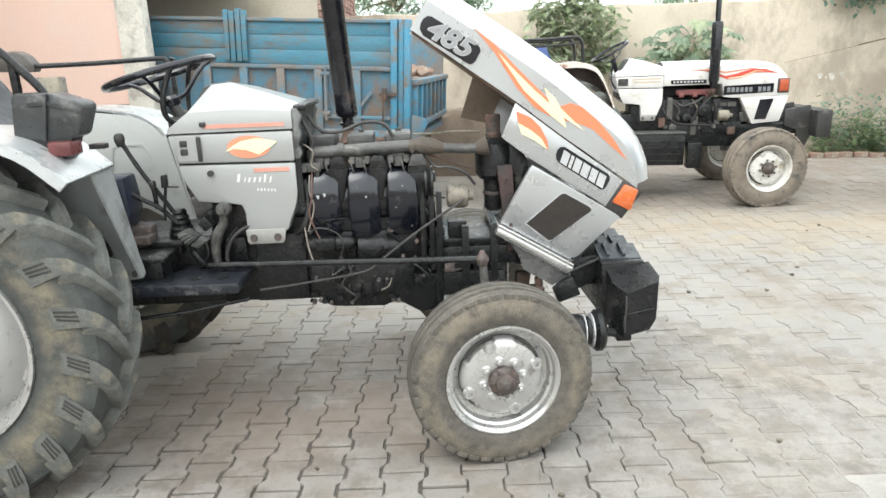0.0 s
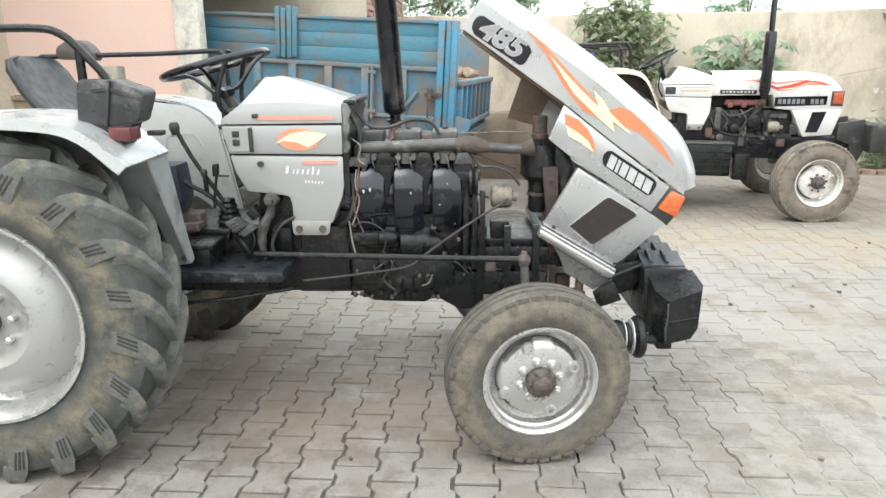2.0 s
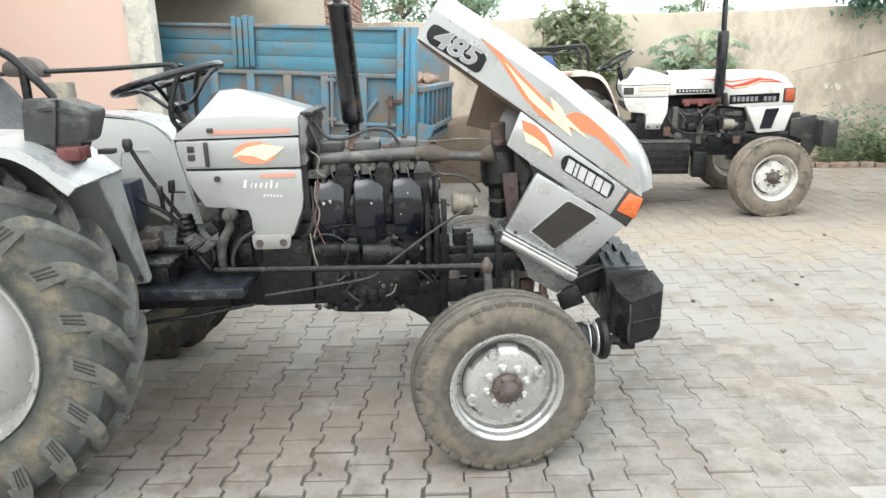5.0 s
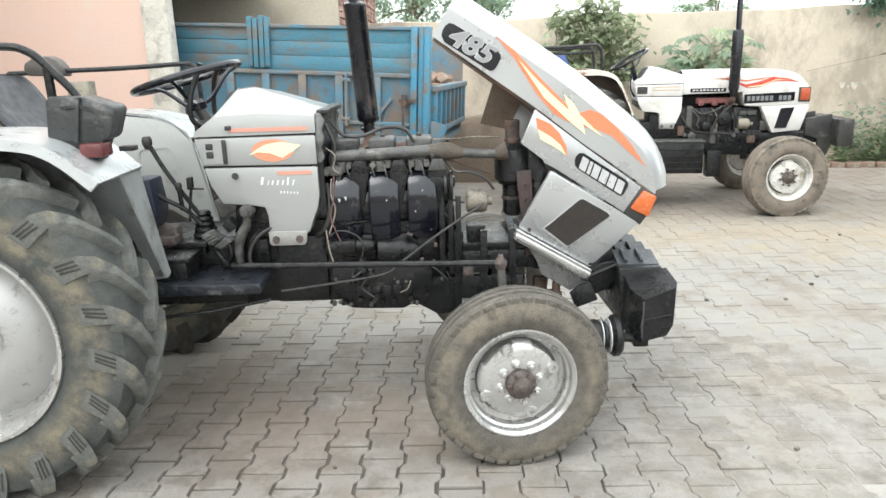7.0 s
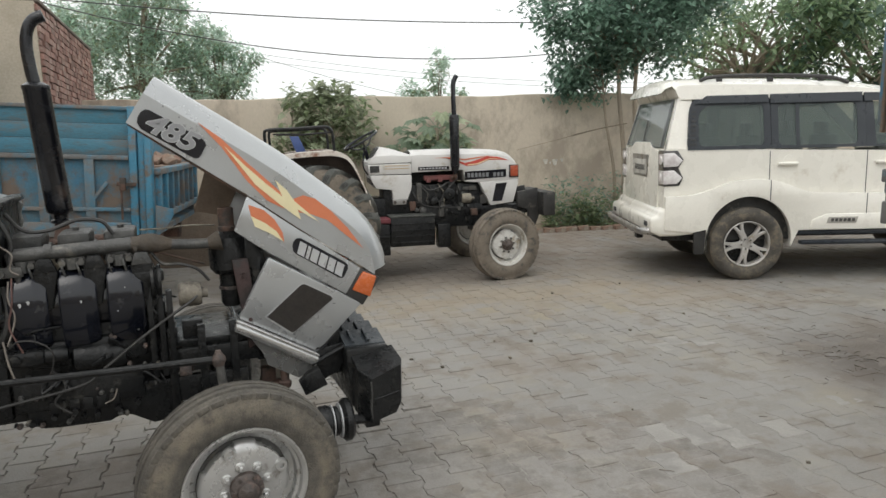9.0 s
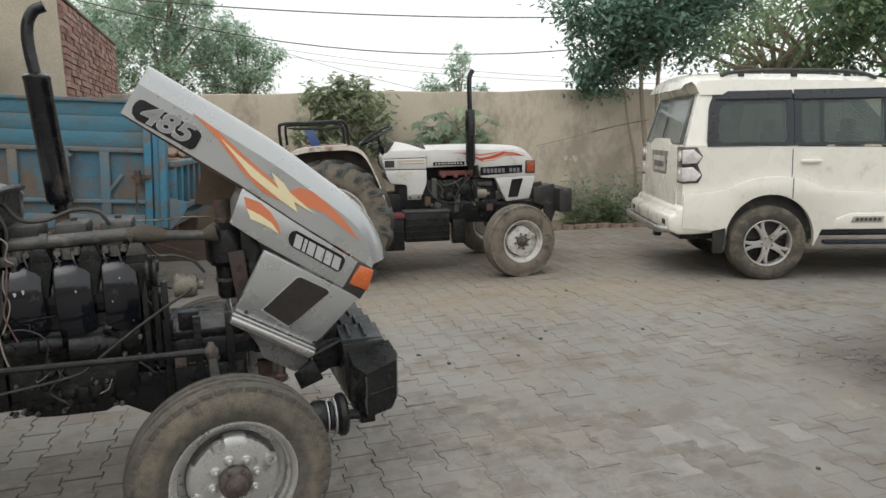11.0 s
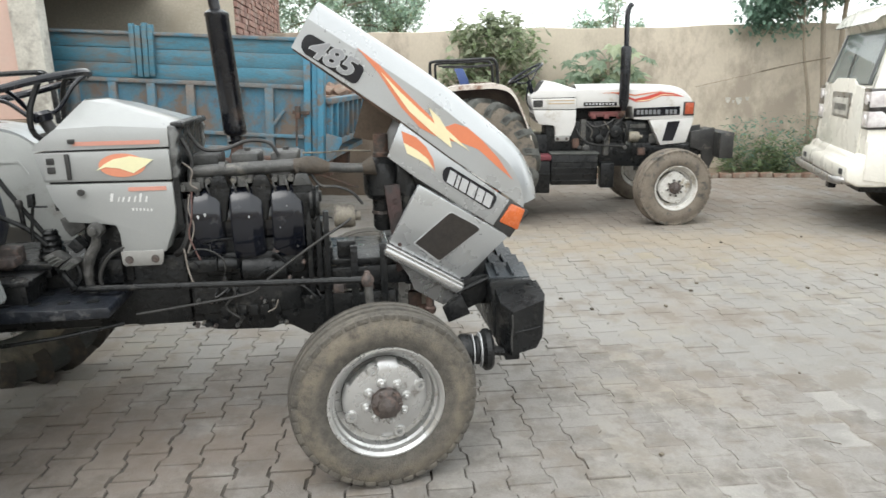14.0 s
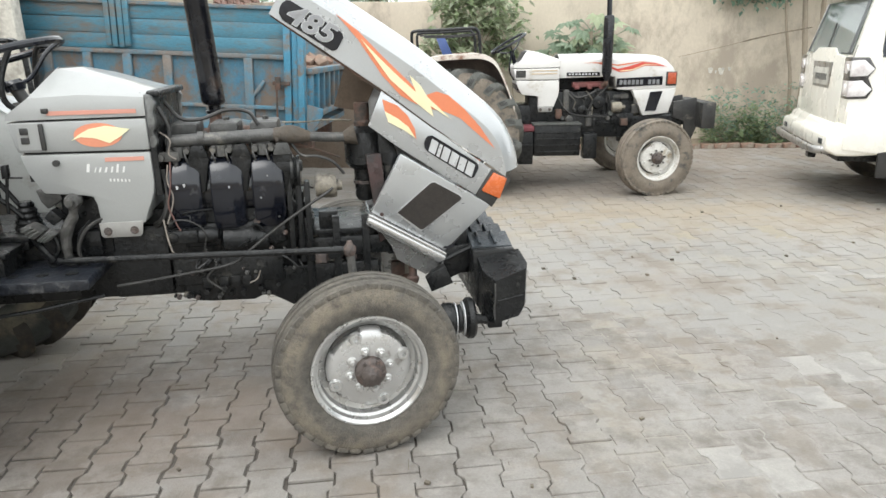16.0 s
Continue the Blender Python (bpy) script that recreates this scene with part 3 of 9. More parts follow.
# ---- wheels ----
def front_wheel(parent, x, y, z, turn, side, rad=0.352, w=0.165, hubmat=HUB, rimmat=RIM, size=1.0):
    """side -1: the outer face looks to -y."""
    wheel = new("front_wheel")
    wheel.parent = parent
    wheel.matrix_basis = pose(x, y, z, 0, 0, turn if side < 0 else turn + 180) @ Matrix.Scale(size, 4)
    h = w / 2
    bm = new_bm()
    R(bm, [(0.212, -h * 0.80), (0.225, -h * 0.95), (0.262, -h * 1.06), (0.295, -h * 1.05), (0.318, -h * 0.97), (rad - 0.014, -h * 0.86), (rad - 0.004, -h * 0.74),
           (rad, -h * 0.60), (rad - 0.012, -h * 0.54), (rad - 0.012, -h * 0.42), (rad + 0.002, -h * 0.36), (rad + 0.003, -h * 0.1), (rad - 0.010, -h * 0.05),
           (rad - 0.010, h * 0.05), (rad + 0.003, h * 0.1), (rad + 0.002, h * 0.36), (rad - 0.012, h * 0.42), (rad - 0.012, h * 0.54), (rad, h * 0.60),
           (rad - 0.004, h * 0.74), (rad - 0.014, h * 0.86), (0.318, h * 0.97), (0.295, h * 1.05), (0.262, h * 1.06), (0.225, h * 0.95), (0.212, h * 0.80), (0.212, -h * 0.80)], n=72, wob=0.004)
    for i in range(42):                                    # worn shoulder lugs standing a little proud
        a = 360 * i / 42
        B(bm, rad - 0.030, -h * 0.955, -0.0205, rad - 0.008, -h * 0.70, 0.0205, 0.004, pose(0, 0, 0, 0, a + random.uniform(-0.4, 0.4), 0))
    part("tyre", bm, RUBBER, wheel, "dusty worn ribbed rubber tyre")
    bm = new_bm()
    R(bm, [(0.213, -h * 0.98), (0.219, -h * 0.98), (0.219, -h * 0.86), (0.212, -h * 0.80), (0.206, -h * 0.60), (0.200, -h * 0.2), (0.192, -h * 0.12), (0.192, h * 0.2), (0.202, h * 0.5), (0.219, h * 0.9), (0.213, h * 0.98),
           (0.195, h * 0.85), (0.162, h * 0.2), (0.162, -h * 0.10), (0.184, -h * 0.18), (0.189, -h * 0.52), (0.1985, -h * 0.58), (0.202, -h * 0.86), (0.213, -h * 0.98)], n=64)
    part("rim", bm, rimmat, wheel, "silver painted steel rim")
    bm = new_bm()
    prof = [(0.0, -0.064), (0.052, -0.064), (0.075, -0.062), (0.100, -0.060), (0.125, -0.056), (0.146, -0.050), (0.157, -0.042), (0.160, -0.034), (0.159, -0.026), (0.159, -0.014), (0.15, 0.0), (0.0, 0.0)]
    R(bm, prof, n=120)
    for v in bm.verts:                                     # the rim of the disc is cut back between its four tabs
        r, a = math.hypot(v.co.x, v.co.z), math.degrees(math.atan2(v.co.z, v.co.x)) % 360
        if r > 0.147 and any(a0 < a < a1 for a0, a1 in ((14, 70), (101, 152), (193, 262), (296, 340))):
            v.co.x, v.co.z = v.co.x * 0.1475 / r, v.co.z * 0.1475 / r
    part("disc", bm, DISC if rimmat is RIM else rimmat, wheel, "silver pressed steel disc")
    # Grey ring added behind the disc to darken the gap at its edge.
    bm = new_bm()
    R(bm, [(0.138, -0.011), (0.1615, -0.011), (0.1615, -0.005), (0.138, -0.005), (0.138, -0.011)], n=48)
    part("drum_edge", bm, GREY_IRON, wheel)
    for i in range(4):
        a = radians(20 + 90 * i)
        bm = new_bm()
        R(bm, [(0.026, -0.052), (0.02, -0.066), (0.010, -0.066), (0.010, -0.05), (0.026, -0.052)], (0.137 * math.cos(a), 0, 0.137 * math.sin(a)), n=16)
        part("disc_boss", bm, rimmat, wheel)
    for i in range(8):
        a = 2 * math.pi * i / 8 + 0.2
        bm = new_bm()
        R(bm, [(0.020, -0.056), (0.018, -0.066), (0.013, -0.069), (0, -0.069)], (0.077 * math.cos(a), 0, 0.077 * math.sin(a)), n=12)
        part("bolt_boss", bm, rimmat, wheel)
    for i in range(8):
        a = 2 * math.pi * i / 8 + 0.2
        bm = new_bm()
        R(bm, [(0.011, -0.06), (0.011, -0.080), (0.007, -0.084), (0, -0.084)], (0.077 * math.cos(a), 0, 0.077 * math.sin(a)), n=6)
        part("wheel_nut", bm, DISC if rimmat is RIM else GREY_IRON, wheel)
    bm = new_bm()
    R(bm, [(0.058, -0.05), (0.058, -0.085), (0.050, -0.095), (0.040, -0.098), (0.036, -0.112), (0.020, -0.118), (0.012, -0.126), (0, -0.127)], n=20)
    for i in range(6):
        a = 2 * math.pi * i / 6
        B(bm, 0.040, -0.1, -0.006, 0.056, -0.088, 0.006, 0.002, pose(0, 0, 0, 0, math.degrees(a), 0))
    part("hub_cap", bm, hubmat, wheel, "rusty greasy hub cap")
    return wheel


def lug_bar(bm, a0, side, rad, w, half=0.025):
    """One chevron bar of a tractor tyre: from the side wall over the shoulder to the middle."""
    path = [(-0.01, 0.985, rad - 0.175, 0.012, 1.2), (-0.005, 1.015, rad - 0.150, 0.04, 1.5), (0.005, 1.03, rad - 0.105, 0.07, 1.5), (0.03, 1.012, rad - 0.055, 0.075, 1.32), (0.07, 0.95, rad - 0.018, 0.07, 1.15),
            (0.14, 0.72, rad - 0.003, 0.062, 1.05), (0.25, 0.38, rad + 0.001, 0.056, 0.98), (0.36, -0.03, rad + 0.002, 0.054, 0.92)]
    secs = []
    for da, hh, rr, dep, wd in path:
        a, h = a0 - da, side * hh * w / 2
        dh = half * wd / rr
        inner = rr - dep
        hi = h if hh < 0.98 else h - side * 0.034
        secs.append([(r_ * math.cos(a + sa), h_, r_ * math.sin(a + sa)) for sa, r_, h_ in ((-dh * 1.35, inner, hi), (-dh, rr - 0.004, h), (-dh * 0.8, rr, h), (dh * 0.8, rr, h), (dh, rr - 0.004, h), (dh * 1.35, inner, hi))])
    loft(bm, secs)


def rear_wheel(parent, x, y, z, side, rad=0.615, w=0.33, bars=19, rimmat=RIM, rubber=RUBBER_REAR, lug=LUG):
    wheel = new("rear_wheel")
    wheel.parent = parent
    wheel.matrix_basis = pose(x, y, z, 0, 7, 0)
    h = w / 2
    c = rad - 0.036
    bm = new_bm()
    R(bm, [(0.352, -h * 0.78), (0.372, -h * 0.92), (0.42, -h * 1.0), (0.470, -h * 0.99), (c - 0.060, -h * 0.955), (c - 0.022, -h * 0.87), (c - 0.003, -h * 0.60), (c, 0), (c - 0.003, h * 0.55),
           (c - 0.020, h * 0.82), (c - 0.060, h * 0.93), (0.470, h * 0.99), (0.42, h * 1.0), (0.372, h * 0.92), (0.352, h * 0.78), (0.352, -h * 0.78)], n=72)
    part("tyre", bm, rubber, wheel, "dusty deep-lugged rubber tyre")
    for sd, shift in ((-1, 0.0), (1, 0.5)):                # bars of the tread, each with three slots at its foot
        bm = new_bm()
        lug_bar(bm, 0, sd, rad, w)
        first = part("lug", bm, lug, wheel, smooth=50)
        slots = []
        for k in (-1, 0, 1):
            bm = new_bm()
            B(bm, rad - 0.150, sd * h * 1.0, -0.0038, rad - 0.078, sd * h * (1.042 - 0.008 * abs(k)), 0.0038, 0.001, pose(0, 0, 0, 0, -math.degrees(k * 0.028 + 0.004), 0) @ pose(rad - 0.11, 0, 0, 0, 16, 0) @ pose(0.11 - rad, 0, 0))
            slots.append(part("slot", bm, BLACK_PLASTIC, wheel))
        for i in range(bars):
            m = pose(0, 0, 0, 0, -360 * (i + shift) / bars, 0)
            for src in [first] + (slots if sd == side else []):
                ob = src if i == 0 else new(src.name.split(".")[0], src.data)
                ob.parent = wheel
                ob.matrix_basis = m
        if sd != side:
            for ob in slots:
                bpy.data.objects.remove(ob)
    bm = new_bm()
    R(bm, [(0.355, -h * 0.98), (0.366, -h * 0.98), (0.366, -h * 0.84), (0.345, -h * 0.70), (0.340, -h * 0.3), (0.32, -h * 0.2), (0.32, h * 0.2), (0.340, h * 0.4), (0.366, h * 0.84), (0.366, h * 0.98), (0.355, h * 0.98),
           (0.33, h * 0.6), (0.305, h * 0.2), (0.305, -h * 0.15), (0.325, -h * 0.3), (0.330, -h * 0.72), (0.345, -h * 0.86), (0.355, -h * 0.98)], n=72)
    part("rim", bm, rimmat, wheel, "silver painted steel rim")
    bm = new_bm()
    o = side
    R(bm, [(0.0, o * 0.085), (0.10, o * 0.085), (0.13, o * 0.092), (0.17, o * 0.115), (0.22, o * 0.105), (0.27, o * 0.06), (0.30, o * 0.03), (0.312, o * 0.02), (0.30, o * 0.012), (0.0, o * 0.06)], n=64)
    part("disc", bm, DULL_DISC if rimmat is RIM else rimmat, wheel, "silver dished wheel disc")
    bm = new_bm()
    R(bm, [(0.055, o * 0.08), (0.055, o * 0.13), (0.045, o * 0.15), (0, o * 0.152)], n=24)
    part("hub_cap", bm, HUB, wheel, "dark axle hub")
    for i in range(8):
        a = 2 * math.pi * (i + 0.3) / 8
        bm = new_bm()
        R(bm, [(0.014, o * 0.085), (0.014, o * 0.115), (0.008, o * 0.122), (0, o * 0.122)], (0.105 * math.cos(a), 0, 0.105 * math.sin(a)), n=8)
        part("wheel_nut", bm, RIM, wheel)
    for i in range(6):
        bm = new_bm()
        m = pose(0, 0, 0, 0, 60 * i + 20, 0)
        B(bm, 0.285, o * 0.0, -0.03, 0.325, o * 0.035, 0.03, 0.006, m)
        part("rim_lug", bm, RIM, wheel)
    return wheel


# ---- the shared cowl under the steering wheel ----
def cowl(parent, dx, paint, detailed, bm_front=True):
    hood = new("cowl")
    hood.parent = parent
    hood.matrix_basis = pose(dx, 0, 0)
    hood["label"] = "pale silver sheet metal cowl with orange emblem"
    W = 0.27
    bm = new_bm()
    P(bm, [(0.73, 1.0), (1.13, 0.99), (1.14, 1.24), (0.72, 1.21)], -W + 0.02, W - 0.02)
    part("core", bm, BLACK, hood)
    bm = new_bm()
    P(bm, [(0.690, 1.215), (0.712, 1.108), (1.158, 1.103), (1.158, 1.218)], -W, W, 0.006)
    part("upper_panel", bm, paint, hood)
    bm = new_bm()
    P(bm, [(0.716, 1.100), (0.735, 1.03), (0.775, 0.958), (0.90, 0.945), (0.938, 0.938), (0.948, 0.905), (0.950, 0.83), (1.108, 0.83), (1.122, 0.87), (1.15, 0.935), (1.158, 0.98), (1.158, 1.095)], -W, W, 0.005)
    part("lower_panel", bm, paint, hood)
    bm = new_bm()
    for_rings = [((0.690, 1.222, W), (0.95, 1.224, W), (1.160, 1.226, W)), ((0.694, 1.240, W), (0.95, 1.275, W), (1.160, 1.272, W)),
                 ((0.772, 1.298, W * 0.965), (0.955, 1.306, W * 0.975), (1.160, 1.292, W * 0.975)), ((0.842, 1.398, 0.125), (0.955, 1.374, 0.155), (1.162, 1.306, 0.215))]
    loft(bm, [[(x, -y, z) for x, z, y in row] + [(x, y, z) for x, z, y in row[::-1]] for row in for_rings])
    bevel(bm, list(bm.verts), 0.008)
    part("top_cover", bm, paint, hood)
    bm = new_bm()                                          # instrument binnacle behind the ridge
    loft(bm, [[(0.72, -0.16, 1.235), (0.80, -0.17, 1.29), (0.80, 0.17, 1.29), (0.72, 0.16, 1.235)], [(0.805, -0.13, 1.382), (0.852, -0.13, 1.398), (0.852, 0.13, 1.398), (0.805, 0.13, 1.382)]])
    part("instrument_panel", bm, BLACK_PLASTIC, hood, "dark grey instrument panel")
    bm = new_bm()
    P(bm, [(0.944, 0.838), (0.946, 0.790), (0.955, 0.780), (1.083, 0.780), (1.092, 0.790), (1.100, 0.838)], -W - 0.004, -W + 0.004, 0.001)
    part("bracket", bm, mat("bare_zinc_plate", (0.33, 0.325, 0.31), (0.25, 0.245, 0.235), 9, 0.45, 0.3, 0.05, 90, (0.15, 0.11, 0.08), 0.2, 14), hood, "bare metal mounting bracket")
    for x in (0.972, 1.066):
        bm = new_bm()
        R(bm, [(0.016, -W - 0.003), (0.016, -W - 0.006), (0.010, -W - 0.007), (0.010, -W - 0.014), (0, -W - 0.014)], (x, 0, 0.805), n=8)
        part("bolt", bm, HUB, hood)
    if detailed:
        for x0, x1, z in ((0.83, 1.13, 1.246), (1.0, 1.135, 1.075)):
            bm = new_bm()
            B(bm, x0, -W - 0.0025, z - 0.009, x1, -W + 0.0005, z + 0.006)
            part("stripe", bm, STRIPE, hood)
        bm = new_bm()
        P(bm, [(0.99 + 0.082 * math.cos(a), 1.163 + 0.043 * math.sin(a)) for a in (2 * math.pi * i / 28 for i in range(28))], -W - 0.0025, -W + 0.001)
        part("emblem", bm, PALE_ORANGE, hood, "orange oval emblem")
        bm = new_bm()
        P(bm, [(0.897, 1.146), (0.93, 1.170), (0.962, 1.186), (1.02, 1.196), (1.10, 1.181), (1.071, 1.159), (1.026, 1.133), (0.98, 1.152), (0.932, 1.158)], -W - 0.0045, -W + 0.001)
        part("emblem_leaf", bm, PALE_YELLOW, hood, "pale yellow leaf on the emblem")
        x = 0.93                                           # script that stands here as slanting bars
        for i, (wd, ht) in enumerate(((0.020, 0.030), (0.008, 0.016), (0.013, 0.016), (0.014, 0.016), (0.012, 0.017), (0.014, 0.026), (0.013, 0.016))):
            bm = new_bm()
            P(bm, [(x, 1.030 - i * 0.001), (x + wd * 0.5, 1.030 - i * 0.001), (x + wd * 0.5 + 0.006, 1.030 + ht), (x + 0.006, 1.030 + ht)], -W - 0.002, -W + 0.001)
            part("script_bar", bm, WHITE_INK, hood)
            x += wd + 0.007
        for i in range(6):
            bm = new_bm()
            B(bm, 1.005 + i * 0.013, -W - 0.002, 0.993 - i * 0.001, 1.0105 + i * 0.013, -W + 0.001, 1.003 - i * 0.001)
            part("script_bar", bm, WHITE_INK, hood)
        bm = new_bm()
        B(bm, 0.722, -W - 0.003, 1.118, 0.80, -W + 0.001, 1.208)
        part("switch_plate", bm, WHITE_SILVER, hood)
        for z in (1.184, 1.152):
            bm = new_bm()
            B(bm, 0.733, -W - 0.008, z - 0.012, 0.760, -W, z + 0.012, 0.003)
            part("switch", bm, BLACK_PLASTIC, hood)
        bm = new_bm()
        B(bm, 0.796, -W - 0.010, 1.115, 0.812, -W, 1.210, 0.004)
        part("rubber_strip", bm, BLACK_PLASTIC, hood)
        bm = new_bm()
        R(bm, [(0.012, -W - 0.012), (0.012, -W), (0, -W)], (0.835, 0, 1.068), n=12)
        part("catch", bm, BLACK_PLASTIC, hood)
        bm = new_bm()
        B(bm, 0.815, -W - 0.010, 1.245, 0.838, -W + 0.03, 1.262, 0.003)
        part("catch", bm, BLACK_PLASTIC, hood)
        # bent edge and black gasket at the front of the cowl
        sheet = mat("bent_grey_sheet", (0.20, 0.205, 0.20), (0.12, 0.123, 0.12), 14, 0.5, 0.3, 0.3, 60, (0.05, 0.05, 0.048), 0.3, 16)
        for y0, y1 in ((-0.262, -0.225), (0.225, 0.262)):
            bm = new_bm()
            P(bm, [(1.158, 1.11), (1.176, 1.106), (1.188, 1.13), (1.178, 1.165), (1.190, 1.20), (1.184, 1.235), (1.196, 1.268), (1.180, 1.297), (1.158, 1.302)], y0, y1, 0.006)
            part("bent_flange", bm, sheet, hood, "bent bare metal edge of the cowl")
        bm = new_bm()
        B(bm, 1.160, -0.225, 1.288, 1.208, 0.225, 1.312, 0.008)
        B(bm, 1.160, -0.26, 0.93, 1.18, 0.26, 1.275)
        B(bm, 1.160, -0.21, 1.27, 1.18, 0.21, 1.30)
        part("gasket_flange", bm, BLACK, hood, "dusty black rubber gasket flange")
    return hood

# ---- the tractor with the raised hood ----
tractor = thing("tractor", pose(-1.832, 2.307, 0, 0, 0, 12), "silver farm tractor with raised hood and grimy black engine", "tractor", "tractors")


def build_near(t):
    front_wheel(t, 1.896, -0.62, 0.339, 6, -1, size=0.966)
    front_wheel(t, 1.896, 0.62, 0.339, 6, 1, size=0.966)
    rear_wheel(t, -0.012, -0.675, 0.606, -1, 0.626, 0.29)
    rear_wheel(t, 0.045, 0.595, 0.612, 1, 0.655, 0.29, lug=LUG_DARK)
    cowl(t, 0, WHITE_SILVER, True)

    # hood: side sheets, crowned roof, brown inside
    hood = new("hood")
    hood.parent = t
    hood["label"] = "raised silver hood with orange lightning decals"
    W = 0.245
    edge = spline([(1.705, 0, 1.700), (2.102, 0, 1.440), (2.30, 0, 1.287), (2.456, 0, 1.155), (2.522, 0, 1.05), (2.543, 0, 0.958)], 4)
    out = []
    for i in range(len(edge)):
        d = (edge[min(i + 1, len(edge) - 1)] - edge[max(i - 1, 0)]).normalized()
        out.append(Vector((-d.z, 0, d.x)))
    side = [(1.624, 1.573)] + [((p - n_ * 0.03).x, (p - n_ * 0.03).z) for p, n_ in zip(edge, out)] + [(2.512, 0.935), (2.455, 0.978), (2.205, 1.155), (2.023, 1.294)]
    for y0, y1 in ((-W, -W + 0.006), (W - 0.006, W)):
        bm = new_bm()
        P(bm, side, y0, y1)
        part("side_sheet", bm, SILVER, hood)
    for drop, m, nm in ((0.0, SILVER, "roof_sheet"), (0.008, INNER, "inner_lining")):
        bm = new_bm()
        secs = []
        for i, p in enumerate(edge):
            nrm = out[i]
            s = []
            for k in range(21):
                y = -W * math.cos(math.pi * k / 20)
                u = abs(y) / W
                s.append(p + nrm * (0.082 * (1 - u ** 6) - 0.03 - drop) + Vector((0, y * (1 - drop * 3), 0)))
            secs.append(s)
        loft(bm, secs, ring=False)
        part(nm, bm, m, hood, smooth=60)
    bm = new_bm()
    for y0, y1 in ((-W + 0.008, -W + 0.011), (W - 0.011, W - 0.008)):
        P(bm, [(1.634, 1.573), (1.682, 1.655), (2.07, 1.395), (2.41, 1.115), (2.47, 0.98), (2.2, 1.15), (2.03, 1.28)], y0, y1)
    P(bm, [(1.90, 1.38), (2.03, 1.29), (1.97, 1.17), (1.84, 1.20)], W - 0.02, W - 0.012)
    part("inner_side", bm, INNER, hood, "brown unpainted inside of the hood")
    bm = new_bm()
    T(bm, [(1.63, -W + 0.012, 1.568), (2.02, -W + 0.012, 1.288)], 0.006, 6)
    part("hood_seal", bm, RUST, hood)
    # flank with the name plate, side lamp
    flank = [(2.018, 1.290), (1.962, 1.160), (2.081, 1.068), (2.385, 0.866), (2.452, 0.968), (2.205, 1.148)]
    for y0, y1 in ((-W - 0.006, -W + 0.004), (W - 0.004, W + 0.006)):
        bm = new_bm()
        P(bm, flank, y0, y1, 0.003)
        part("flank", bm, SILVER, hood)
    for y in (-W - 0.010, W - 0.015):
        bm = new_bm()
        P(bm, [(2.452, 0.968), (2.534, 0.922), (2.452, 0.812), (2.385, 0.866)], y, y + 0.025, 0.003)
        part("lamp_housing", bm, BLACK_PLASTIC, hood, "black plastic lamp housing")
        bm = new_bm()
        P(bm, [(2.458, 0.957), (2.515, 0.930), (2.484, 0.845), (2.408, 0.884)], y - 0.010, y + 0.01, 0.006)
        part("side_lamp", bm, AMBER, hood, "amber side indicator lamp")
    # grille box, its window and skirt
    def lean(b_):
        """Tips the box's sides inwards towards the bottom."""
        for v in b_.verts:
            d = -0.528 * (v.co.x - 2.083) - 0.85 * (v.co.z - 1.05)
            v.co.y -= math.copysign(0.13 * max(d, 0), v.co.y)
    for y0, y1 in ((-W - 0.012, -W + 0.02), (W - 0.02, W + 0.012)):
        bm = new_bm()
        P(bm, [(2.083, 1.050), (2.450, 0.822), (2.262, 0.626), (1.957, 0.808)], y0, y1, 0.010)
        lean(bm)
        part("grille_cheek", bm, SILVER, hood, "silver grille side panel")
    bm = new_bm()
    P(bm, [(2.43, 0.83), (2.46, 0.84), (2.28, 0.635), (2.25, 0.64)], -W + 0.02, W - 0.02)
    part("grille_face", bm, GLOSS_BLACK, hood)
    win = [(2.065, 0.805), (2.197, 0.921), (2.207, 0.926), (2.217, 0.927), (2.316, 0.869), (2.324, 0.860), (2.324, 0.851), (2.174, 0.733), (2.165, 0.728), (2.156, 0.730)]
    cx, cz = sum(p[0] for p in win) / len(win), sum(p[1] for p in win) / len(win)
    # Window bezel; the highlight on its bevelled edge is put into its pale colour.
    bm = new_bm()
    P(bm, [(cx + (x - cx) * 1.06, cz + (z - cz) * 1.06) for x, z in win], -W - 0.0145, -W - 0.011)
    lean(bm)
    part("window_trim", bm, LETTER, hood)
    bm = new_bm()
    P(bm, win, -W - 0.0165, -W - 0.012)
    lean(bm)
    part("mesh_window", bm, mat("dark_mesh", (0.035, 0.030, 0.026), (0.05, 0.042, 0.036), 30, 0.55, 0.2, 0.8, 400), hood, "dark wire mesh window")
    bm = new_bm()
    P(bm, [(1.950, 0.810), (2.264, 0.624), (2.264, 0.608), (1.944, 0.796)], -W + 0.002, W - 0.002, 0.005)
    part("skirt_rim", bm, BAND, hood, "bright rolled rim of the skirt")
    bm = new_bm()
    P(bm, [(1.946, 0.798), (2.262, 0.611), (2.262, 0.592), (2.244, 0.574), (1.934, 0.764)], -W - 0.004, W + 0.004, 0.010)
    part("skirt_band", bm, BAND, hood, "silver skirt band")
    bm = new_bm()
    loft(bm, [[(1.985, -W + 0.005, 0.745), (2.245, -W + 0.005, 0.590), (2.245, W - 0.005, 0.590), (1.985, W - 0.005, 0.745)],
              [(2.035, -W + 0.02, 0.665), (2.250, -W + 0.015, 0.572), (2.250, W - 0.015, 0.572), (2.035, W - 0.02, 0.665)],
              [(2.058, -W + 0.03, 0.602), (2.178, -W + 0.03, 0.527), (2.178, W - 0.03, 0.527), (2.058, W - 0.03, 0.602)]])
    bevel(bm, list(bm.verts), 0.01)
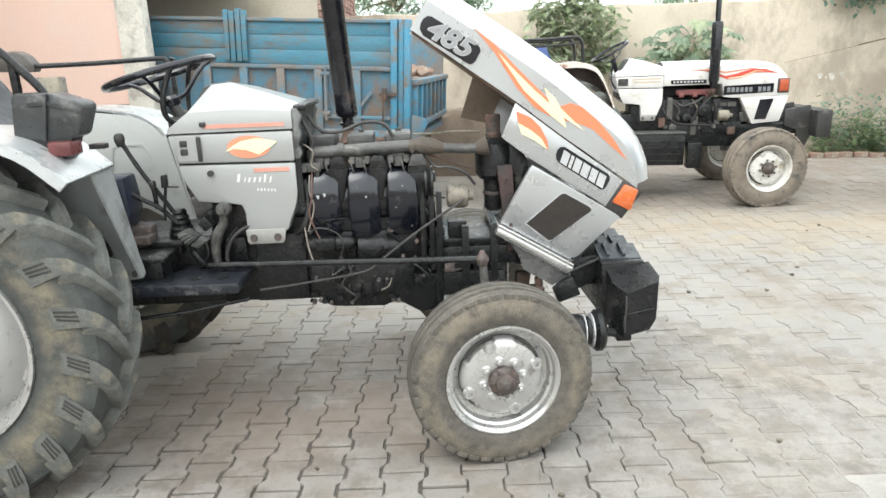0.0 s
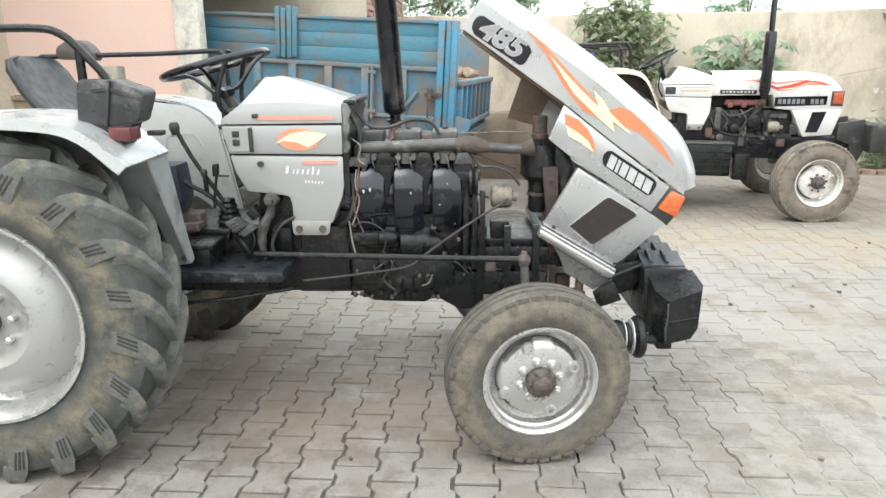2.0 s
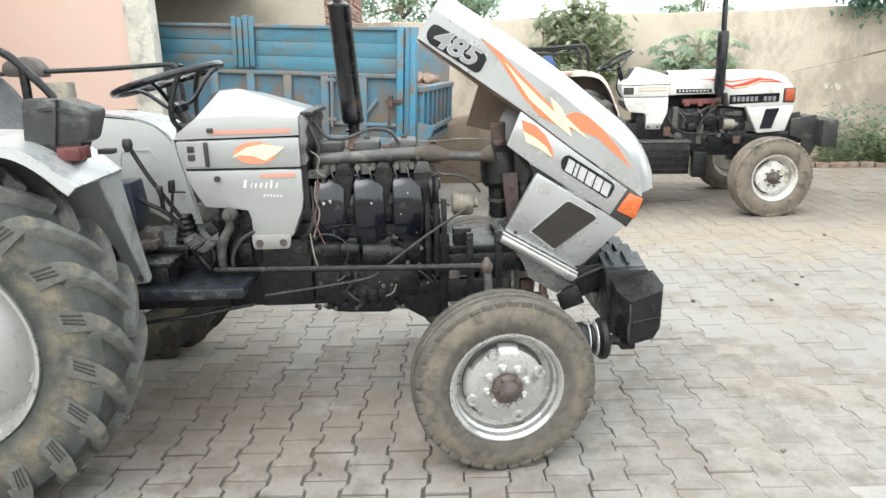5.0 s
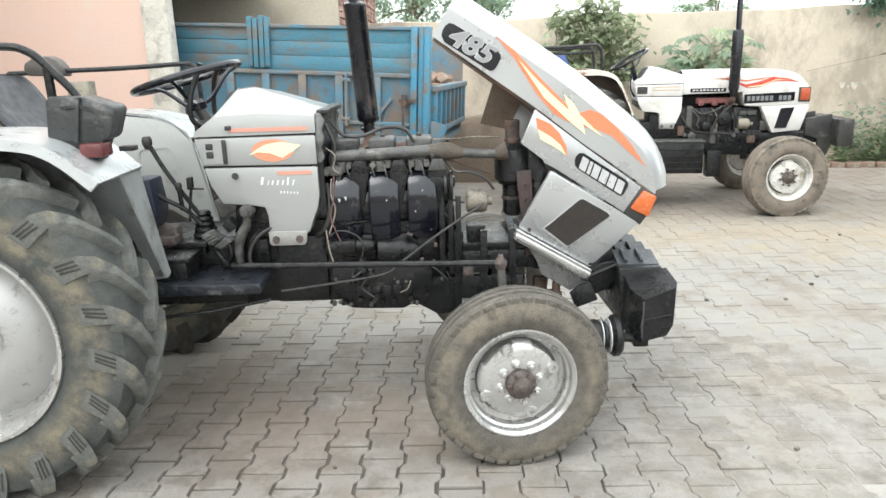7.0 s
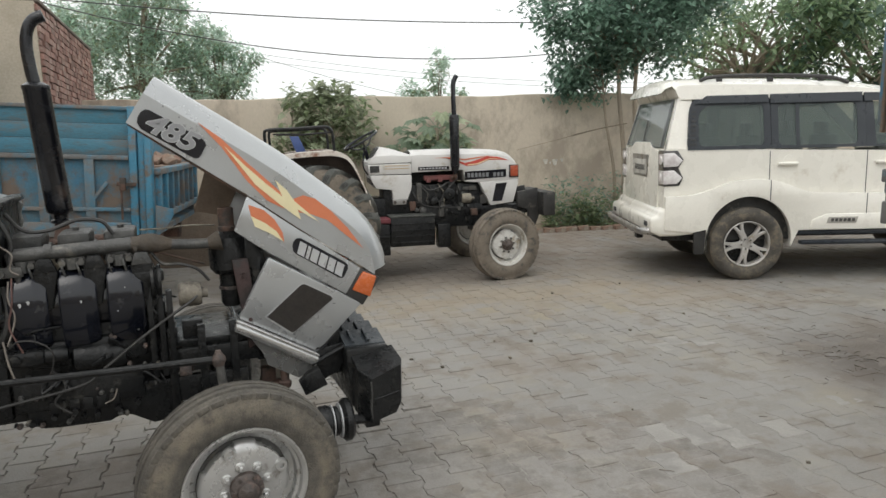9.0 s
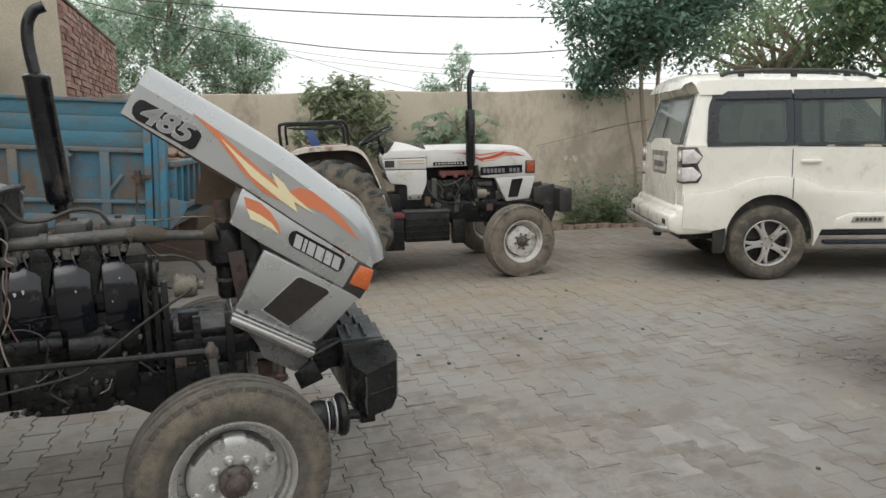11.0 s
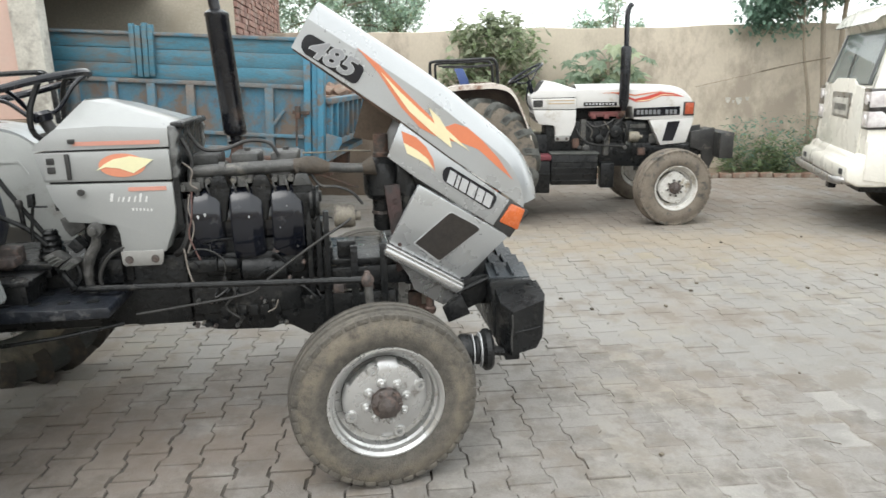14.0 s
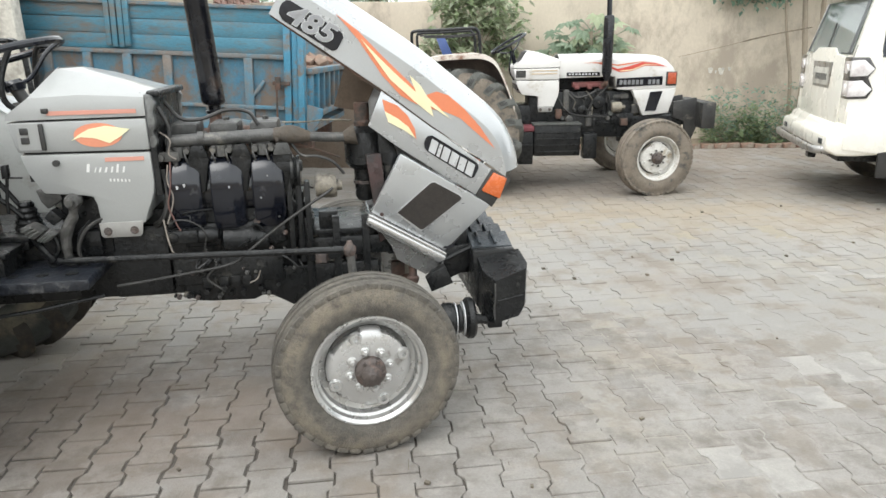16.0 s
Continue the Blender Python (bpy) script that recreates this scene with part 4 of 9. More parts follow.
    part("skirt", bm, BAND, hood, "silver hood skirt")
    bm = new_bm()
    R(bm, [(0.0, 0.487), (0.022, 0.488), (0.026, 0.495), (0.026, 0.512), (0.018, 0.518), (0.018, 0.56), (0, 0.56)], (2.125, -0.19, 0), axis="z", n=10)
    part("skirt_bolt", bm, RUST, hood, "rusty bolt under the skirt")
    bm = new_bm()
    B(bm, 2.04, -0.12, 0.49, 2.10, -0.08, 0.56, 0.008)
    B(bm, 2.07, -0.16, 0.47, 2.13, -0.10, 0.50, 0.008)
    part("hood_hinge", bm, RUST, hood)
    # decals
    def decal(nm, pts, m, lift):
        b_ = new_bm()
        P(b_, pts, -W - lift, -W + 0.001)
        part(nm, b_, m, hood, smooth=0)
    decal("orange_flash", [(1.864, 1.570), (1.939, 1.512), (2.021, 1.425), (2.123, 1.324), (2.188, 1.255), (2.217, 1.222), (2.152, 1.236), (2.094, 1.269), (2.024, 1.347), (1.941, 1.477)], ORANGE, 0.002)
    decal("orange_wave", [(2.187, 1.268), (2.233, 1.282), (2.281, 1.265), (2.342, 1.212), (2.404, 1.142), (2.467, 1.050), (2.396, 1.112), (2.325, 1.177), (2.261, 1.205), (2.214, 1.215)], ORANGE, 0.002)
    decal("yellow_bolt", [(1.950, 1.482), (2.022, 1.405), (2.09, 1.338), (2.152, 1.282), (2.129, 1.346), (2.171, 1.305), (2.197, 1.262), (2.290, 1.172), (2.208, 1.228), (2.219, 1.186), (2.151, 1.242), (2.053, 1.333)], YELLOW, 0.004)
    decal("orange_leaf", [(2.021, 1.258), (2.077, 1.234), (2.116, 1.194), (2.143, 1.142), (2.148, 1.1), (2.119, 1.150), (2.079, 1.183), (2.028, 1.214)], ORANGE, 0.009)
    decal("yellow_leaf", [(2.028, 1.214), (2.079, 1.183), (2.119, 1.150), (2.146, 1.105), (2.1, 1.139), (2.04, 1.172)], YELLOW, 0.009)
    decal("number_plate", [(1.660, 1.573), (1.664, 1.592), (1.675, 1.609), (1.69, 1.618), (1.705, 1.616), (1.872, 1.512), (1.884, 1.500), (1.886, 1.485), (1.866, 1.450), (1.855, 1.441), (1.841, 1.440), (1.671, 1.550)], GLOSS_BLACK, 0.003)
    ang = math.degrees(math.atan2(-0.62, 1.0))
    italic = Matrix(((1.20, 0.24, 0, 0), (0, 1, 0, 0), (0, 0, 1, 0), (0, 0, 0, 1)))
    for nm, lift, thick, m_ in (("numeral_edge", 0.0052, 0.042, LETTER), ("model_number", 0.0062, 0.020, NUMERAL)):
        text_mesh(nm, "485", 0.100, 0.0015, m_, hood, pose(1.776, -W - lift, 1.531, 90, 0, 0) @ pose(0, 0, 0, 0, 0, ang + 1.5) @ italic, thick)
    decal("name_plate", [(2.178, 1.085), (2.183, 1.102), (2.195, 1.113), (2.212, 1.114), (2.385, 1.002), (2.396, 0.99), (2.397, 0.974), (2.381, 0.944), (2.372, 0.937), (2.361, 0.938), (2.190, 1.052), (2.180, 1.065)], GLOSS_BLACK, 0.009)
    run = 0.0
    for wd in (0.031, 0.014, 0.031, 0.034, 0.031, 0.033):  # six light blocks on the name plate
        b_ = new_bm()
        x, z = 2.200 + run * 0.84, 1.078 - run * 0.545
        P(b_, [(x - 0.006, z - 0.024), (x - 0.006 + wd * 0.84, z - 0.024 - wd * 0.545), (x + 0.010 + wd * 0.84, z + 0.024 - wd * 0.545), (x + 0.010, z + 0.024)], -W - 0.0115, -W - 0.008)
        part("plate_block", b_, LETTER, hood)
        run += wd + 0.0065

    # engine block, crankcase, sump
    bm = new_bm()
    B(bm, 0.93, -0.17, 0.50, 1.70, 0.17, 0.86, 0.015)
    P(bm, [(1.20, 0.50), (1.25, 0.475), (1.30, 0.47), (1.47, 0.465), (1.50, 0.48), (1.54, 0.478), (1.62, 0.43), (1.70, 0.44), (1.72, 0.60), (1.20, 0.60)], -0.2, 0.2, 0.008)
    B(bm, 0.80, -0.19, 0.51, 1.16, 0.19, 0.80, 0.02)
    part("crankcase", bm, BLACK, t, "greasy black crankcase")
    bm = new_bm()
    B(bm, 1.17, -0.212, 0.545, 1.60, -0.19, 0.66, 0.01)
    B(bm, 1.22, -0.205, 0.70, 1.62, -0.17, 0.80, 0.02)
    for i in range(6):
        x = 1.22 + 0.07 * i
        R(bm, [(0.011, -0.235), (0.011, -0.20), (0, -0.20)], (x, 0, 0.51 + 0.012 * (i % 3)), n=6)
    part("side_cover", bm, BLACK, t)
    bm = new_bm()
    R(bm, [(0.0, 1.36), (0.040, 1.362), (0.058, 1.375), (0.060, 1.53), (0.052, 1.545), (0.0, 1.55)], (0, -0.172, 0.722), axis="x", n=32)
    part("pump_casing", bm, BLACK, t, "rounded oily black pump casing")
    x = 1.275
    for wd in (0.034, 0.012, 0.034, 0.036, 0.034, 0.034):
        bm = new_bm()
        B(bm, x, -0.218, 0.532, x + wd, -0.208, 0.578, 0.003)
        part("cast_block", bm, BLACK, t)
        x += wd + 0.010
    # three cylinders under black shrouds
    for i, xc in enumerate((1.245, 1.402, 1.557)):
        bm = new_bm()
        drum = [(-0.10, 1.062), (-0.165, 1.062), (-0.205, 1.052), (-0.232, 1.028), (-0.248, 0.990), (-0.2545, 0.945), (-0.253, 0.90), (-0.245, 0.860), (-0.235, 0.825), (-0.224, 0.795), (-0.212, 0.775), (-0.10, 0.775)]
        loft(bm, [[(xc + dx, -0.10 + (y + 0.10) * k, 0.915 + (z - 0.915) * k) for y, z in drum] for dx, k in ((-0.050, 0.975), (-0.046, 0.995), (-0.042, 1.0), (0.026, 1.0), (0.031, 0.994), (0.036, 0.975), (0.052, 0.950), (0.066, 0.915), (0.070, 0.89))])
        part("cylinder_shroud", bm, GLOSS_BLACK, t, "chipped black cylinder shroud", smooth=42)
        bm = new_bm()
        R(bm, [(0.062, 0.82), (0.062, 1.08)], (xc, -0.02, 0), axis="z", n=20)
        part("cylinder", bm, BLACK, t)
        bm = new_bm()
        P(bm, [(xc + 0.056, 1.106), (xc + 0.090, 1.106), (xc + 0.110, 1.054), (xc + 0.084, 0.925), (xc + 0.046, 0.925), (xc + 0.034, 1.054)], -0.226, -0.196, 0.004)
        part("baffle", bm, BLACK, t, "black folded air guide")
        bm = new_bm()
        P(bm, [(xc + 0.052, 1.104), (xc + 0.094, 1.104), (xc + 0.110, 1.060), (xc + 0.036, 1.060)], -0.234, -0.214, 0.003)
        part("baffle_lip", bm, DARK_PIPE if i == 2 else BLACK, t)
        bm = new_bm()
        P(bm, [(-0.10, 1.04), (-0.150, 1.01), (-0.185, 0.97), (-0.196, 0.93), (-0.196, 0.90), (-0.183, 0.855), (-0.15, 0.82), (-0.10, 0.80)], xc + 0.030, xc + 0.112, 0.004, axis="x")
        part("air_duct", bm, GLOSS_BLACK, t, "black recessed air duct")
        for cx_, cz_, r_ in (((xc - 0.012, 0.955, 0.005), (xc + 0.014, 0.962, 0.005)), ((xc + 0.02, 0.948, 0.003),), ((xc - 0.02, 0.90, 0.002), (xc + 0.01, 0.985, 0.002)))[i]:
            bm = new_bm()                                  # chips in the paint
            P(bm, [(cx_ + r_ * (1 + 0.4 * math.sin(5 * a)) * math.cos(a), cz_ + 1.5 * r_ * (1 + 0.3 * math.sin(3 * a)) * math.sin(a)) for a in (2 * math.pi * k / 9 for k in range(9))], -0.2560, -0.2530)
            part("paint_chip", bm, LETTER, t)
        bm = new_bm()
        B(bm, xc - 0.062, -0.15, 1.07, xc + 0.062, 0.12, 1.125, 0.012)
        part("cylinder_head", bm, DARK_PIPE, t, "dusty grey cylinder head")
        bm = new_bm()
        B(bm, xc - 0.055, -0.10, 1.120, xc + 0.055, 0.08, 1.176, 0.014)
        R(bm, [(0.012, 1.17), (0.012, 1.188), (0, 1.188)], (xc, 0, 0), axis="z", n=8)
        part("rocker_cover", bm, DARK_PIPE, t, "dusty rocker cover")
        for dxx in (-0.03, 0.03):
            bm = new_bm()
            R(bm, [(0.012, -0.225), (0.012, -0.205), (0.018, -0.20), (0.018, -0.195), (0, -0.195)], (xc + dxx, 0, 1.085), n=6)
            part("stud", bm, GREY_IRON, t)
    # intake pipe to the air cleaner
    bm = new_bm()
    T(bm, [(1.205, -0.19, 1.118), (1.22, -0.19, 1.12), (1.40, -0.19, 1.126), (1.60, -0.19, 1.134)], [0.019, 0.0245, 0.0245, 0.0245], 18)
    for xx in (1.33, 1.50):
        R(bm, [(0.027, xx - 0.012), (0.027, xx + 0.012)], (0, -0.19, 1.128), axis="x", n=18)
    for xx in (1.245, 1.40, 1.555):
        B(bm, xx - 0.03, -0.19, 1.07, xx + 0.03, -0.13, 1.12, 0.008)
        T(bm, [(xx, -0.20, 1.06), (xx, -0.20, 1.10)], 0.022, 10)
    part("intake_manifold", bm, DARK_PIPE, t, "dusty grey intake manifold")
    bm = new_bm()
    T(bm, [(1.600, -0.19, 1.132), (1.616, -0.19, 1.132), (1.624, -0.19, 1.133), (1.636, -0.19, 1.133), (1.652, -0.19, 1.132), (1.670, -0.19, 1.131), (1.690, -0.19, 1.128), (1.708, -0.19, 1.125), (1.724, -0.19, 1.122), (1.736, -0.189, 1.120)],
      [0.026, 0.029, 0.027, 0.0325, 0.0355, 0.0355, 0.033, 0.028, 0.023, 0.0205], 20)
    for xx in (1.612,):
        R(bm, [(0.030, xx - 0.006), (0.030, xx + 0.006)], (0, -0.187, 1.122), axis="x", n=18)
    part("intake_hose", bm, BROWN_IRON, t, "dusty brown rubber intake hose with a wide bulb")
    bm = new_bm()
    T(bm, [(1.730, -0.189, 1.121), (1.80, -0.185, 1.115), (1.875, -0.18, 1.112)], 0.019, 18)
    part("intake_tube", bm, DARK_PIPE, t, "dusty dark steel intake tube")
    bm = new_bm()
    T(bm, [(1.868, -0.18, 1.112), (1.880, -0.18, 1.113), (1.915, -0.18, 1.12)], [0.023, 0.027, 0.042], 16)
    part("intake_elbow", bm, BROWN_IRON, t, "flared brown rubber elbow")
    bm = new_bm()
    T(bm, spline([(1.62, 0.06, 1.154), (1.72, 0.08, 1.150), (1.80, 0.09, 1.155), (1.91, 0.05, 1.154)], 4), 0.004, 6)
    part("fuel_line", bm, CREAM_METAL, t, "thin bare metal fuel line")
    cleaner = new_bm()
    R(cleaner, [(0.0, 0.842), (0.030, 0.845), (0.040, 0.86), (0.042, 0.975), (0.058, 0.98), (0.074, 1.0), (0.076, 1.085), (0.066, 1.125), (0.036, 1.148), (0.030, 1.15), (0, 1.15)], (1.945, -0.12, 0), axis="z", n=26)
    part("air_cleaner", cleaner, BLACK, t, "black oil bath air cleaner")
    bm = new_bm()
    R(bm, [(0.031, 1.145), (0.034, 1.15), (0.034, 1.165), (0.030, 1.17), (0.030, 1.238), (0.024, 1.242), (0.022, 1.20), (0, 1.20)], (1.945, -0.12, 0), axis="z", n=22)
    part("intake_neck", bm, RUST, t, "dusty rusty intake neck")
    bm = new_bm()
    R(bm, [(0.070, 1.015), (0.070, 1.03), (0.06, 1.03)], (1.945, -0.12, 0), axis="z", n=26)
    part("clamp_band", bm, HUB, t)
    bm = new_bm()
    R(bm, [(0.046, 0.915), (0.046, 0.928), (0.038, 0.928)], (1.945, -0.12, 0), axis="z", n=26)
    part("clamp_band", bm, HUB, t)
    bm = new_bm()
    P(bm, [(1.948, 1.043), (2.010, 1.046), (2.032, 0.70), (1.990, 0.68)], -0.215, -0.19, 0.004)
    for k in range(5):
        R(bm, [(0.009, -0.225), (0.009, -0.21), (0, -0.21)], (1.99 + 0.004 * k, 0, 0.98 - 0.06 * k), n=6)
    part("radiator_bracket", bm, mat("maroon_primer", (0.055, 0.026, 0.024), (0.022, 0.017, 0.016), 8, 0.6, 0, 0.3, 70, (0.02, 0.02, 0.02), 0.35, 10), t, "rusty red support plate")
    # Upper end added as black filler for the dark space behind the hood.
    bm = new_bm()
    P(bm, [(2.02, 0.62), (2.09, 0.62), (2.09, 1.0), (2.05, 1.12), (2.0, 1.13), (2.0, 1.0), (2.02, 1.0)], -0.20, 0.20, 0.01)
    part("oil_cooler", bm, BLACK, t)
    # front frame, axle, arms
    bm = new_bm()
    for y in (-0.20, 0.165):
        B(bm, 1.66, y, 0.63, 2.36, y + 0.035, 0.71, 0.006)
        B(bm, 1.70, y, 0.50, 1.98, y + 0.035, 0.60, 0.006)
    B(bm, 1.84, -0.16, 0.50, 2.0, 0.16, 0.66, 0.02)
    B(bm, 2.20, -0.20, 0.56, 2.34, 0.20, 0.66, 0.01)
    B(bm, 1.66, -0.20, 0.72, 1.98, 0.2, 0.745, 0.004)
    for xx in (1.69, 1.80, 1.92):
        B(bm, xx, -0.21, 0.47, xx + 0.03, -0.17, 0.80, 0.004)
    part("front_frame", bm, BLACK, t, "black front frame rails")
    bm = new_bm()
    P(bm, [(-0.55, 0.33), (-0.55, 0.40), (-0.2, 0.47), (0.2, 0.47), (0.55, 0.40), (0.55, 0.33), (0.2, 0.38), (-0.2, 0.38)], 1.86, 1.95, 0.012, axis="x")
    for s in (-1, 1):
        T(bm, [(1.905, s * 0.52, 0.28), (1.905, s * 0.50, 0.60)], 0.032, 14)
    part("front_axle", bm, BLACK, t, "black front axle beam")
    bm = new_bm()
    T(bm, spline([(1.862, -0.43, 0.700), (1.868, -0.44, 0.62), (1.885, -0.48, 0.54)], 4), 0.016, 8)
    part("steering_arm", bm, GREY_IRON, t, "worn bare metal steering arm")
    bm = new_bm()
    R(bm, [(0.0, 0.695), (0.018, 0.698), (0.025, 0.715), (0.024, 0.730), (0.012, 0.745), (0.010, 0.755), (0, 0.757)], (1.860, -0.43, 0), axis="z", n=14)
    part("ball_joint", bm, HUB, t)
    bm = new_bm()
    T(bm, [(0.79, -0.30, 0.708), (1.30, -0.365, 0.716), (1.85, -0.43, 0.722)], 0.0125, 10)
    part("drag_link", bm, BLACK, t, "long black steering drag link")
    bm = new_bm()
    T(bm, spline([(0.98, -0.30, 0.595), (1.20, -0.30, 0.622), (1.40, -0.29, 0.650), (1.47, -0.285, 0.695), (1.60, -0.28, 0.79), (1.72, -0.27, 0.868), (1.80, -0.25, 0.915), (1.83, -0.22, 0.95)], 6), 0.0055, 8)
    part("hose", bm, BLACK_PLASTIC, t)
    # alternator and fan drive
    bm = new_bm()
    R(bm, [(0.0, 1.745), (0.040, 1.745), (0.048, 1.757), (0.048, 1.815), (0.042, 1.828), (0.02, 1.828), (0.02, 1.85), (0, 1.85)], (0, -0.20, 0.925), axis="x", n=24)
    for k in range(3):
        R(bm, [(0.050, 1.764 + 0.018 * k), (0.050, 1.770 + 0.018 * k)], (0, -0.20, 0.925), axis="x", n=24)
    part("alternator", bm, mat("baked_tan_alloy", (0.25, 0.225, 0.18), (0.16, 0.145, 0.12), 14, 0.6, 0.2, 0.3, 80, (0.05, 0.045, 0.04), 0.35, 18), t, "dirty cream alternator")
    bm = new_bm()
    R(bm, [(0.02, 1.655), (0.065, 1.655), (0.065, 1.665), (0.055, 1.672), (0.065, 1.68), (0.065, 1.69), (0.02, 1.69)], (0, -0.19, 0.985), axis="x", n=28)
    part("belt_pulley", bm, BLACK, t)
    bm = new_bm()
    R(bm, [(0.02, 1.655), (0.085, 1.655), (0.085, 1.665), (0.075, 1.672), (0.085, 1.68), (0.085, 1.69), (0.02, 1.69)], (0, -0.06, 0.70), axis="x", n=28)
    part("belt_pulley", bm, BLACK, t)
    bm = new_bm()
    for xx, zz in ((1.632, 0.93), (1.668, 0.90), (1.70, 0.86)):
        B(bm, xx, -0.225, 0.62, xx + 0.022, -0.18, zz + 0.09, 0.004)
    B(bm, 1.60, -0.23, 0.99, 1.70, -0.18, 1.03, 0.006)
    T(bm, [(1.60, -0.16, 1.07), (1.60, -0.20, 0.88)], 0.018, 8)
    part("mount_bracket", bm, BLACK, t)
    bm = new_bm()
    B(bm, 1.74, -0.19, 0.70, 1.97, -0.06, 0.738, 0.006)
    B(bm, 1.748, -0.17, 0.72, 1.826, -0.10, 0.812, 0.006)
    part("battery_tray", bm, BLACK, t)
    # pump, wires and hoses on the near side
    bm = new_bm()
    B(bm, 1.165, -0.27, 0.735, 1.29, -0.19, 0.79, 0.012)
    R(bm, [(0.03, 1.28), (0.03, 1.34), (0.02, 1.36), (0, 1.36)], (0, -0.23, 0.757), axis="x", n=16)
    R(bm, [(0.0, -0.285), (0.018, -0.28), (0.018, -0.26), (0, -0.26)], (1.20, 0, 0.765), n=12)
    part("fuel_pump", bm, BLACK, t, "oily black fuel pump")
    wires = [
        ("wire", WIRE_W, 0.003, [(1.205, -0.235, 1.04), (1.20, -0.25, 0.98), (1.215, -0.255, 0.92), (1.20, -0.26, 0.86), (1.185, -0.27, 0.82)]),
        ("wire", WIRE_R, 0.003, [(1.215, -0.235, 1.05), (1.21, -0.255, 0.96), (1.195, -0.26, 0.89), (1.21, -0.27, 0.84), (1.23, -0.275, 0.79)]),
        ("wire", WIRE_W, 0.0035, [(1.175, -0.28, 0.84), (1.185, -0.29, 0.76), (1.20, -0.29, 0.70), (1.215, -0.28, 0.68)]),
        ("wire", BLACK_PLASTIC, 0.003, [(1.19, -0.275, 0.81), (1.22, -0.285, 0.835), (1.27, -0.29, 0.83), (1.31, -0.285, 0.80), (1.32, -0.28, 0.76), (1.305, -0.27, 0.70)]),
        ("hose", BLACK_PLASTIC, 0.0075, [(1.195, -0.10, 1.26), (1.25, -0.12, 1.20), (1.33, -0.13, 1.196), (1.42, -0.11, 1.225), (1.50, -0.10, 1.215), (1.535, -0.10, 1.165)]),
        ("hose", BLACK_PLASTIC, 0.008, [(1.19, -0.20, 1.25), (1.22, -0.2, 1.17), (1.21, -0.21, 1.10), (1.235, -0.22, 1.05), (1.22, -0.23, 1.0)]),
        ("hose", BLACK_PLASTIC, 0.013, [(1.125, -0.20, 0.80), (1.17, -0.24, 0.84), (1.195, -0.24, 0.92), (1.185, -0.22, 1.02)]),
        ("wire", WIRE_W, 0.003, [(1.19, -0.22, 1.16), (1.225, -0.235, 1.13), (1.215, -0.235, 1.08), (1.24, -0.24, 1.06)]),
        ("hose", BLACK_PLASTIC, 0.006, [(1.66, -0.19, 1.10), (1.70, -0.20, 1.05), (1.76, -0.21, 1.045), (1.82, -0.21, 1.02), (1.86, -0.2, 0.97)]),
        ("hose", RUST, 0.004, [(1.64, -0.18, 1.09), (1.69, -0.18, 1.09), (1.77, -0.17, 1.06), (1.85, -0.16, 1.03)]),
        ("hose", BLACK_PLASTIC, 0.007, [(0.97, -0.26, 0.86), (0.90, -0.28, 0.82), (0.86, -0.28, 0.74), (0.88, -0.27, 0.66)]),
        ("hose", BLACK_PLASTIC, 0.005, [(1.30, -0.22, 0.70), (1.34, -0.235, 0.64), (1.30, -0.235, 0.58), (1.36, -0.23, 0.52)]),
        ("wire", WIRE_W, 0.003, [(1.505, -0.235, 0.60), (1.49, -0.235, 0.565), (1.46, -0.235, 0.55)]),
    ]
    for nm, m, r, pts in wires:
        bm = new_bm()
        T(bm, spline(pts, 6), r, 7)
        part(nm, bm, m, t)
    bm = new_bm()
    B(bm, 1.17, -0.235, 1.05, 1.25, -0.205, 1.085, 0.004)
    R(bm, [(0.014, -0.25), (0.014, -0.23), (0, -0.23)], (1.185, 0, 1.067), n=8)
    part("terminal_block", bm, GREY_IRON, t)
    # bolts, unions and small pipes crowding the engine's side
    rng = random.Random(31)
    for k in range(46):
        x, z = rng.uniform(1.16, 1.66), rng.choice((0.505, 0.60, 0.675, 0.735, 0.80, 0.825)) + rng.uniform(-0.012, 0.012)
        r = rng.uniform(0.006, 0.012)
        bm = new_bm()
        R(bm, [(r, -0.205), (r, -0.222), (r * 0.6, -0.228), (0, -0.228)], (x, 0, z), n=6)
        part("bolt", bm, rng.choice((BLACK, BLACK, GREY_IRON, DARK_PIPE, HUB)), t)
    for k in range(9):
        x, z = rng.uniform(1.18, 1.72), rng.uniform(0.62, 0.86)
        pts = [(x, -0.20, z)]
        for j in range(3):
            pts.append((pts[-1][0] + rng.uniform(-0.05, 0.09), -0.20 - rng.uniform(0.01, 0.05), pts[-1][2] + rng.uniform(-0.07, 0.06)))
        pts.append((pts[-1][0] + rng.uniform(-0.03, 0.05), -0.19, pts[-1][2] + rng.uniform(-0.04, 0.04)))
        bm = new_bm()
        T(bm, spline(pts, 5), rng.uniform(0.003, 0.007), 6)
        part("pipe", bm, BLACK, t)
    for k in range(18):
        x = rng.uniform(1.64, 1.90)
        z = rng.uniform(0.60, 1.04) if x < 1.71 else rng.uniform(0.58, 0.68)
        w, hgt = rng.uniform(0.012, 0.05), rng.uniform(0.015, 0.06)
        bm = new_bm()
        B(bm, x, -0.17 - rng.uniform(0, 0.05), z, x + w, -0.10, z + hgt, 0.004)
        part("bracket", bm, rng.choice((BLACK, BLACK, HUB, BLACK)), t)
    for k in range(8):
        x = 1.215 + 0.05 * k
        bm = new_bm()
        T(bm, spline([(x, -0.19, 1.10), (x + 0.005, -0.225, 1.07), (x + 0.012, -0.215, 1.035)], 4), 0.004, 6)
        part("injector_pipe", bm, DARK_PIPE, t)
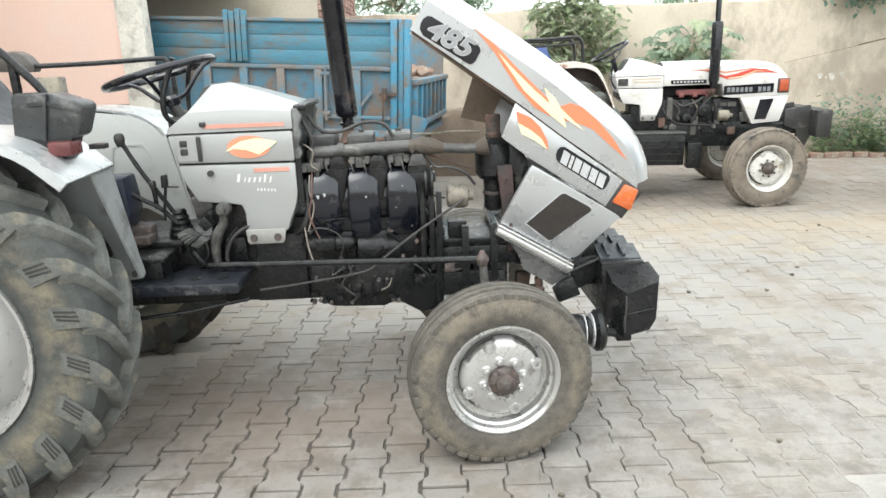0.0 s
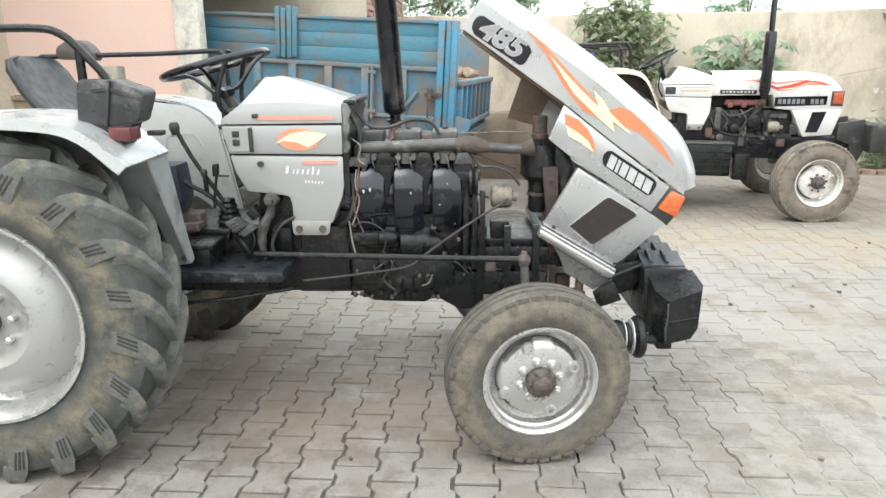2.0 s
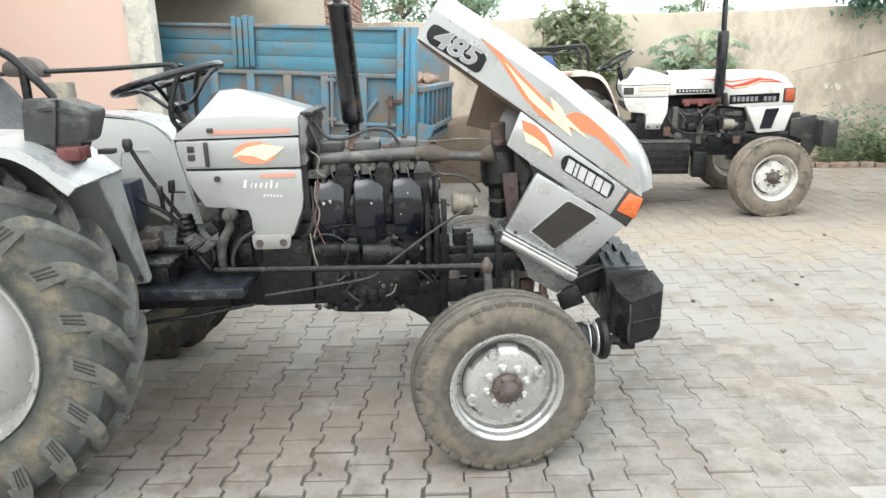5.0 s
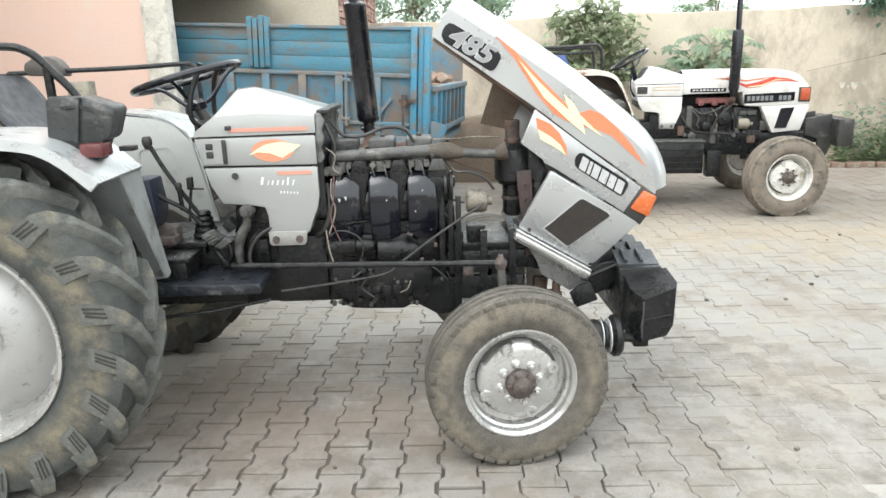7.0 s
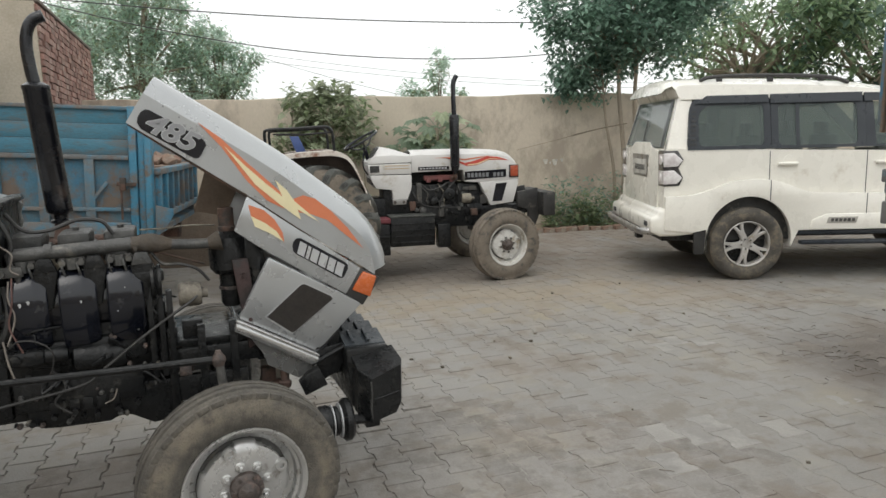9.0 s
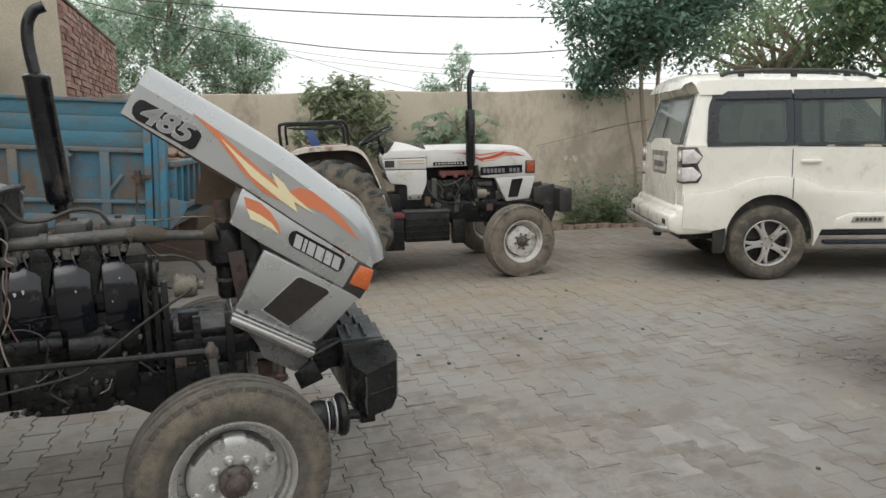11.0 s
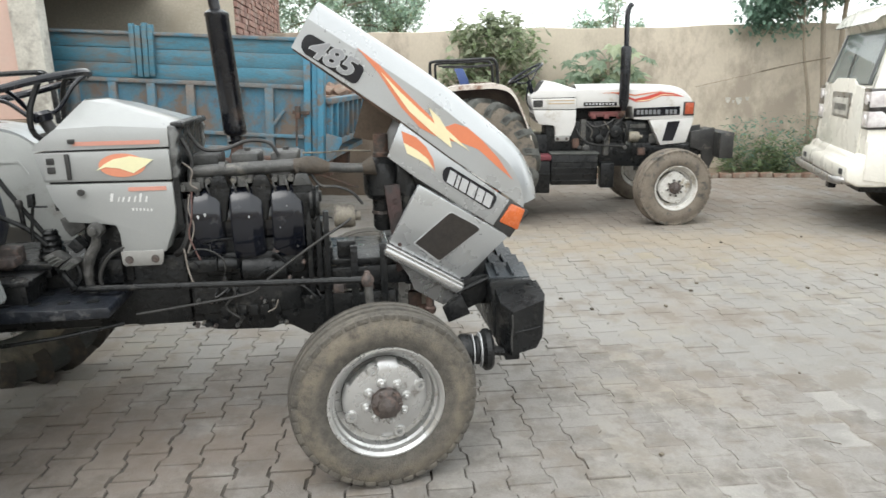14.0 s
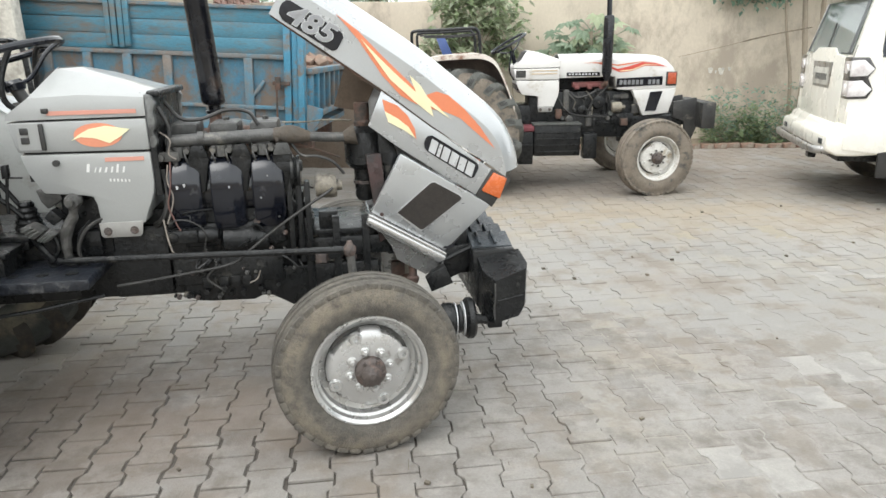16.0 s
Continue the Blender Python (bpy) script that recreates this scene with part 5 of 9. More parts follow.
    # silencer standing on the far side of the engine, leaning a little backwards
    def lean_back(b_):
        for v in b_.verts:
            z = v.co.z
            v.co.x += 0.014 - 0.036 * (z - 1.20) / 0.54 if z < 1.74 else -0.022 + 0.022 * (z - 1.74) / 0.26
    bm = new_bm()
    R(bm, [(0.028, 1.185), (0.040, 1.19), (0.040, 1.200), (0.026, 1.205), (0.026, 1.222), (0.040, 1.226), (0.0475, 1.234), (0.050, 1.25), (0.0485, 1.27), (0.0485, 1.715), (0.051, 1.722), (0.050, 1.732), (0.030, 1.745), (0.020, 1.745)], (1.318, 0.20, 0), axis="z", n=28)
    lean_back(bm)
    part("muffler", bm, MUFFLER, t, "tall black exhaust muffler")
    bm = new_bm()
    T(bm, spline([(1.318, 0.20, 1.73), (1.303, 0.20, 1.80), (1.292, 0.20, 1.88), (1.296, 0.20, 1.94), (1.316, 0.20, 1.98), (1.352, 0.20, 1.998)], 6), 0.0225, 14)
    lean_back(bm)
    part("tail_pipe", bm, MUFFLER, t)
    bm = new_bm()
    T(bm, spline([(1.332, 0.20, 1.20), (1.330, 0.19, 1.15), (1.32, 0.15, 1.11), (1.33, 0.10, 1.10)], 5), 0.026, 12)
    T(bm, [(1.22, 0.155, 1.10), (1.60, 0.155, 1.11)], 0.03, 12)
    part("exhaust_manifold", bm, RUST, t, "rusty exhaust manifold")
    # front weight bumper
    SLAB = mat("worn_blue_black_paint", (0.022, 0.027, 0.033), (0.045, 0.052, 0.058), 9, 0.34, 0, 0.3, 80, (0.10, 0.105, 0.105), 0.2, 14)
    bm = new_bm()
    for s in (-1, 1):                                      # chamfered end blocks, tops falling outwards
        end = [[(2.385, s * 0.30, 0.385), (2.388, s * 0.40, 0.378), (2.416, s * 0.46, 0.383), (2.515, s * 0.46, 0.408), (2.530, s * 0.43, 0.40), (2.530, s * 0.30, 0.40)],
               [(2.385, s * 0.30, 0.45), (2.386, s * 0.40, 0.45), (2.418, s * 0.46, 0.45), (2.538, s * 0.46, 0.45), (2.552, s * 0.43, 0.45), (2.552, s * 0.30, 0.45)],
               [(2.382, s * 0.30, 0.615), (2.382, s * 0.40, 0.585), (2.420, s * 0.46, 0.562), (2.542, s * 0.46, 0.606), (2.555, s * 0.43, 0.618), (2.555, s * 0.30, 0.64)]]
        b_ = new_bm()
        loft(b_, end)
        bevel(b_, list(b_.verts), 0.007)
        part("end_block", b_, BLACK, t, "chipped black cast iron end weight")
    P(bm, [(2.36, 0.645), (2.54, 0.645), (2.55, 0.60), (2.55, 0.43), (2.47, 0.385), (2.38, 0.39)], -0.30, 0.30, 0.01)
    B(bm, 2.24, -0.16, 0.50, 2.40, 0.16, 0.62, 0.01)
    P(bm, [(2.168, 0.531), (2.20, 0.56), (2.248, 0.581), (2.281, 0.508), (2.189, 0.475)], -0.295, -0.25, 0.004)
    P(bm, [(2.22, 0.56), (2.26, 0.64), (2.39, 0.655), (2.39, 0.60), (2.34, 0.53), (2.25, 0.49)], -0.22, -0.19, 0.004)
    T(bm, [(2.23, -0.24, 0.585), (2.37, -0.24, 0.645)], 0.010, 8)
    bum = part("front_weight", bm, BLACK, t, "chipped black cast iron front weight")
    for i in range(5):
        bm = new_bm()
        y = -0.27 + 0.13 * i
        loft(bm, [[(2.366, y, 0.640), (2.536, y, 0.640), (2.536, y + 0.116, 0.640), (2.366, y + 0.116, 0.640)], [(2.366, y, 0.652), (2.536, y, 0.648), (2.536, y + 0.116, 0.680), (2.366, y + 0.116, 0.684)]])
        bevel(bm, list(bm.verts), 0.005)
        slab = part("slab", bm, SLAB, bum, "worn blue-black slab")
        for dx_ in (0.03, 0.095):
            bm = new_bm()
            B(bm, 2.366 + dx_, y + 0.012, -0.006, 2.378 + dx_, y + 0.108, 0.010, 0.002, pose(0, y, 0.653, 15.5, 0, 0) @ pose(0, -y, 0))
            part("rib", bm, SLAB, slab)
    bm = new_bm()
    T(bm, [(2.417, -0.4605, 0.40), (2.414, -0.4605, 0.45), (2.419, -0.4605, 0.50), (2.417, -0.4605, 0.552)], [0.003, 0.005, 0.003, 0.004], 6)
    part("worn_edge", bm, GREY_IRON, bum)
    bm = new_bm()
    T(bm, [(2.43, -0.461, 0.478), (2.53, -0.461, 0.498)], 0.003, 6)
    part("casting_seam", bm, BLACK, bum)
    # stub with rubber bellows beside the bumper, tow bar
    bm = new_bm()
    T(bm, [(2.20, -0.40, 0.40), (2.44, -0.40, 0.375)], 0.020, 10)
    B(bm, 2.40, -0.42, 0.345, 2.46, -0.37, 0.385, 0.006)
    part("tow_bar", bm, BLACK, t)
    for x, wd, rr, m in ((2.205, 0.058, 0.068, BLACK), (2.263, 0.008, 0.066, LETTER), (2.271, 0.022, 0.058, BLACK), (2.293, 0.009, 0.070, LETTER), (2.302, 0.042, 0.084, BLACK)):
        bm = new_bm()
        R(bm, [(0.02, x), (rr * 0.84, x), (rr, x + wd * 0.3), (rr, x + wd * 0.75), (rr * 0.9, x + wd), (0.02, x + wd)], (0, -0.40, 0.392), axis="x", n=28)
        part("bellows_ring", bm, m, t)

    # transmission, axle trumpets, platform
    bm = new_bm()
    P(bm, [(-0.22, 0.42), (0.22, 0.42), (0.40, 0.50), (0.86, 0.50), (0.86, 0.80), (-0.22, 0.80)], -0.17, 0.17, 0.025)
    for s in (-1, 1):
        R(bm, [(0.13, s * 0.16), (0.11, s * 0.2), (0.085, s * 0.40), (0.10, s * 0.44), (0.10, s * 0.54), (0, s * 0.54)], (0.045, 0, 0.60), n=24)
    part("transmission", bm, BLACK, t, "black transmission housing")
    for s in (-1, 1):
        bm = new_bm()
        y0, y1 = (-0.46, -0.18) if s < 0 else (0.18, 0.46)
        P(bm, [(0.46, 0.684), (0.935, 0.680), (0.942, 0.664), (0.935, 0.640), (0.46, 0.640)], y0, y1, 0.004)
        fp = part("footplate", bm, TREADPLATE, t, "black chequered steel footplate")
        for i in range(4):
            for j in range(2):
                bm = new_bm()
                R(bm, [(0.022, 0.681), (0.022, 0.686), (0.014, 0.6875), (0.0, 0.6875)], (0.56 + 0.10 * i, y0 + 0.08 + 0.12 * j, 0), axis="z", n=12)
                part("tread_stud", bm, BLACK, fp)
    bm = new_bm()
    T(bm, [(0.48, -0.40, 0.530), (0.72, -0.38, 0.548), (0.94, -0.33, 0.572)], 0.008, 8)
    T(bm, spline([(0.50, -0.34, 0.80), (0.54, -0.36, 0.74), (0.56, -0.38, 0.66)], 5), 0.008, 8)
    B(bm, 0.44, -0.40, 0.755, 0.66, -0.22, 0.772, 0.003)
    B(bm, 0.45, -0.38, 0.66, 0.64, -0.2, 0.755, 0.01)
    part("pedal_linkage", bm, BLACK, t)
    for quad, y0, y1, m_, nm, lab in (([(0.687, 0.842), (0.722, 0.854), (0.766, 0.826), (0.728, 0.799)], -0.325, -0.25, WORN, "pedal", "worn bare steel pedal pad"),
                                      ([(0.731, 0.797), (0.768, 0.822), (0.805, 0.812), (0.768, 0.784)], -0.315, -0.24, WORN, "pedal", "worn bare steel pedal pad"),
                                      ([(0.762, 0.872), (0.792, 0.902), (0.823, 0.864), (0.789, 0.839)], -0.285, -0.22, BLACK, "link_box", ""),
                                      ([(0.722, 0.962), (0.808, 0.950), (0.811, 0.922), (0.754, 0.888), (0.735, 0.917)], -0.215, -0.15, WORN, "brake_casting", "dull bare metal casting")):
        bm = new_bm()
        P(bm, quad, y0, y1, 0.006)
        pad = part(nm, bm, m_, t, lab)
        if nm == "pedal":
            (xa, za), (xb, zb), (xc, zc), (xd, zd) = quad
            for k in (0.25, 0.5, 0.75):                    # ribs across the pad
                bm = new_bm()
                T(bm, [(xa + (xd - xa) * k, y0 - 0.002, za + (zd - za) * k), (xb + (xc - xb) * k, y0 - 0.002, zb + (zc - zb) * k)], 0.004, 6)
                part("rib", bm, FADED, pad)
    bm = new_bm()
    R(bm, [(0.0, -0.315), (0.012, -0.315), (0.014, -0.30), (0.024, -0.298), (0.028, -0.285), (0.028, -0.25), (0.020, -0.23), (0, -0.23)], (0.868, 0, 0.927), n=20)
    part("pivot_boss", bm, WORN, t, "dusty grey pivot boss")
    bm = new_bm()
    T(bm, spline([(0.866, -0.27, 0.92), (0.858, -0.27, 0.868), (0.836, -0.268, 0.834), (0.818, -0.266, 0.785), (0.815, -0.262, 0.735), (0.818, -0.255, 0.675)], 5), [0.016] * 5 + [0.019] * 5 + [0.021] * 5 + [0.019] * 5 + [0.016] * 6, 10)
    part("pedal_arm", bm, WORN, t, "worn grey cast pedal arm")
    bm = new_bm()
    T(bm, spline([(0.905, -0.24, 0.84), (0.87, -0.26, 0.80), (0.855, -0.265, 0.73), (0.86, -0.26, 0.67)], 5), 0.008, 7)
    T(bm, spline([(0.70, -0.25, 0.80), (0.73, -0.27, 0.755), (0.76, -0.26, 0.70)], 4), 0.014, 8)
    T(bm, spline([(0.77, -0.24, 0.79), (0.78, -0.25, 0.74), (0.74, -0.25, 0.69)], 4), 0.011, 8)
    part("pedal_rod", bm, BLACK, t)
    bm = new_bm()
    P(bm, [(0.628, 1.060), (0.650, 1.063), (0.648, 1.017), (0.626, 1.010)], -0.235, -0.205, 0.005)
    T(bm, [(0.639, -0.22, 1.013), (0.624, -0.22, 0.93), (0.62, -0.22, 0.88)], 0.006, 8)
    T(bm, [(0.642, -0.22, 1.014), (0.690, -0.22, 1.012)], 0.004, 6)
    part("hand_throttle", bm, BLACK, t, "small black hand lever with a cap")
    bm = new_bm()
    B(bm, 0.54, -0.24, 0.772, 0.68, -0.14, 0.797, 0.005)
    B(bm, 0.55, -0.23, 0.74, 0.67, -0.14, 0.772, 0.004)
    part("gear_deck", bm, BLACK, t)
    bm = new_bm()
    B(bm, 0.478, -0.27, 0.792, 0.566, -0.20, 0.828, 0.008)
    part("rusty_block", bm, HUB, t)
    # Black box added to stand for the dark cavity under the cowl.
    bm = new_bm()
    P(bm, [(0.775, 0.70), (0.800, 0.94), (0.96, 0.95), (0.96, 0.70)], -0.20, 0.18, 0.01)
    B(bm, 0.84, -0.235, 0.70, 0.93, -0.19, 0.80, 0.01)
    part("clutch_housing", bm, BLACK, t, "black box added to darken the cavity under the cowl")
    bm = new_bm()
    P(bm, [(0.36, 1.06), (0.50, 1.066), (0.515, 0.93), (0.49, 0.86), (0.36, 0.86)], -0.28, -0.14, 0.012)
    part("tool_box", bm, mat("navy_box", (0.010, 0.013, 0.026), (0.016, 0.02, 0.034), 8, 0.45, 0, 0.2), t, "dark navy tool box")
    bm = new_bm()
    T(bm, spline([(0.42, -0.20, 0.90), (0.45, -0.22, 0.80), (0.44, -0.2, 0.70)], 4), 0.035, 10)
    B(bm, 0.38, -0.22, 0.70, 0.56, -0.14, 0.86, 0.02)
    part("seat_spring", bm, HUB, t, "rusty brown seat spring")
    bm = new_bm()
    for k in range(5):
        R(bm, [(0.05 - 0.006 * k, 0.80 + 0.022 * k), (0.054 - 0.006 * k, 0.811 + 0.022 * k), (0.046 - 0.006 * k, 0.822 + 0.022 * k)], (0.655, -0.15, 0), axis="z", n=16)
    part("gaiter", bm, BLACK, t, "black rubber gear lever gaiter")
    for pts, kn in (([(0.655, -0.15, 0.86), (0.60, -0.15, 0.95), (0.52, -0.15, 1.08), (0.462, -0.15, 1.20)], 0.020), ([(0.58, -0.18, 0.92), (0.578, -0.18, 0.98), (0.575, -0.18, 1.02)], 0.014),
                    ([(0.46, -0.22, 1.03), (0.52, -0.22, 0.98), (0.60, -0.21, 0.93), (0.66, -0.20, 0.86)], 0.013)):
        bm = new_bm()
        T(bm, spline(pts, 5), 0.0095, 8)
        lever = part("lever", bm, BLACK, t, "black control lever")
        bm = new_bm()
        e = Vector(pts[-1] if kn == 0.020 or kn == 0.014 else pts[0])
        R(bm, [(0.0, -kn * 1.6), (kn * 0.6, -kn * 1.5), (kn, -kn * 0.4), (kn, kn * 0.4), (kn * 0.7, kn), (0, kn * 1.1)], e, axis="z", n=14)
        part("knob", bm, BLACK_PLASTIC, lever)

    # fenders with lamps and hand rails
    INNER_FENDER = mat("dull_silver_fender", (0.42, 0.43, 0.415), (0.37, 0.38, 0.365), 2.5, 0.5, 0.1, 0.03, 120, (0.28, 0.27, 0.24), 0.12, 5)
    LEG = mat("fender_grey", (0.27, 0.285, 0.285), (0.22, 0.235, 0.235), 4, 0.5, 0.1, 0.05, 90, (0.12, 0.115, 0.105), 0.25, 6)
    for s in (-1, 1):
        f = new("fender")
        f.parent = t
        f["label"] = "scuffed silver rear fender"
        prof = spline([(-0.62, 0, 0.98), (-0.50, 0, 1.13), (-0.28, 0, 1.255), (0.02, 0, 1.288), (0.30, 0, 1.278), (0.43, 0, 1.238), (0.55, 0, 1.135)] if s < 0 else [(-0.62, 0, 0.98), (-0.50, 0, 1.13), (-0.28, 0, 1.255), (0.02, 0, 1.288), (0.25, 0, 1.262), (0.36, 0, 1.222), (0.43, 0, 1.15)], 4)
        bm = new_bm()
        secs = []
        for p in prof:
            n_ = Vector((p.x - 0.045, 0, p.z - 0.60)).normalized()
            secs.append([(p.x - n_.x * 0.035, s * 0.795, p.z - n_.z * 0.035), (p.x, s * 0.79, p.z), (p.x, s * 0.44, p.z + 0.006), (p.x - n_.x * 0.006, s * 0.44, p.z - n_.z * 0.006), (p.x - n_.x * 0.006, s * 0.775, p.z - n_.z * 0.006), (p.x - n_.x * 0.035, s * 0.785, p.z - n_.z * 0.035)])
        loft(bm, secs)
        part("top_sheet", bm, FENDER, f, "dented bright silver fender sheet", smooth=50)
        bm = new_bm()
        P(bm, [(-0.60, 0.98), (-0.50, 1.125), (-0.28, 1.25), (0.02, 1.284), (0.30, 1.274), (0.44, 1.232), (0.535, 1.13), (0.562, 0.95), (0.602, 0.735), (0.592, 0.715), (0.540, 0.708), (0.47, 0.90), (0.30, 1.0), (-0.3, 1.0)] if s < 0 else [(-0.60, 0.98), (-0.50, 1.125), (-0.28, 1.25), (0.02, 1.28), (0.27, 1.252), (0.36, 1.222), (0.42, 1.187), (0.451, 1.108), (0.478, 1.014), (0.531, 0.733), (0.525, 0.705), (0.449, 0.698), (0.30, 0.80), (-0.3, 0.90)], s * 0.44, s * 0.452, 0.002)
        part("inner_sheet", bm, INNER_FENDER if s > 0 else LEG, f)
        bm = new_bm()
        R(bm, [(0.0, s * 0.46), (0.012, s * 0.46), (0.012, s * 0.45), (0, s * 0.45)], (0.568, 0, 0.735), n=8)
        part("bolt", bm, GREY_IRON, f)
        bm = new_bm()
        xt = 0.532 if s < 0 else 0.44
        loft(bm, [[(xt, s * 0.44, 1.128), (xt + 0.006, s * 0.44, 1.132), (xt + 0.006, s * 0.60, 1.128), (xt, s * 0.60, 1.124)], [(0.592, s * 0.44, 0.722), (0.600, s * 0.44, 0.727), (0.600, s * 0.48, 0.727), (0.592, s * 0.48, 0.722)] if s < 0 else [(0.525, s * 0.44, 0.72), (0.53, s * 0.44, 0.725), (0.53, s * 0.47, 0.725), (0.525, s * 0.47, 0.72)]])
        part("front_sheet", bm, LEG, f)
        bm = new_bm()
        P(bm, [(0.155, 0.996), (0.170, 1.10), (0.20, 1.118), (0.323, 1.116), (0.362, 1.052), (0.352, 1.050), (0.318, 1.105), (0.205, 1.106), (0.182, 1.095), (0.167, 0.996)], s * 0.436, s * 0.44)
        part("pressed_bead", bm, INNER_FENDER, f)
        # lamp box
        if s < 0:
            bm = new_bm()
            P(bm, [(0.360, 1.388), (0.374, 1.402), (0.486, 1.399), (0.575, 1.367), (0.581, 1.352), (0.552, 1.270), (0.535, 1.258), (0.442, 1.251), (0.360, 1.257), (0.347, 1.27)], s * 0.66, s * 0.56, 0.008)
            P(bm, [(0.465, 1.398), (0.477, 1.398), (0.452, 1.254), (0.440, 1.254)], s * 0.672, s * 0.66, 0.002)
            P(bm, [(0.41, 1.372), (0.47, 1.374), (0.575, 1.345), (0.572, 1.335), (0.47, 1.364), (0.41, 1.362)], s * 0.668, s * 0.66)
            lamp = part("lamp_box", bm, mat("scuffed_black_lamp", (0.020, 0.022, 0.024), (0.042, 0.045, 0.046), 7, 0.38, 0, 0.2, 60, (0.13, 0.13, 0.12), 0.2, 12), f, "faded black plastic fender lamp")
            bm = new_bm()
            B(bm, 0.456, s * 0.685, 1.203, 0.530, s * 0.60, 1.250, 0.008)
            part("red_lens", bm, RED_LENS, lamp)
            bm = new_bm()
            P(bm, [(0.365, 1.26), (0.53, 1.26), (0.50, 1.19), (0.42, 1.20)], s * 0.66, s * 0.58, 0.004)
            B(bm, 0.555, s * 0.62, 1.215, 0.605, s * 0.58, 1.232, 0.003)
            part("lamp_foot", bm, BLACK, lamp)
        bm = new_bm()
        if s < 0:
            T(bm, spline([(-0.50, s * 0.60, 1.30), (-0.50, s * 0.60, 1.50), (-0.42, s * 0.60, 1.552), (-0.1, s * 0.60, 1.556), (0.20, s * 0.60, 1.563), (0.30, s * 0.60, 1.545), (0.37, s * 0.60, 1.48), (0.44, s * 0.60, 1.39), (0.46, s * 0.60, 1.27)], 6), 0.0135, 10)
            T(bm, [(0.355, s * 0.60, 1.49), (0.355, s * 0.60, 1.27)], 0.015, 8)
        else:
            T(bm, spline([(-0.50, s * 0.60, 1.28), (-0.48, s * 0.60, 1.46), (-0.40, s * 0.60, 1.483), (0.10, s * 0.60, 1.494), (0.38, s * 0.60, 1.506), (0.435, s * 0.60, 1.495), (0.455, s * 0.60, 1.45), (0.46, s * 0.60, 1.27)], 6), 0.0125, 10)
        part("hand_rail", bm, BLACK, f, "black tubular hand rail")
        if s > 0:
            bm = new_bm()
            P(bm, [(-0.384, 1.500), (-0.372, 1.530), (-0.326, 1.556), (-0.258, 1.562), (-0.215, 1.540), (-0.190, 1.505), (-0.186, 1.462), (-0.367, 1.468)], 0.565, 0.655, 0.012)
            part("work_lamp", bm, mat("dusty_brown_lamp", (0.055, 0.048, 0.043), (0.085, 0.075, 0.068), 9, 0.55, 0, 0.15), f, "dusty brown-black work lamp")
            bm = new_bm()
            B(bm, -0.198, 0.59, 1.285, -0.088, 0.67, 1.436, 0.006)
            part("lamp_bracket", bm, CREAM_METAL, f, "dull tan bracket box")
    bm = new_bm()
    B(bm, -0.34, -0.70, 1.292, -0.045, -0.60, 1.328, 0.004)
    R(bm, [(0.012, -0.708), (0.012, -0.69), (0, -0.69)], (-0.075, 0, 1.31), n=10)
    part("fender_bracket", bm, GREY_IRON, t, "dull metal box section on the fender")
    # seat
    bm = new_bm()
    seat_secs = []
    for z, hw, x0, th in ((1.20, 0.20, -0.02, 0.10), (1.26, 0.215, -0.08, 0.09), (1.34, 0.215, -0.14, 0.085), (1.42, 0.205, -0.185, 0.08), (1.465, 0.17, -0.205, 0.06), (1.48, 0.10, -0.21, 0.03)):
        seat_secs.append([(x0 - 0.03 * math.cos(2 * math.pi * k / 20) * 0 + (0.5 * th) * math.sin(2 * math.pi * k / 20) + 0.05 * abs(math.cos(2 * math.pi * k / 20)) ** 2, hw * math.cos(2 * math.pi * k / 20), z) for k in range(20)])
    loft(bm, seat_secs)
    back = part("backrest", bm, mat("dark_grey_vinyl", (0.010, 0.0115, 0.016), (0.018, 0.020, 0.026), 9, 0.45, 0, 0.05, 120), t, "dark grey vinyl tractor seat back", smooth=80)
    bm = new_bm()
    B(bm, -0.10, -0.22, 1.06, 0.20, 0.22, 1.16, 0.04)
    part("seat_cushion", bm, BLACK_PLASTIC, t, "dark vinyl seat cushion")
    bm = new_bm()
    B(bm, -0.15, -0.12, 0.80, 0.20, 0.12, 1.13, 0.01)
    part("seat_support", bm, BLACK, t)
    # steering wheel and column
    bm = new_bm()
    mw = pose(0.604, 0.0, 1.443, 0, -14.8, 0)
    ring = [mw @ Vector((0.218 * math.cos(a), 0.218 * math.sin(a), 0)) for a in (2 * math.pi * i / 48 for i in range(48))]
    T(bm, ring, 0.0145, 10, closed=True)
    sw = part("steering_wheel", bm, GLOSS_BLACK, t, "black three-spoke steering wheel")
    bm = new_bm()
    for a in (0.5, 2.6, 4.7):
        T(bm, spline([mw @ Vector((0.21 * math.cos(a), 0.21 * math.sin(a), 0)), mw @ Vector((0.15 * math.cos(a), 0.15 * math.sin(a), -0.03)), mw @ Vector((0.07 * math.cos(a), 0.07 * math.sin(a), -0.10)), mw @ Vector((0.02 * math.cos(a), 0.02 * math.sin(a), -0.115))], 5), 0.009, 8)
    R(bm, [(0.035, -0.135), (0.04, -0.11), (0.03, -0.095), (0, -0.093)], (0, 0, 0), axis="z", n=16)
    bmesh.ops.transform(bm, matrix=mw, verts=[v for v in bm.verts if v.co.z < 0.2])
    part("spoke", bm, GLOSS_BLACK, sw)
    bm = new_bm()
    T(bm, [mw @ Vector((0, 0, -0.12)), (0.70, 0, 1.20), (0.78, 0, 1.10)], 0.024, 12)
    B(bm, 0.62, -0.05, 1.20, 0.74, 0.05, 1.27, 0.015)
    part("steering_column", bm, BLACK_PLASTIC, t)
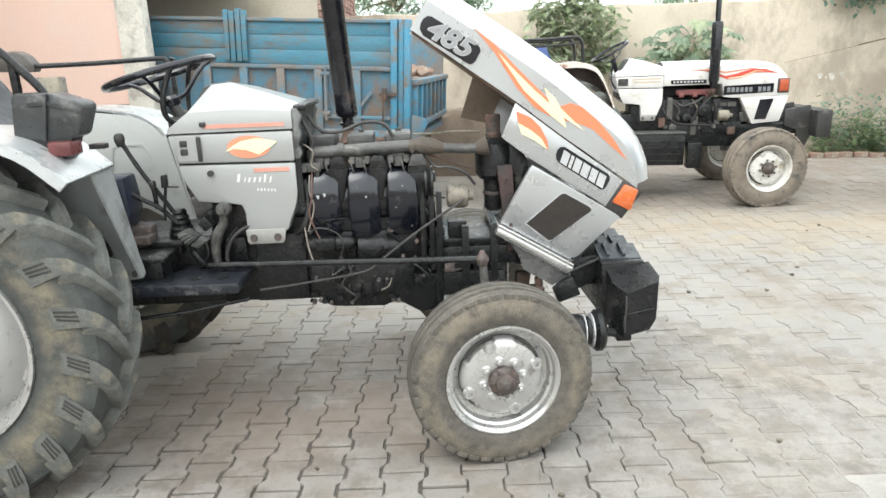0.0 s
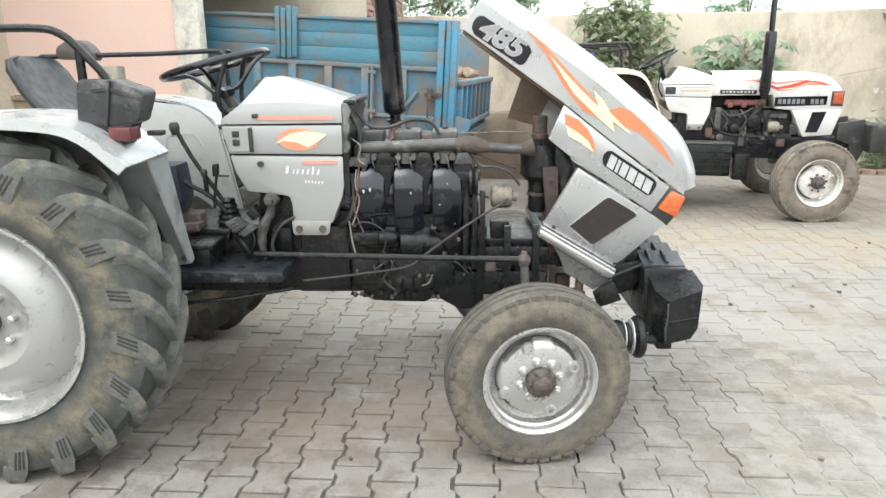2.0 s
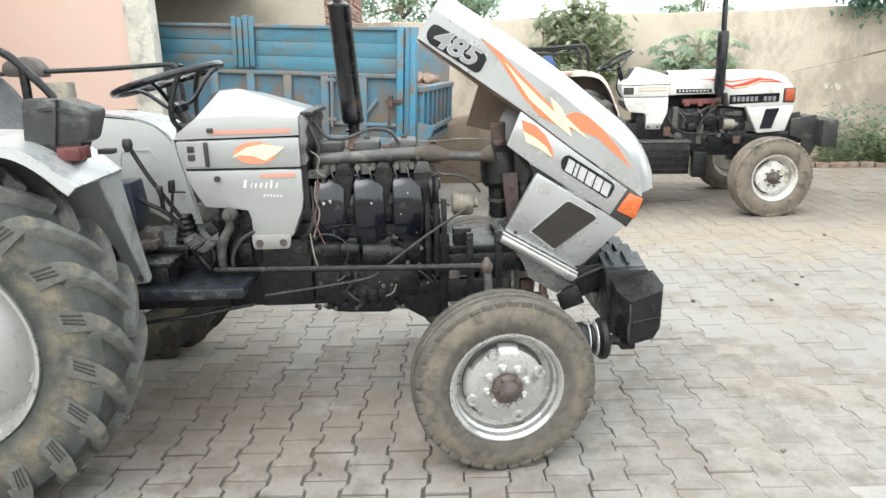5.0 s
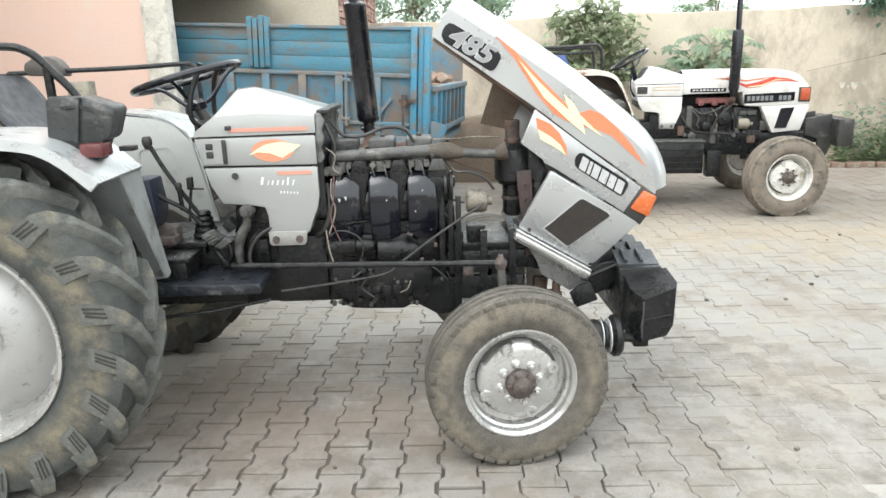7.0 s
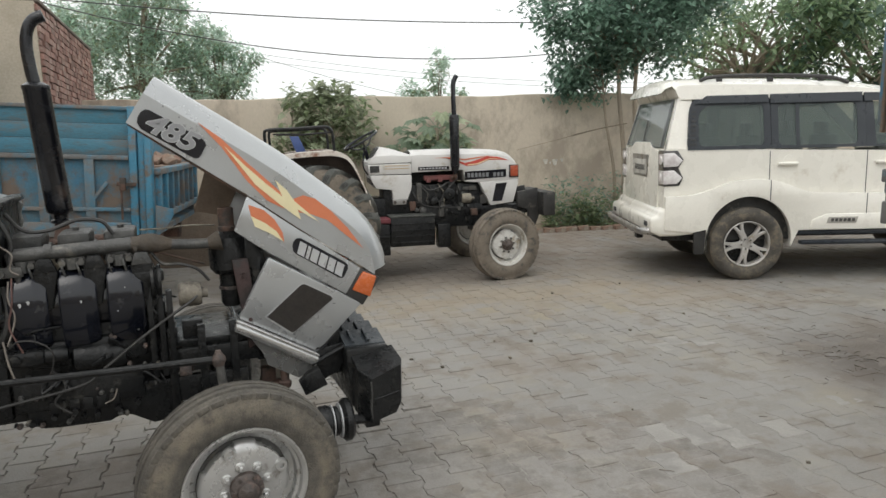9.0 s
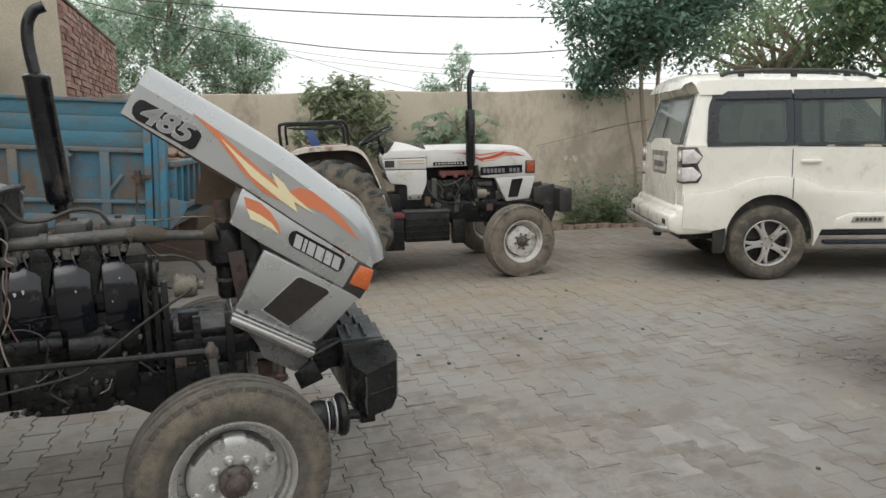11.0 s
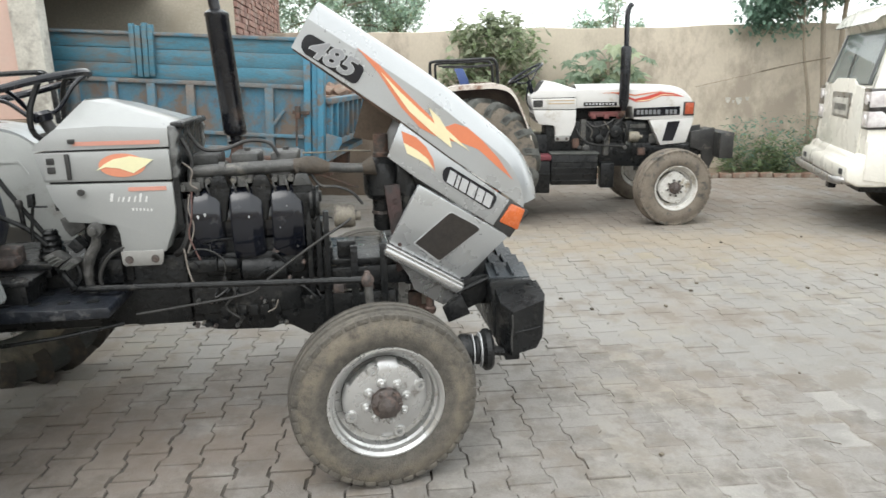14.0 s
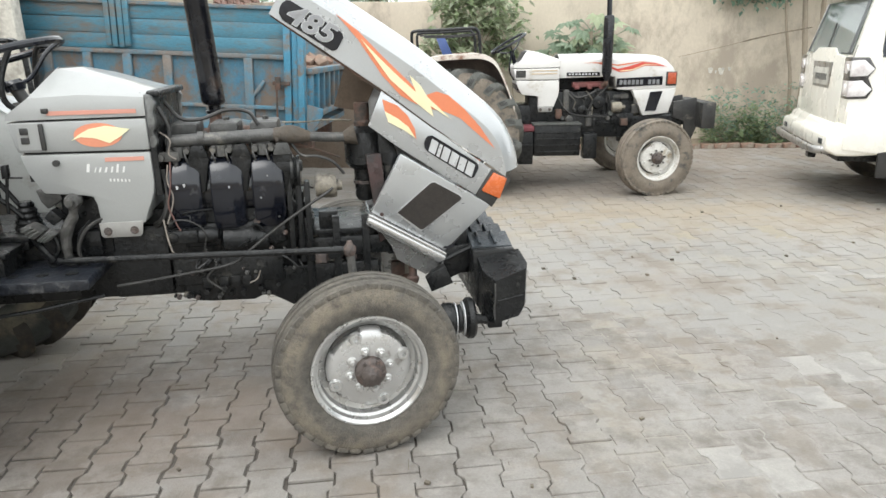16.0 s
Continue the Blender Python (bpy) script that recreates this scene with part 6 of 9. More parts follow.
    for y, xk, zk in ((-0.12, 0.70, 1.50), (0.13, 0.75, 1.47)):
        bm = new_bm()
        T(bm, spline([(0.74, y * 0.7, 1.22), (0.66, y * 1.2, 1.27), (0.655, y * 1.25, 1.36), (0.69, y, 1.47), (xk, y, zk)], 5), 0.011, 8)
        part("throttle_rod", bm, BLACK, t)


build_near(tractor)

# ---- the second tractor, hood closed, beside the wall ----
far = thing("tractor", pose(0.42, 7.25, 0, 0, 0, 2), "white farm tractor with red flame decals parked by the wall", "tractor", "tractors")


def build_far(t):
    W = 0.25
    frim = mat("white_rim", (0.62, 0.61, 0.58), (0.5, 0.49, 0.46), 8, 0.5, 0, 0.1, 90, DUST, 0.3, 10)
    rubber = mat("dusty_far_tyre", (0.14, 0.12, 0.097), (0.21, 0.178, 0.143), 6, 0.9, 0, 0.3, 90, (0.06, 0.06, 0.055), 0.3, 9)
    front_wheel(t, 1.885, -0.74, 0.366, 10, -1, 0.376, 0.205, HUB, frim)
    front_wheel(t, 1.885, 0.70, 0.366, 10, 1, 0.376, 0.205, HUB, frim)
    for w_ in list(t.children):
        for o in w_.children:
            if o.name.startswith("tyre"):
                o.data.materials[0] = rubber
    rear_wheel(t, -0.03, -0.64, 0.615, -1, 0.63, 0.34, 17, frim, rubber)
    rear_wheel(t, -0.03, 0.64, 0.615, 1, 0.63, 0.34, 17, frim, rubber)
    cowl(t, -0.155, WHITE_PAINT, False)
    hood = new("hood")
    hood.parent = t
    hood["label"] = "closed white hood with red flame decals"
    bm = new_bm()
    P(bm, [(1.005, 1.30), (1.10, 1.305), (1.60, 1.30), (2.02, 1.272), (2.13, 1.235), (2.19, 1.17), (2.215, 1.08), (2.215, 1.0), (1.70, 0.985), (1.60, 0.995), (1.575, 1.125), (1.005, 1.115)], -W, W, 0.012)
    part("side_sheet", bm, WHITE_PAINT, hood)
    top = spline([(1.005, 0, 1.295), (1.30, 0, 1.298), (1.60, 0, 1.295), (1.95, 0, 1.278), (2.10, 0, 1.245), (2.18, 0, 1.18)], 4)
    bm = new_bm()
    loft(bm, [[p + Vector((0, -W * 0.98 + 1.96 * W * k / 10, 0.055 * (1 - abs(k / 5 - 1) ** 3))) for k in range(11)] for p in top], ring=False)
    part("roof_sheet", bm, WHITE_PAINT, hood, smooth=60)
    bm = new_bm()
    P(bm, [(1.758, 0.985), (2.215, 1.0), (2.145, 0.75), (1.885, 0.725)], -W - 0.008, W + 0.008, 0.008)
    part("grille_cheek", bm, WHITE_PAINT, hood, "white grille side panel")
    bm = new_bm()
    P(bm, [(1.945, 0.965), (2.072, 0.972), (2.012, 0.773), (1.902, 0.770)], -W - 0.012, -W - 0.006)
    part("mesh_window", bm, GLOSS_BLACK, hood)
    bm = new_bm()
    P(bm, [(1.595, 1.015), (2.065, 1.035), (2.065, 1.120), (1.595, 1.105)], -W - 0.004, -W + 0.001)
    part("name_plate", bm, GLOSS_BLACK, hood, "black name plate")
    x = 1.625
    for i in range(10):
        if i != 6:
            bm = new_bm()
            B(bm, x, -W - 0.006, 1.042, x + 0.030, -W, 1.088)
            part("plate_block", bm, mat("worn_plate_ink", (0.20, 0.205, 0.21), (0.15, 0.155, 0.16), 20, 0.45, 0.2, 0.0), hood)
        x += 0.042
    bm = new_bm()
    B(bm, 1.08, -W - 0.004, 1.135, 1.42, -W + 0.001, 1.172)
    part("badge_strip", bm, GLOSS_BLACK, hood)
    for i in range(9):
        bm = new_bm()
        B(bm, 1.10 + i * 0.034, -W - 0.006, 1.146, 1.122 + i * 0.034, -W, 1.162)
        part("plate_block", bm, LETTER, hood)
    bm = new_bm()
    B(bm, 2.10, -W - 0.010, 1.025, 2.21, -W + 0.02, 1.165, 0.006)
    part("lamp_housing", bm, BLACK_PLASTIC, hood)
    bm = new_bm()
    B(bm, 2.115, -W - 0.018, 1.04, 2.20, -W, 1.155, 0.006)
    part("side_lamp", bm, mat("dull_amber_lens", (0.42, 0.085, 0.035), (0.36, 0.07, 0.03), 30, 0.3, 0, 0.1, 60), hood, "amber side indicator lamp")
    for nm, pts, m, l in (("red_flame", [(1.35, 1.275), (1.48, 1.245), (1.60, 1.20), (1.70, 1.22), (1.85, 1.265), (1.98, 1.255), (2.10, 1.215), (1.98, 1.225), (1.87, 1.225), (1.74, 1.175), (1.62, 1.165), (1.50, 1.22)], RED, 0.003),
                          ("orange_line", [(1.25, 1.265), (1.45, 1.255), (1.60, 1.228), (1.75, 1.25), (1.90, 1.275), (1.75, 1.262), (1.60, 1.242), (1.45, 1.268)], ORANGE, 0.004),
                          ("yellow_line", [(1.62, 1.18), (1.75, 1.195), (1.88, 1.245), (2.02, 1.237), (1.88, 1.237), (1.75, 1.183), (1.63, 1.172)], YELLOW, 0.005)):
        bm = new_bm()
        P(bm, pts, -W - l, -W + 0.001)
        part(nm, bm, m, hood, smooth=0)
    for z in (1.16, 1.19):
        bm = new_bm()
        B(bm, 0.72, -0.2735, z, 0.98, -0.268, z + 0.008)
        part("stripe", bm, mat("tan_stripe", (0.5, 0.36, 0.18), (0.45, 0.33, 0.18), 6), hood)
    bm = new_bm()
    B(bm, 0.56, -0.2735, 1.13, 0.66, -0.268, 1.20)
    part("switch_plate", bm, BLACK_PLASTIC, hood)
    # engine
    bm = new_bm()
    B(bm, 0.70, -0.18, 0.50, 1.80, 0.18, 0.98, 0.02)
    B(bm, 1.55, -0.17, 0.50, 2.30, 0.17, 0.72, 0.02)
    P(bm, [(1.10, 0.55), (1.24, 0.52), (1.75, 0.50), (1.80, 0.62), (1.80, 0.75), (1.10, 0.75)], -0.21, 0.21, 0.01)
    part("engine_block", bm, BLACK, t, "oily black engine block")
    bm = new_bm()
    B(bm, 1.15, -0.22, 1.02, 1.50, -0.14, 1.075, 0.012)
    for k in range(3):
        B(bm, 1.17 + 0.13 * k, -0.24, 1.0, 1.22 + 0.13 * k, -0.2, 1.05, 0.008)
    part("exhaust_manifold", bm, mat("red_rust", (0.19, 0.066, 0.062), (0.13, 0.058, 0.055), 9, 0.8, 0, 0.4), t, "rusty red exhaust manifold")
    for (cx, cz, r, m) in ((1.42, 0.87, 0.07, BLACK), (1.42, 0.87, 0.035, GREY_IRON), (1.25, 0.80, 0.045, BLACK), (1.12, 0.70, 0.04, GREY_IRON)):
        bm = new_bm()
        R(bm, [(0, -0.27), (r * 0.5, -0.27), (r * 0.9, -0.262), (r, -0.25), (r, -0.2), (0, -0.2)], (cx, 0, cz), n=20)
        part("accessory", bm, m, t)
    for pts, r in (([(1.12, -0.22, 0.98), (1.2, -0.25, 0.92), (1.32, -0.26, 0.95), (1.40, -0.25, 1.0)], 0.010), ([(1.30, -0.24, 0.72), (1.36, -0.25, 0.88), (1.46, -0.24, 0.98), (1.52, -0.22, 1.05)], 0.012),
                   ([(1.02, -0.2, 0.9), (1.08, -0.24, 0.8), (1.2, -0.25, 0.74), (1.5, -0.25, 0.72)], 0.008)):
        bm = new_bm()
        T(bm, spline(pts, 5), r, 7)
        part("hose", bm, BLACK_PLASTIC, t)
    bm = new_bm()
    R(bm, [(0.020, 1.08), (0.030, 1.11), (0.050, 1.17), (0.052, 1.69), (0.045, 1.715), (0.022, 1.725)], (1.475, -0.31, 0), axis="z", n=24)
    part("muffler", bm, MUFFLER, t, "tall black exhaust muffler")
    bm = new_bm()
    T(bm, spline([(1.475, -0.31, 1.71), (1.47, -0.31, 1.90), (1.472, -0.31, 2.03), (1.485, -0.31, 2.08), (1.51, -0.31, 2.12)], 5), 0.026, 12)
    part("tail_pipe", bm, GLOSS_BLACK, t)
    bm = new_bm()
    T(bm, spline([(1.475, -0.31, 1.10), (1.475, -0.30, 1.06), (1.47, -0.26, 1.04), (1.45, -0.2, 1.04)], 5), 0.024, 10)
    part("exhaust_elbow", bm, RUST, t)
    for x0, x1, z0, z1, y, m in ((1.06, 1.12, 0.78, 1.0, -0.23, GREY_IRON), (1.30, 1.36, 0.62, 0.78, -0.235, GREY_IRON), (1.52, 1.58, 0.70, 0.98, -0.22, BLACK), (1.66, 1.74, 0.62, 0.70, -0.24, RUST), (1.50, 1.72, 0.90, 0.94, -0.20, GREY_IRON),
                                 (0.98, 1.05, 0.70, 0.80, -0.23, RUST), (1.78, 1.86, 0.74, 0.84, -0.2, GREY_IRON)):
        bm = new_bm()
        B(bm, x0, y, z0, x1, -0.15, z1, 0.012)
        part("engine_casting", bm, m, t)
    for k in range(5):
        bm = new_bm()
        T(bm, spline([(1.10 + 0.1 * k, -0.20, 0.98), (1.12 + 0.1 * k, -0.235, 0.95 - 0.02 * (k % 2)), (1.18 + 0.09 * k, -0.24, 0.88), (1.16 + 0.1 * k, -0.23, 0.80 - 0.03 * (k % 3))], 4), 0.006, 6)
        part("fuel_pipe", bm, (GREY_IRON, BLACK_PLASTIC, CREAM_METAL)[k % 3], t)
    bm = new_bm()
    R(bm, [(0, 1.56), (0.045, 1.56), (0.055, 1.575), (0.055, 1.65), (0.045, 1.665), (0.02, 1.665), (0.02, 1.70), (0, 1.70)], (0, -0.23, 0.815), axis="x", n=20)
    part("alternator", bm, CREAM_METAL, t, "dirty cream alternator")
    rng = random.Random(12)
    for k in range(34):                                    # castings, unions and brackets crowding the engine's side
        x, z = rng.uniform(1.04, 1.72), rng.uniform(0.58, 0.98)
        w, hgt = rng.uniform(0.015, 0.09), rng.uniform(0.015, 0.05)
        bm = new_bm()
        if k % 3:
            B(bm, x, -0.18 - rng.uniform(0.015, 0.05), z, x + w, -0.15, z + hgt, 0.005)
        else:
            r = rng.uniform(0.012, 0.03)
            R(bm, [(0, -0.235), (r * 0.8, -0.235), (r, -0.225), (r, -0.17), (0, -0.17)], (x, 0, z), n=12)
        part("engine_fitting", bm, rng.choice((BLACK, DARK_PIPE, DARK_PIPE, GREY_IRON, FADED)), t)
    bm = new_bm()
    B(bm, 0.40, -0.43, 0.26, 0.73, -0.18, 0.595, 0.012)
    B(bm, 0.40, -0.44, 0.44, 0.73, -0.43, 0.47, 0.004)
    part("step", bm, BLACK, t, "black steel step under the footplate")
    bm = new_bm()
    B(bm, 0.73, -0.41, 0.655, 1.23, -0.19, 0.672, 0.004)
    part("box_lid", bm, FADED, t, "dusty grey battery box lid")
    # Plate added behind the manifold so that the gap under the hood is dark.
    bm = new_bm()
    B(bm, 1.00, 0.12, 0.84, 1.60, 0.20, 1.125, 0.01)
    part("far_shroud", bm, BLACK, t, "dark plate added to darken the gap under the hood")
    bm = new_bm()
    B(bm, 1.26, -0.36, 0.30, 1.40, -0.22, 0.56, 0.01)
    part("oil_filter_box", bm, BLACK, t)
    # frame, front weight, step and battery box
    bm = new_bm()
    for y in (-0.21, 0.18):
        B(bm, 1.55, y, 0.62, 2.42, y + 0.03, 0.72, 0.005)
    P(bm, [(-0.68, 0.34), (-0.68, 0.41), (-0.2, 0.48), (0.2, 0.48), (0.64, 0.41), (0.64, 0.34), (0.2, 0.39), (-0.2, 0.39)], 1.84, 1.93, 0.012, axis="x")
    part("front_frame", bm, BLACK, t)
    bm = new_bm()
    B(bm, 2.44, -0.42, 0.60, 2.58, 0.42, 0.86, 0.012)
    P(bm, [(2.20, 0.86), (2.44, 0.90), (2.46, 0.60), (2.40, 0.44), (2.34, 0.46), (2.32, 0.66), (2.20, 0.70)], -0.24, -0.20, 0.006)
    P(bm, [(2.20, 0.86), (2.44, 0.90), (2.46, 0.60), (2.40, 0.44), (2.34, 0.46), (2.32, 0.66), (2.20, 0.70)], 0.20, 0.24, 0.006)
    part("front_weight", bm, BLACK_PLASTIC, t, "dusty black front bumper weight")
    bm = new_bm()
    B(bm, 0.74, -0.40, 0.34, 1.22, -0.2, 0.655, 0.012)
    for k in range(4):
        B(bm, 0.75, -0.408, 0.38 + 0.065 * k, 1.21, -0.395, 0.392 + 0.065 * k, 0.004)
    part("battery_box", bm, BLACK, t, "black ribbed battery box")
    bm = new_bm()
    B(bm, 0.40, -0.44, 0.60, 0.74, -0.2, 0.65, 0.01)
    part("footplate", bm, mat("red_mat", (0.18, 0.04, 0.05), (0.12, 0.04, 0.045), 6, 0.8), t, "dull red footplate mat")
    bm = new_bm()
    B(bm, -0.3, -0.18, 0.42, 0.75, 0.18, 0.85, 0.03)
    for s in (-1, 1):
        R(bm, [(0.13, s * 0.16), (0.09, s * 0.4), (0.10, s * 0.54), (0, s * 0.54)], (-0.03, 0, 0.615), n=20)
    part("transmission", bm, BLACK, t)
    for s in (-1, 1):
        f = new("fender")
        f.parent = t
        f["label"] = "rust-edged white rear fender"
        prof = spline([(-0.62, 0, 1.05), (-0.52, 0, 1.22), (-0.32, 0, 1.345), (0.0, 0, 1.375), (0.20, 0, 1.37), (0.32, 0, 1.30), (0.42, 0, 1.10), (0.50, 0, 0.88)], 4)
        bm = new_bm()
        loft(bm, [[(p.x, s * 0.80, p.z - 0.045), (p.x, s * 0.795, p.z), (p.x, s * 0.46, p.z + 0.004), (p.x - 0.004, s * 0.46, p.z - 0.006), (p.x - 0.004, s * 0.785, p.z - 0.008), (p.x, s * 0.79, p.z - 0.045)] for p in prof])
        part("top_sheet", bm, mat("rusty_white", (0.62, 0.58, 0.52), (0.5, 0.45, 0.4), 5, 0.55, 0, 0.1, 80, (0.22, 0.12, 0.08), 0.38, 8), f, smooth=50)
        bm = new_bm()
        P(bm, [(-0.60, 1.05), (-0.50, 1.22), (-0.32, 1.34), (0.0, 1.37), (0.20, 1.365), (0.32, 1.295), (0.42, 1.10), (0.50, 0.88), (0.46, 0.80), (0.3, 0.95), (-0.3, 1.0)], s * 0.46, s * 0.47, 0.002)
        part("inner_sheet", bm, mat("dark_inner_fender", (0.2, 0.16, 0.14), (0.12, 0.1, 0.09), 6, 0.8), f)
        bm = new_bm()
        T(bm, spline([(-0.47, s * 0.6, 1.37), (-0.48, s * 0.6, 1.55), (-0.44, s * 0.6, 1.592), (-0.2, s * 0.6, 1.60), (0.08, s * 0.6, 1.612), (0.14, s * 0.6, 1.60), (0.17, s * 0.6, 1.54), (0.18, s * 0.6, 1.37)], 5), 0.015, 8)
        T(bm, [(-0.40, s * 0.6, 1.55), (-0.1, s * 0.6, 1.545), (0.16, s * 0.6, 1.56)], 0.009, 6)
        part("hand_rail", bm, BLACK, f, "black tubular hand rail")
    bm = new_bm()
    loft(bm, [[(-0.12, -0.2, 1.20), (-0.02, -0.2, 1.20), (-0.02, 0.2, 1.20), (-0.12, 0.2, 1.20)], [(-0.21, -0.22, 1.42), (-0.11, -0.22, 1.42), (-0.11, 0.22, 1.42), (-0.21, 0.22, 1.42)], [(-0.25, -0.19, 1.53), (-0.16, -0.19, 1.53), (-0.16, 0.19, 1.53), (-0.25, 0.19, 1.53)]])
    bevel(bm, list(bm.verts), 0.015)
    part("backrest", bm, mat("blue_vinyl", (0.035, 0.07, 0.22), (0.05, 0.085, 0.22), 6, 0.4), t, "blue vinyl seat back")
    bm = new_bm()
    B(bm, -0.12, -0.21, 1.12, 0.26, 0.21, 1.21, 0.03)
    B(bm, -0.05, -0.12, 0.84, 0.18, 0.12, 1.13, 0.01)
    part("seat_cushion", bm, BLACK_PLASTIC, t)
    mw = pose(0.497, 0.0, 1.468, 4, -29, 0)
    bm = new_bm()
    T(bm, [mw @ Vector((0.20 * math.cos(a), 0.20 * math.sin(a), 0)) for a in (2 * math.pi * i / 40 for i in range(40))], 0.014, 8, closed=True)
    sw = part("steering_wheel", bm, GLOSS_BLACK, t, "black steering wheel")
    bm = new_bm()
    for a in (0.5, 2.6, 4.7):
        T(bm, [mw @ Vector((0.2 * math.cos(a), 0.2 * math.sin(a), 0)), mw @ Vector((0.08 * math.cos(a), 0.08 * math.sin(a), -0.08)), mw @ Vector((0, 0, -0.10))], 0.009, 6)
    T(bm, [mw @ Vector((0, 0, -0.08)), (0.60, 0, 1.15)], 0.022, 10)
    T(bm, spline([(0.55, -0.15, 1.10), (0.50, -0.18, 1.2), (0.52, -0.18, 1.38)], 4), 0.008, 6)
    part("spoke", bm, GLOSS_BLACK, sw)


build_far(far)

# ---- the white estate car ----
CAR = mat("cream_white_car_paint", (0.87, 0.845, 0.77), (0.84, 0.815, 0.74), 1.5, 0.28, 0, 0.0, 60, (0.66, 0.61, 0.52), 0.06, 2.5, coat=0.6, rvar=0.05)
# Dust and the sky's reflection are both painted into the rear glass's pale film.
REAR_GLASS = glass("dusty_rear_glass", (0.88, 0.93, 0.91), 0.45, (0.30, 0.325, 0.315))
CAR_GLASS = glass("tinted_glass", (0.80, 0.88, 0.85), 0.52, (0.100, 0.122, 0.117))
TRIM = mat("dark_blue_grey_trim", (0.022, 0.027, 0.034), (0.030, 0.036, 0.043), 3, 0.35, 0, 0.03)
CHROME = mat("dull_alloy", (0.42, 0.41, 0.40), (0.32, 0.31, 0.30), 9, 0.35, 0.7, 0.05, 90, DUST, 0.25, 12)
CAR_TYRE = mat("car_tyre", (0.06, 0.056, 0.05), (0.105, 0.095, 0.08), 6, 0.9, 0, 0.2, 90, (0.19, 0.16, 0.12), 0.38, 7)
ALLOY = mat("silver_alloy", (0.52, 0.505, 0.48), (0.43, 0.415, 0.395), 9, 0.38, 0.25, 0.04, 90, DUST, 0.25, 12)
LAMP_CLEAR = mat("clear_lamp", (0.84, 0.82, 0.81), (0.58, 0.53, 0.53), 14, 0.12, 0.0, 0.1, 60, coat=0.8)
PALE_TRIM = mat("pale_grey_badge", (0.46, 0.44, 0.40), (0.40, 0.385, 0.35), 9, 0.45, 0.2)
SEAT = mat("grey_seat_cloth", (0.15, 0.155, 0.15), (0.11, 0.115, 0.11), 8, 0.9)
car = thing("car", pose(4.618, 5.759, 0, 0, 0, -12), "dusty white estate car with roof rails seen from behind", "car")


def arch(xc, r, zc, n=14, a0=-8, a1=188):
    return [(xc + r * math.cos(radians(a)), zc + r * math.sin(radians(a))) for a in (a0 + (a1 - a0) * i / n for i in range(n + 1))]


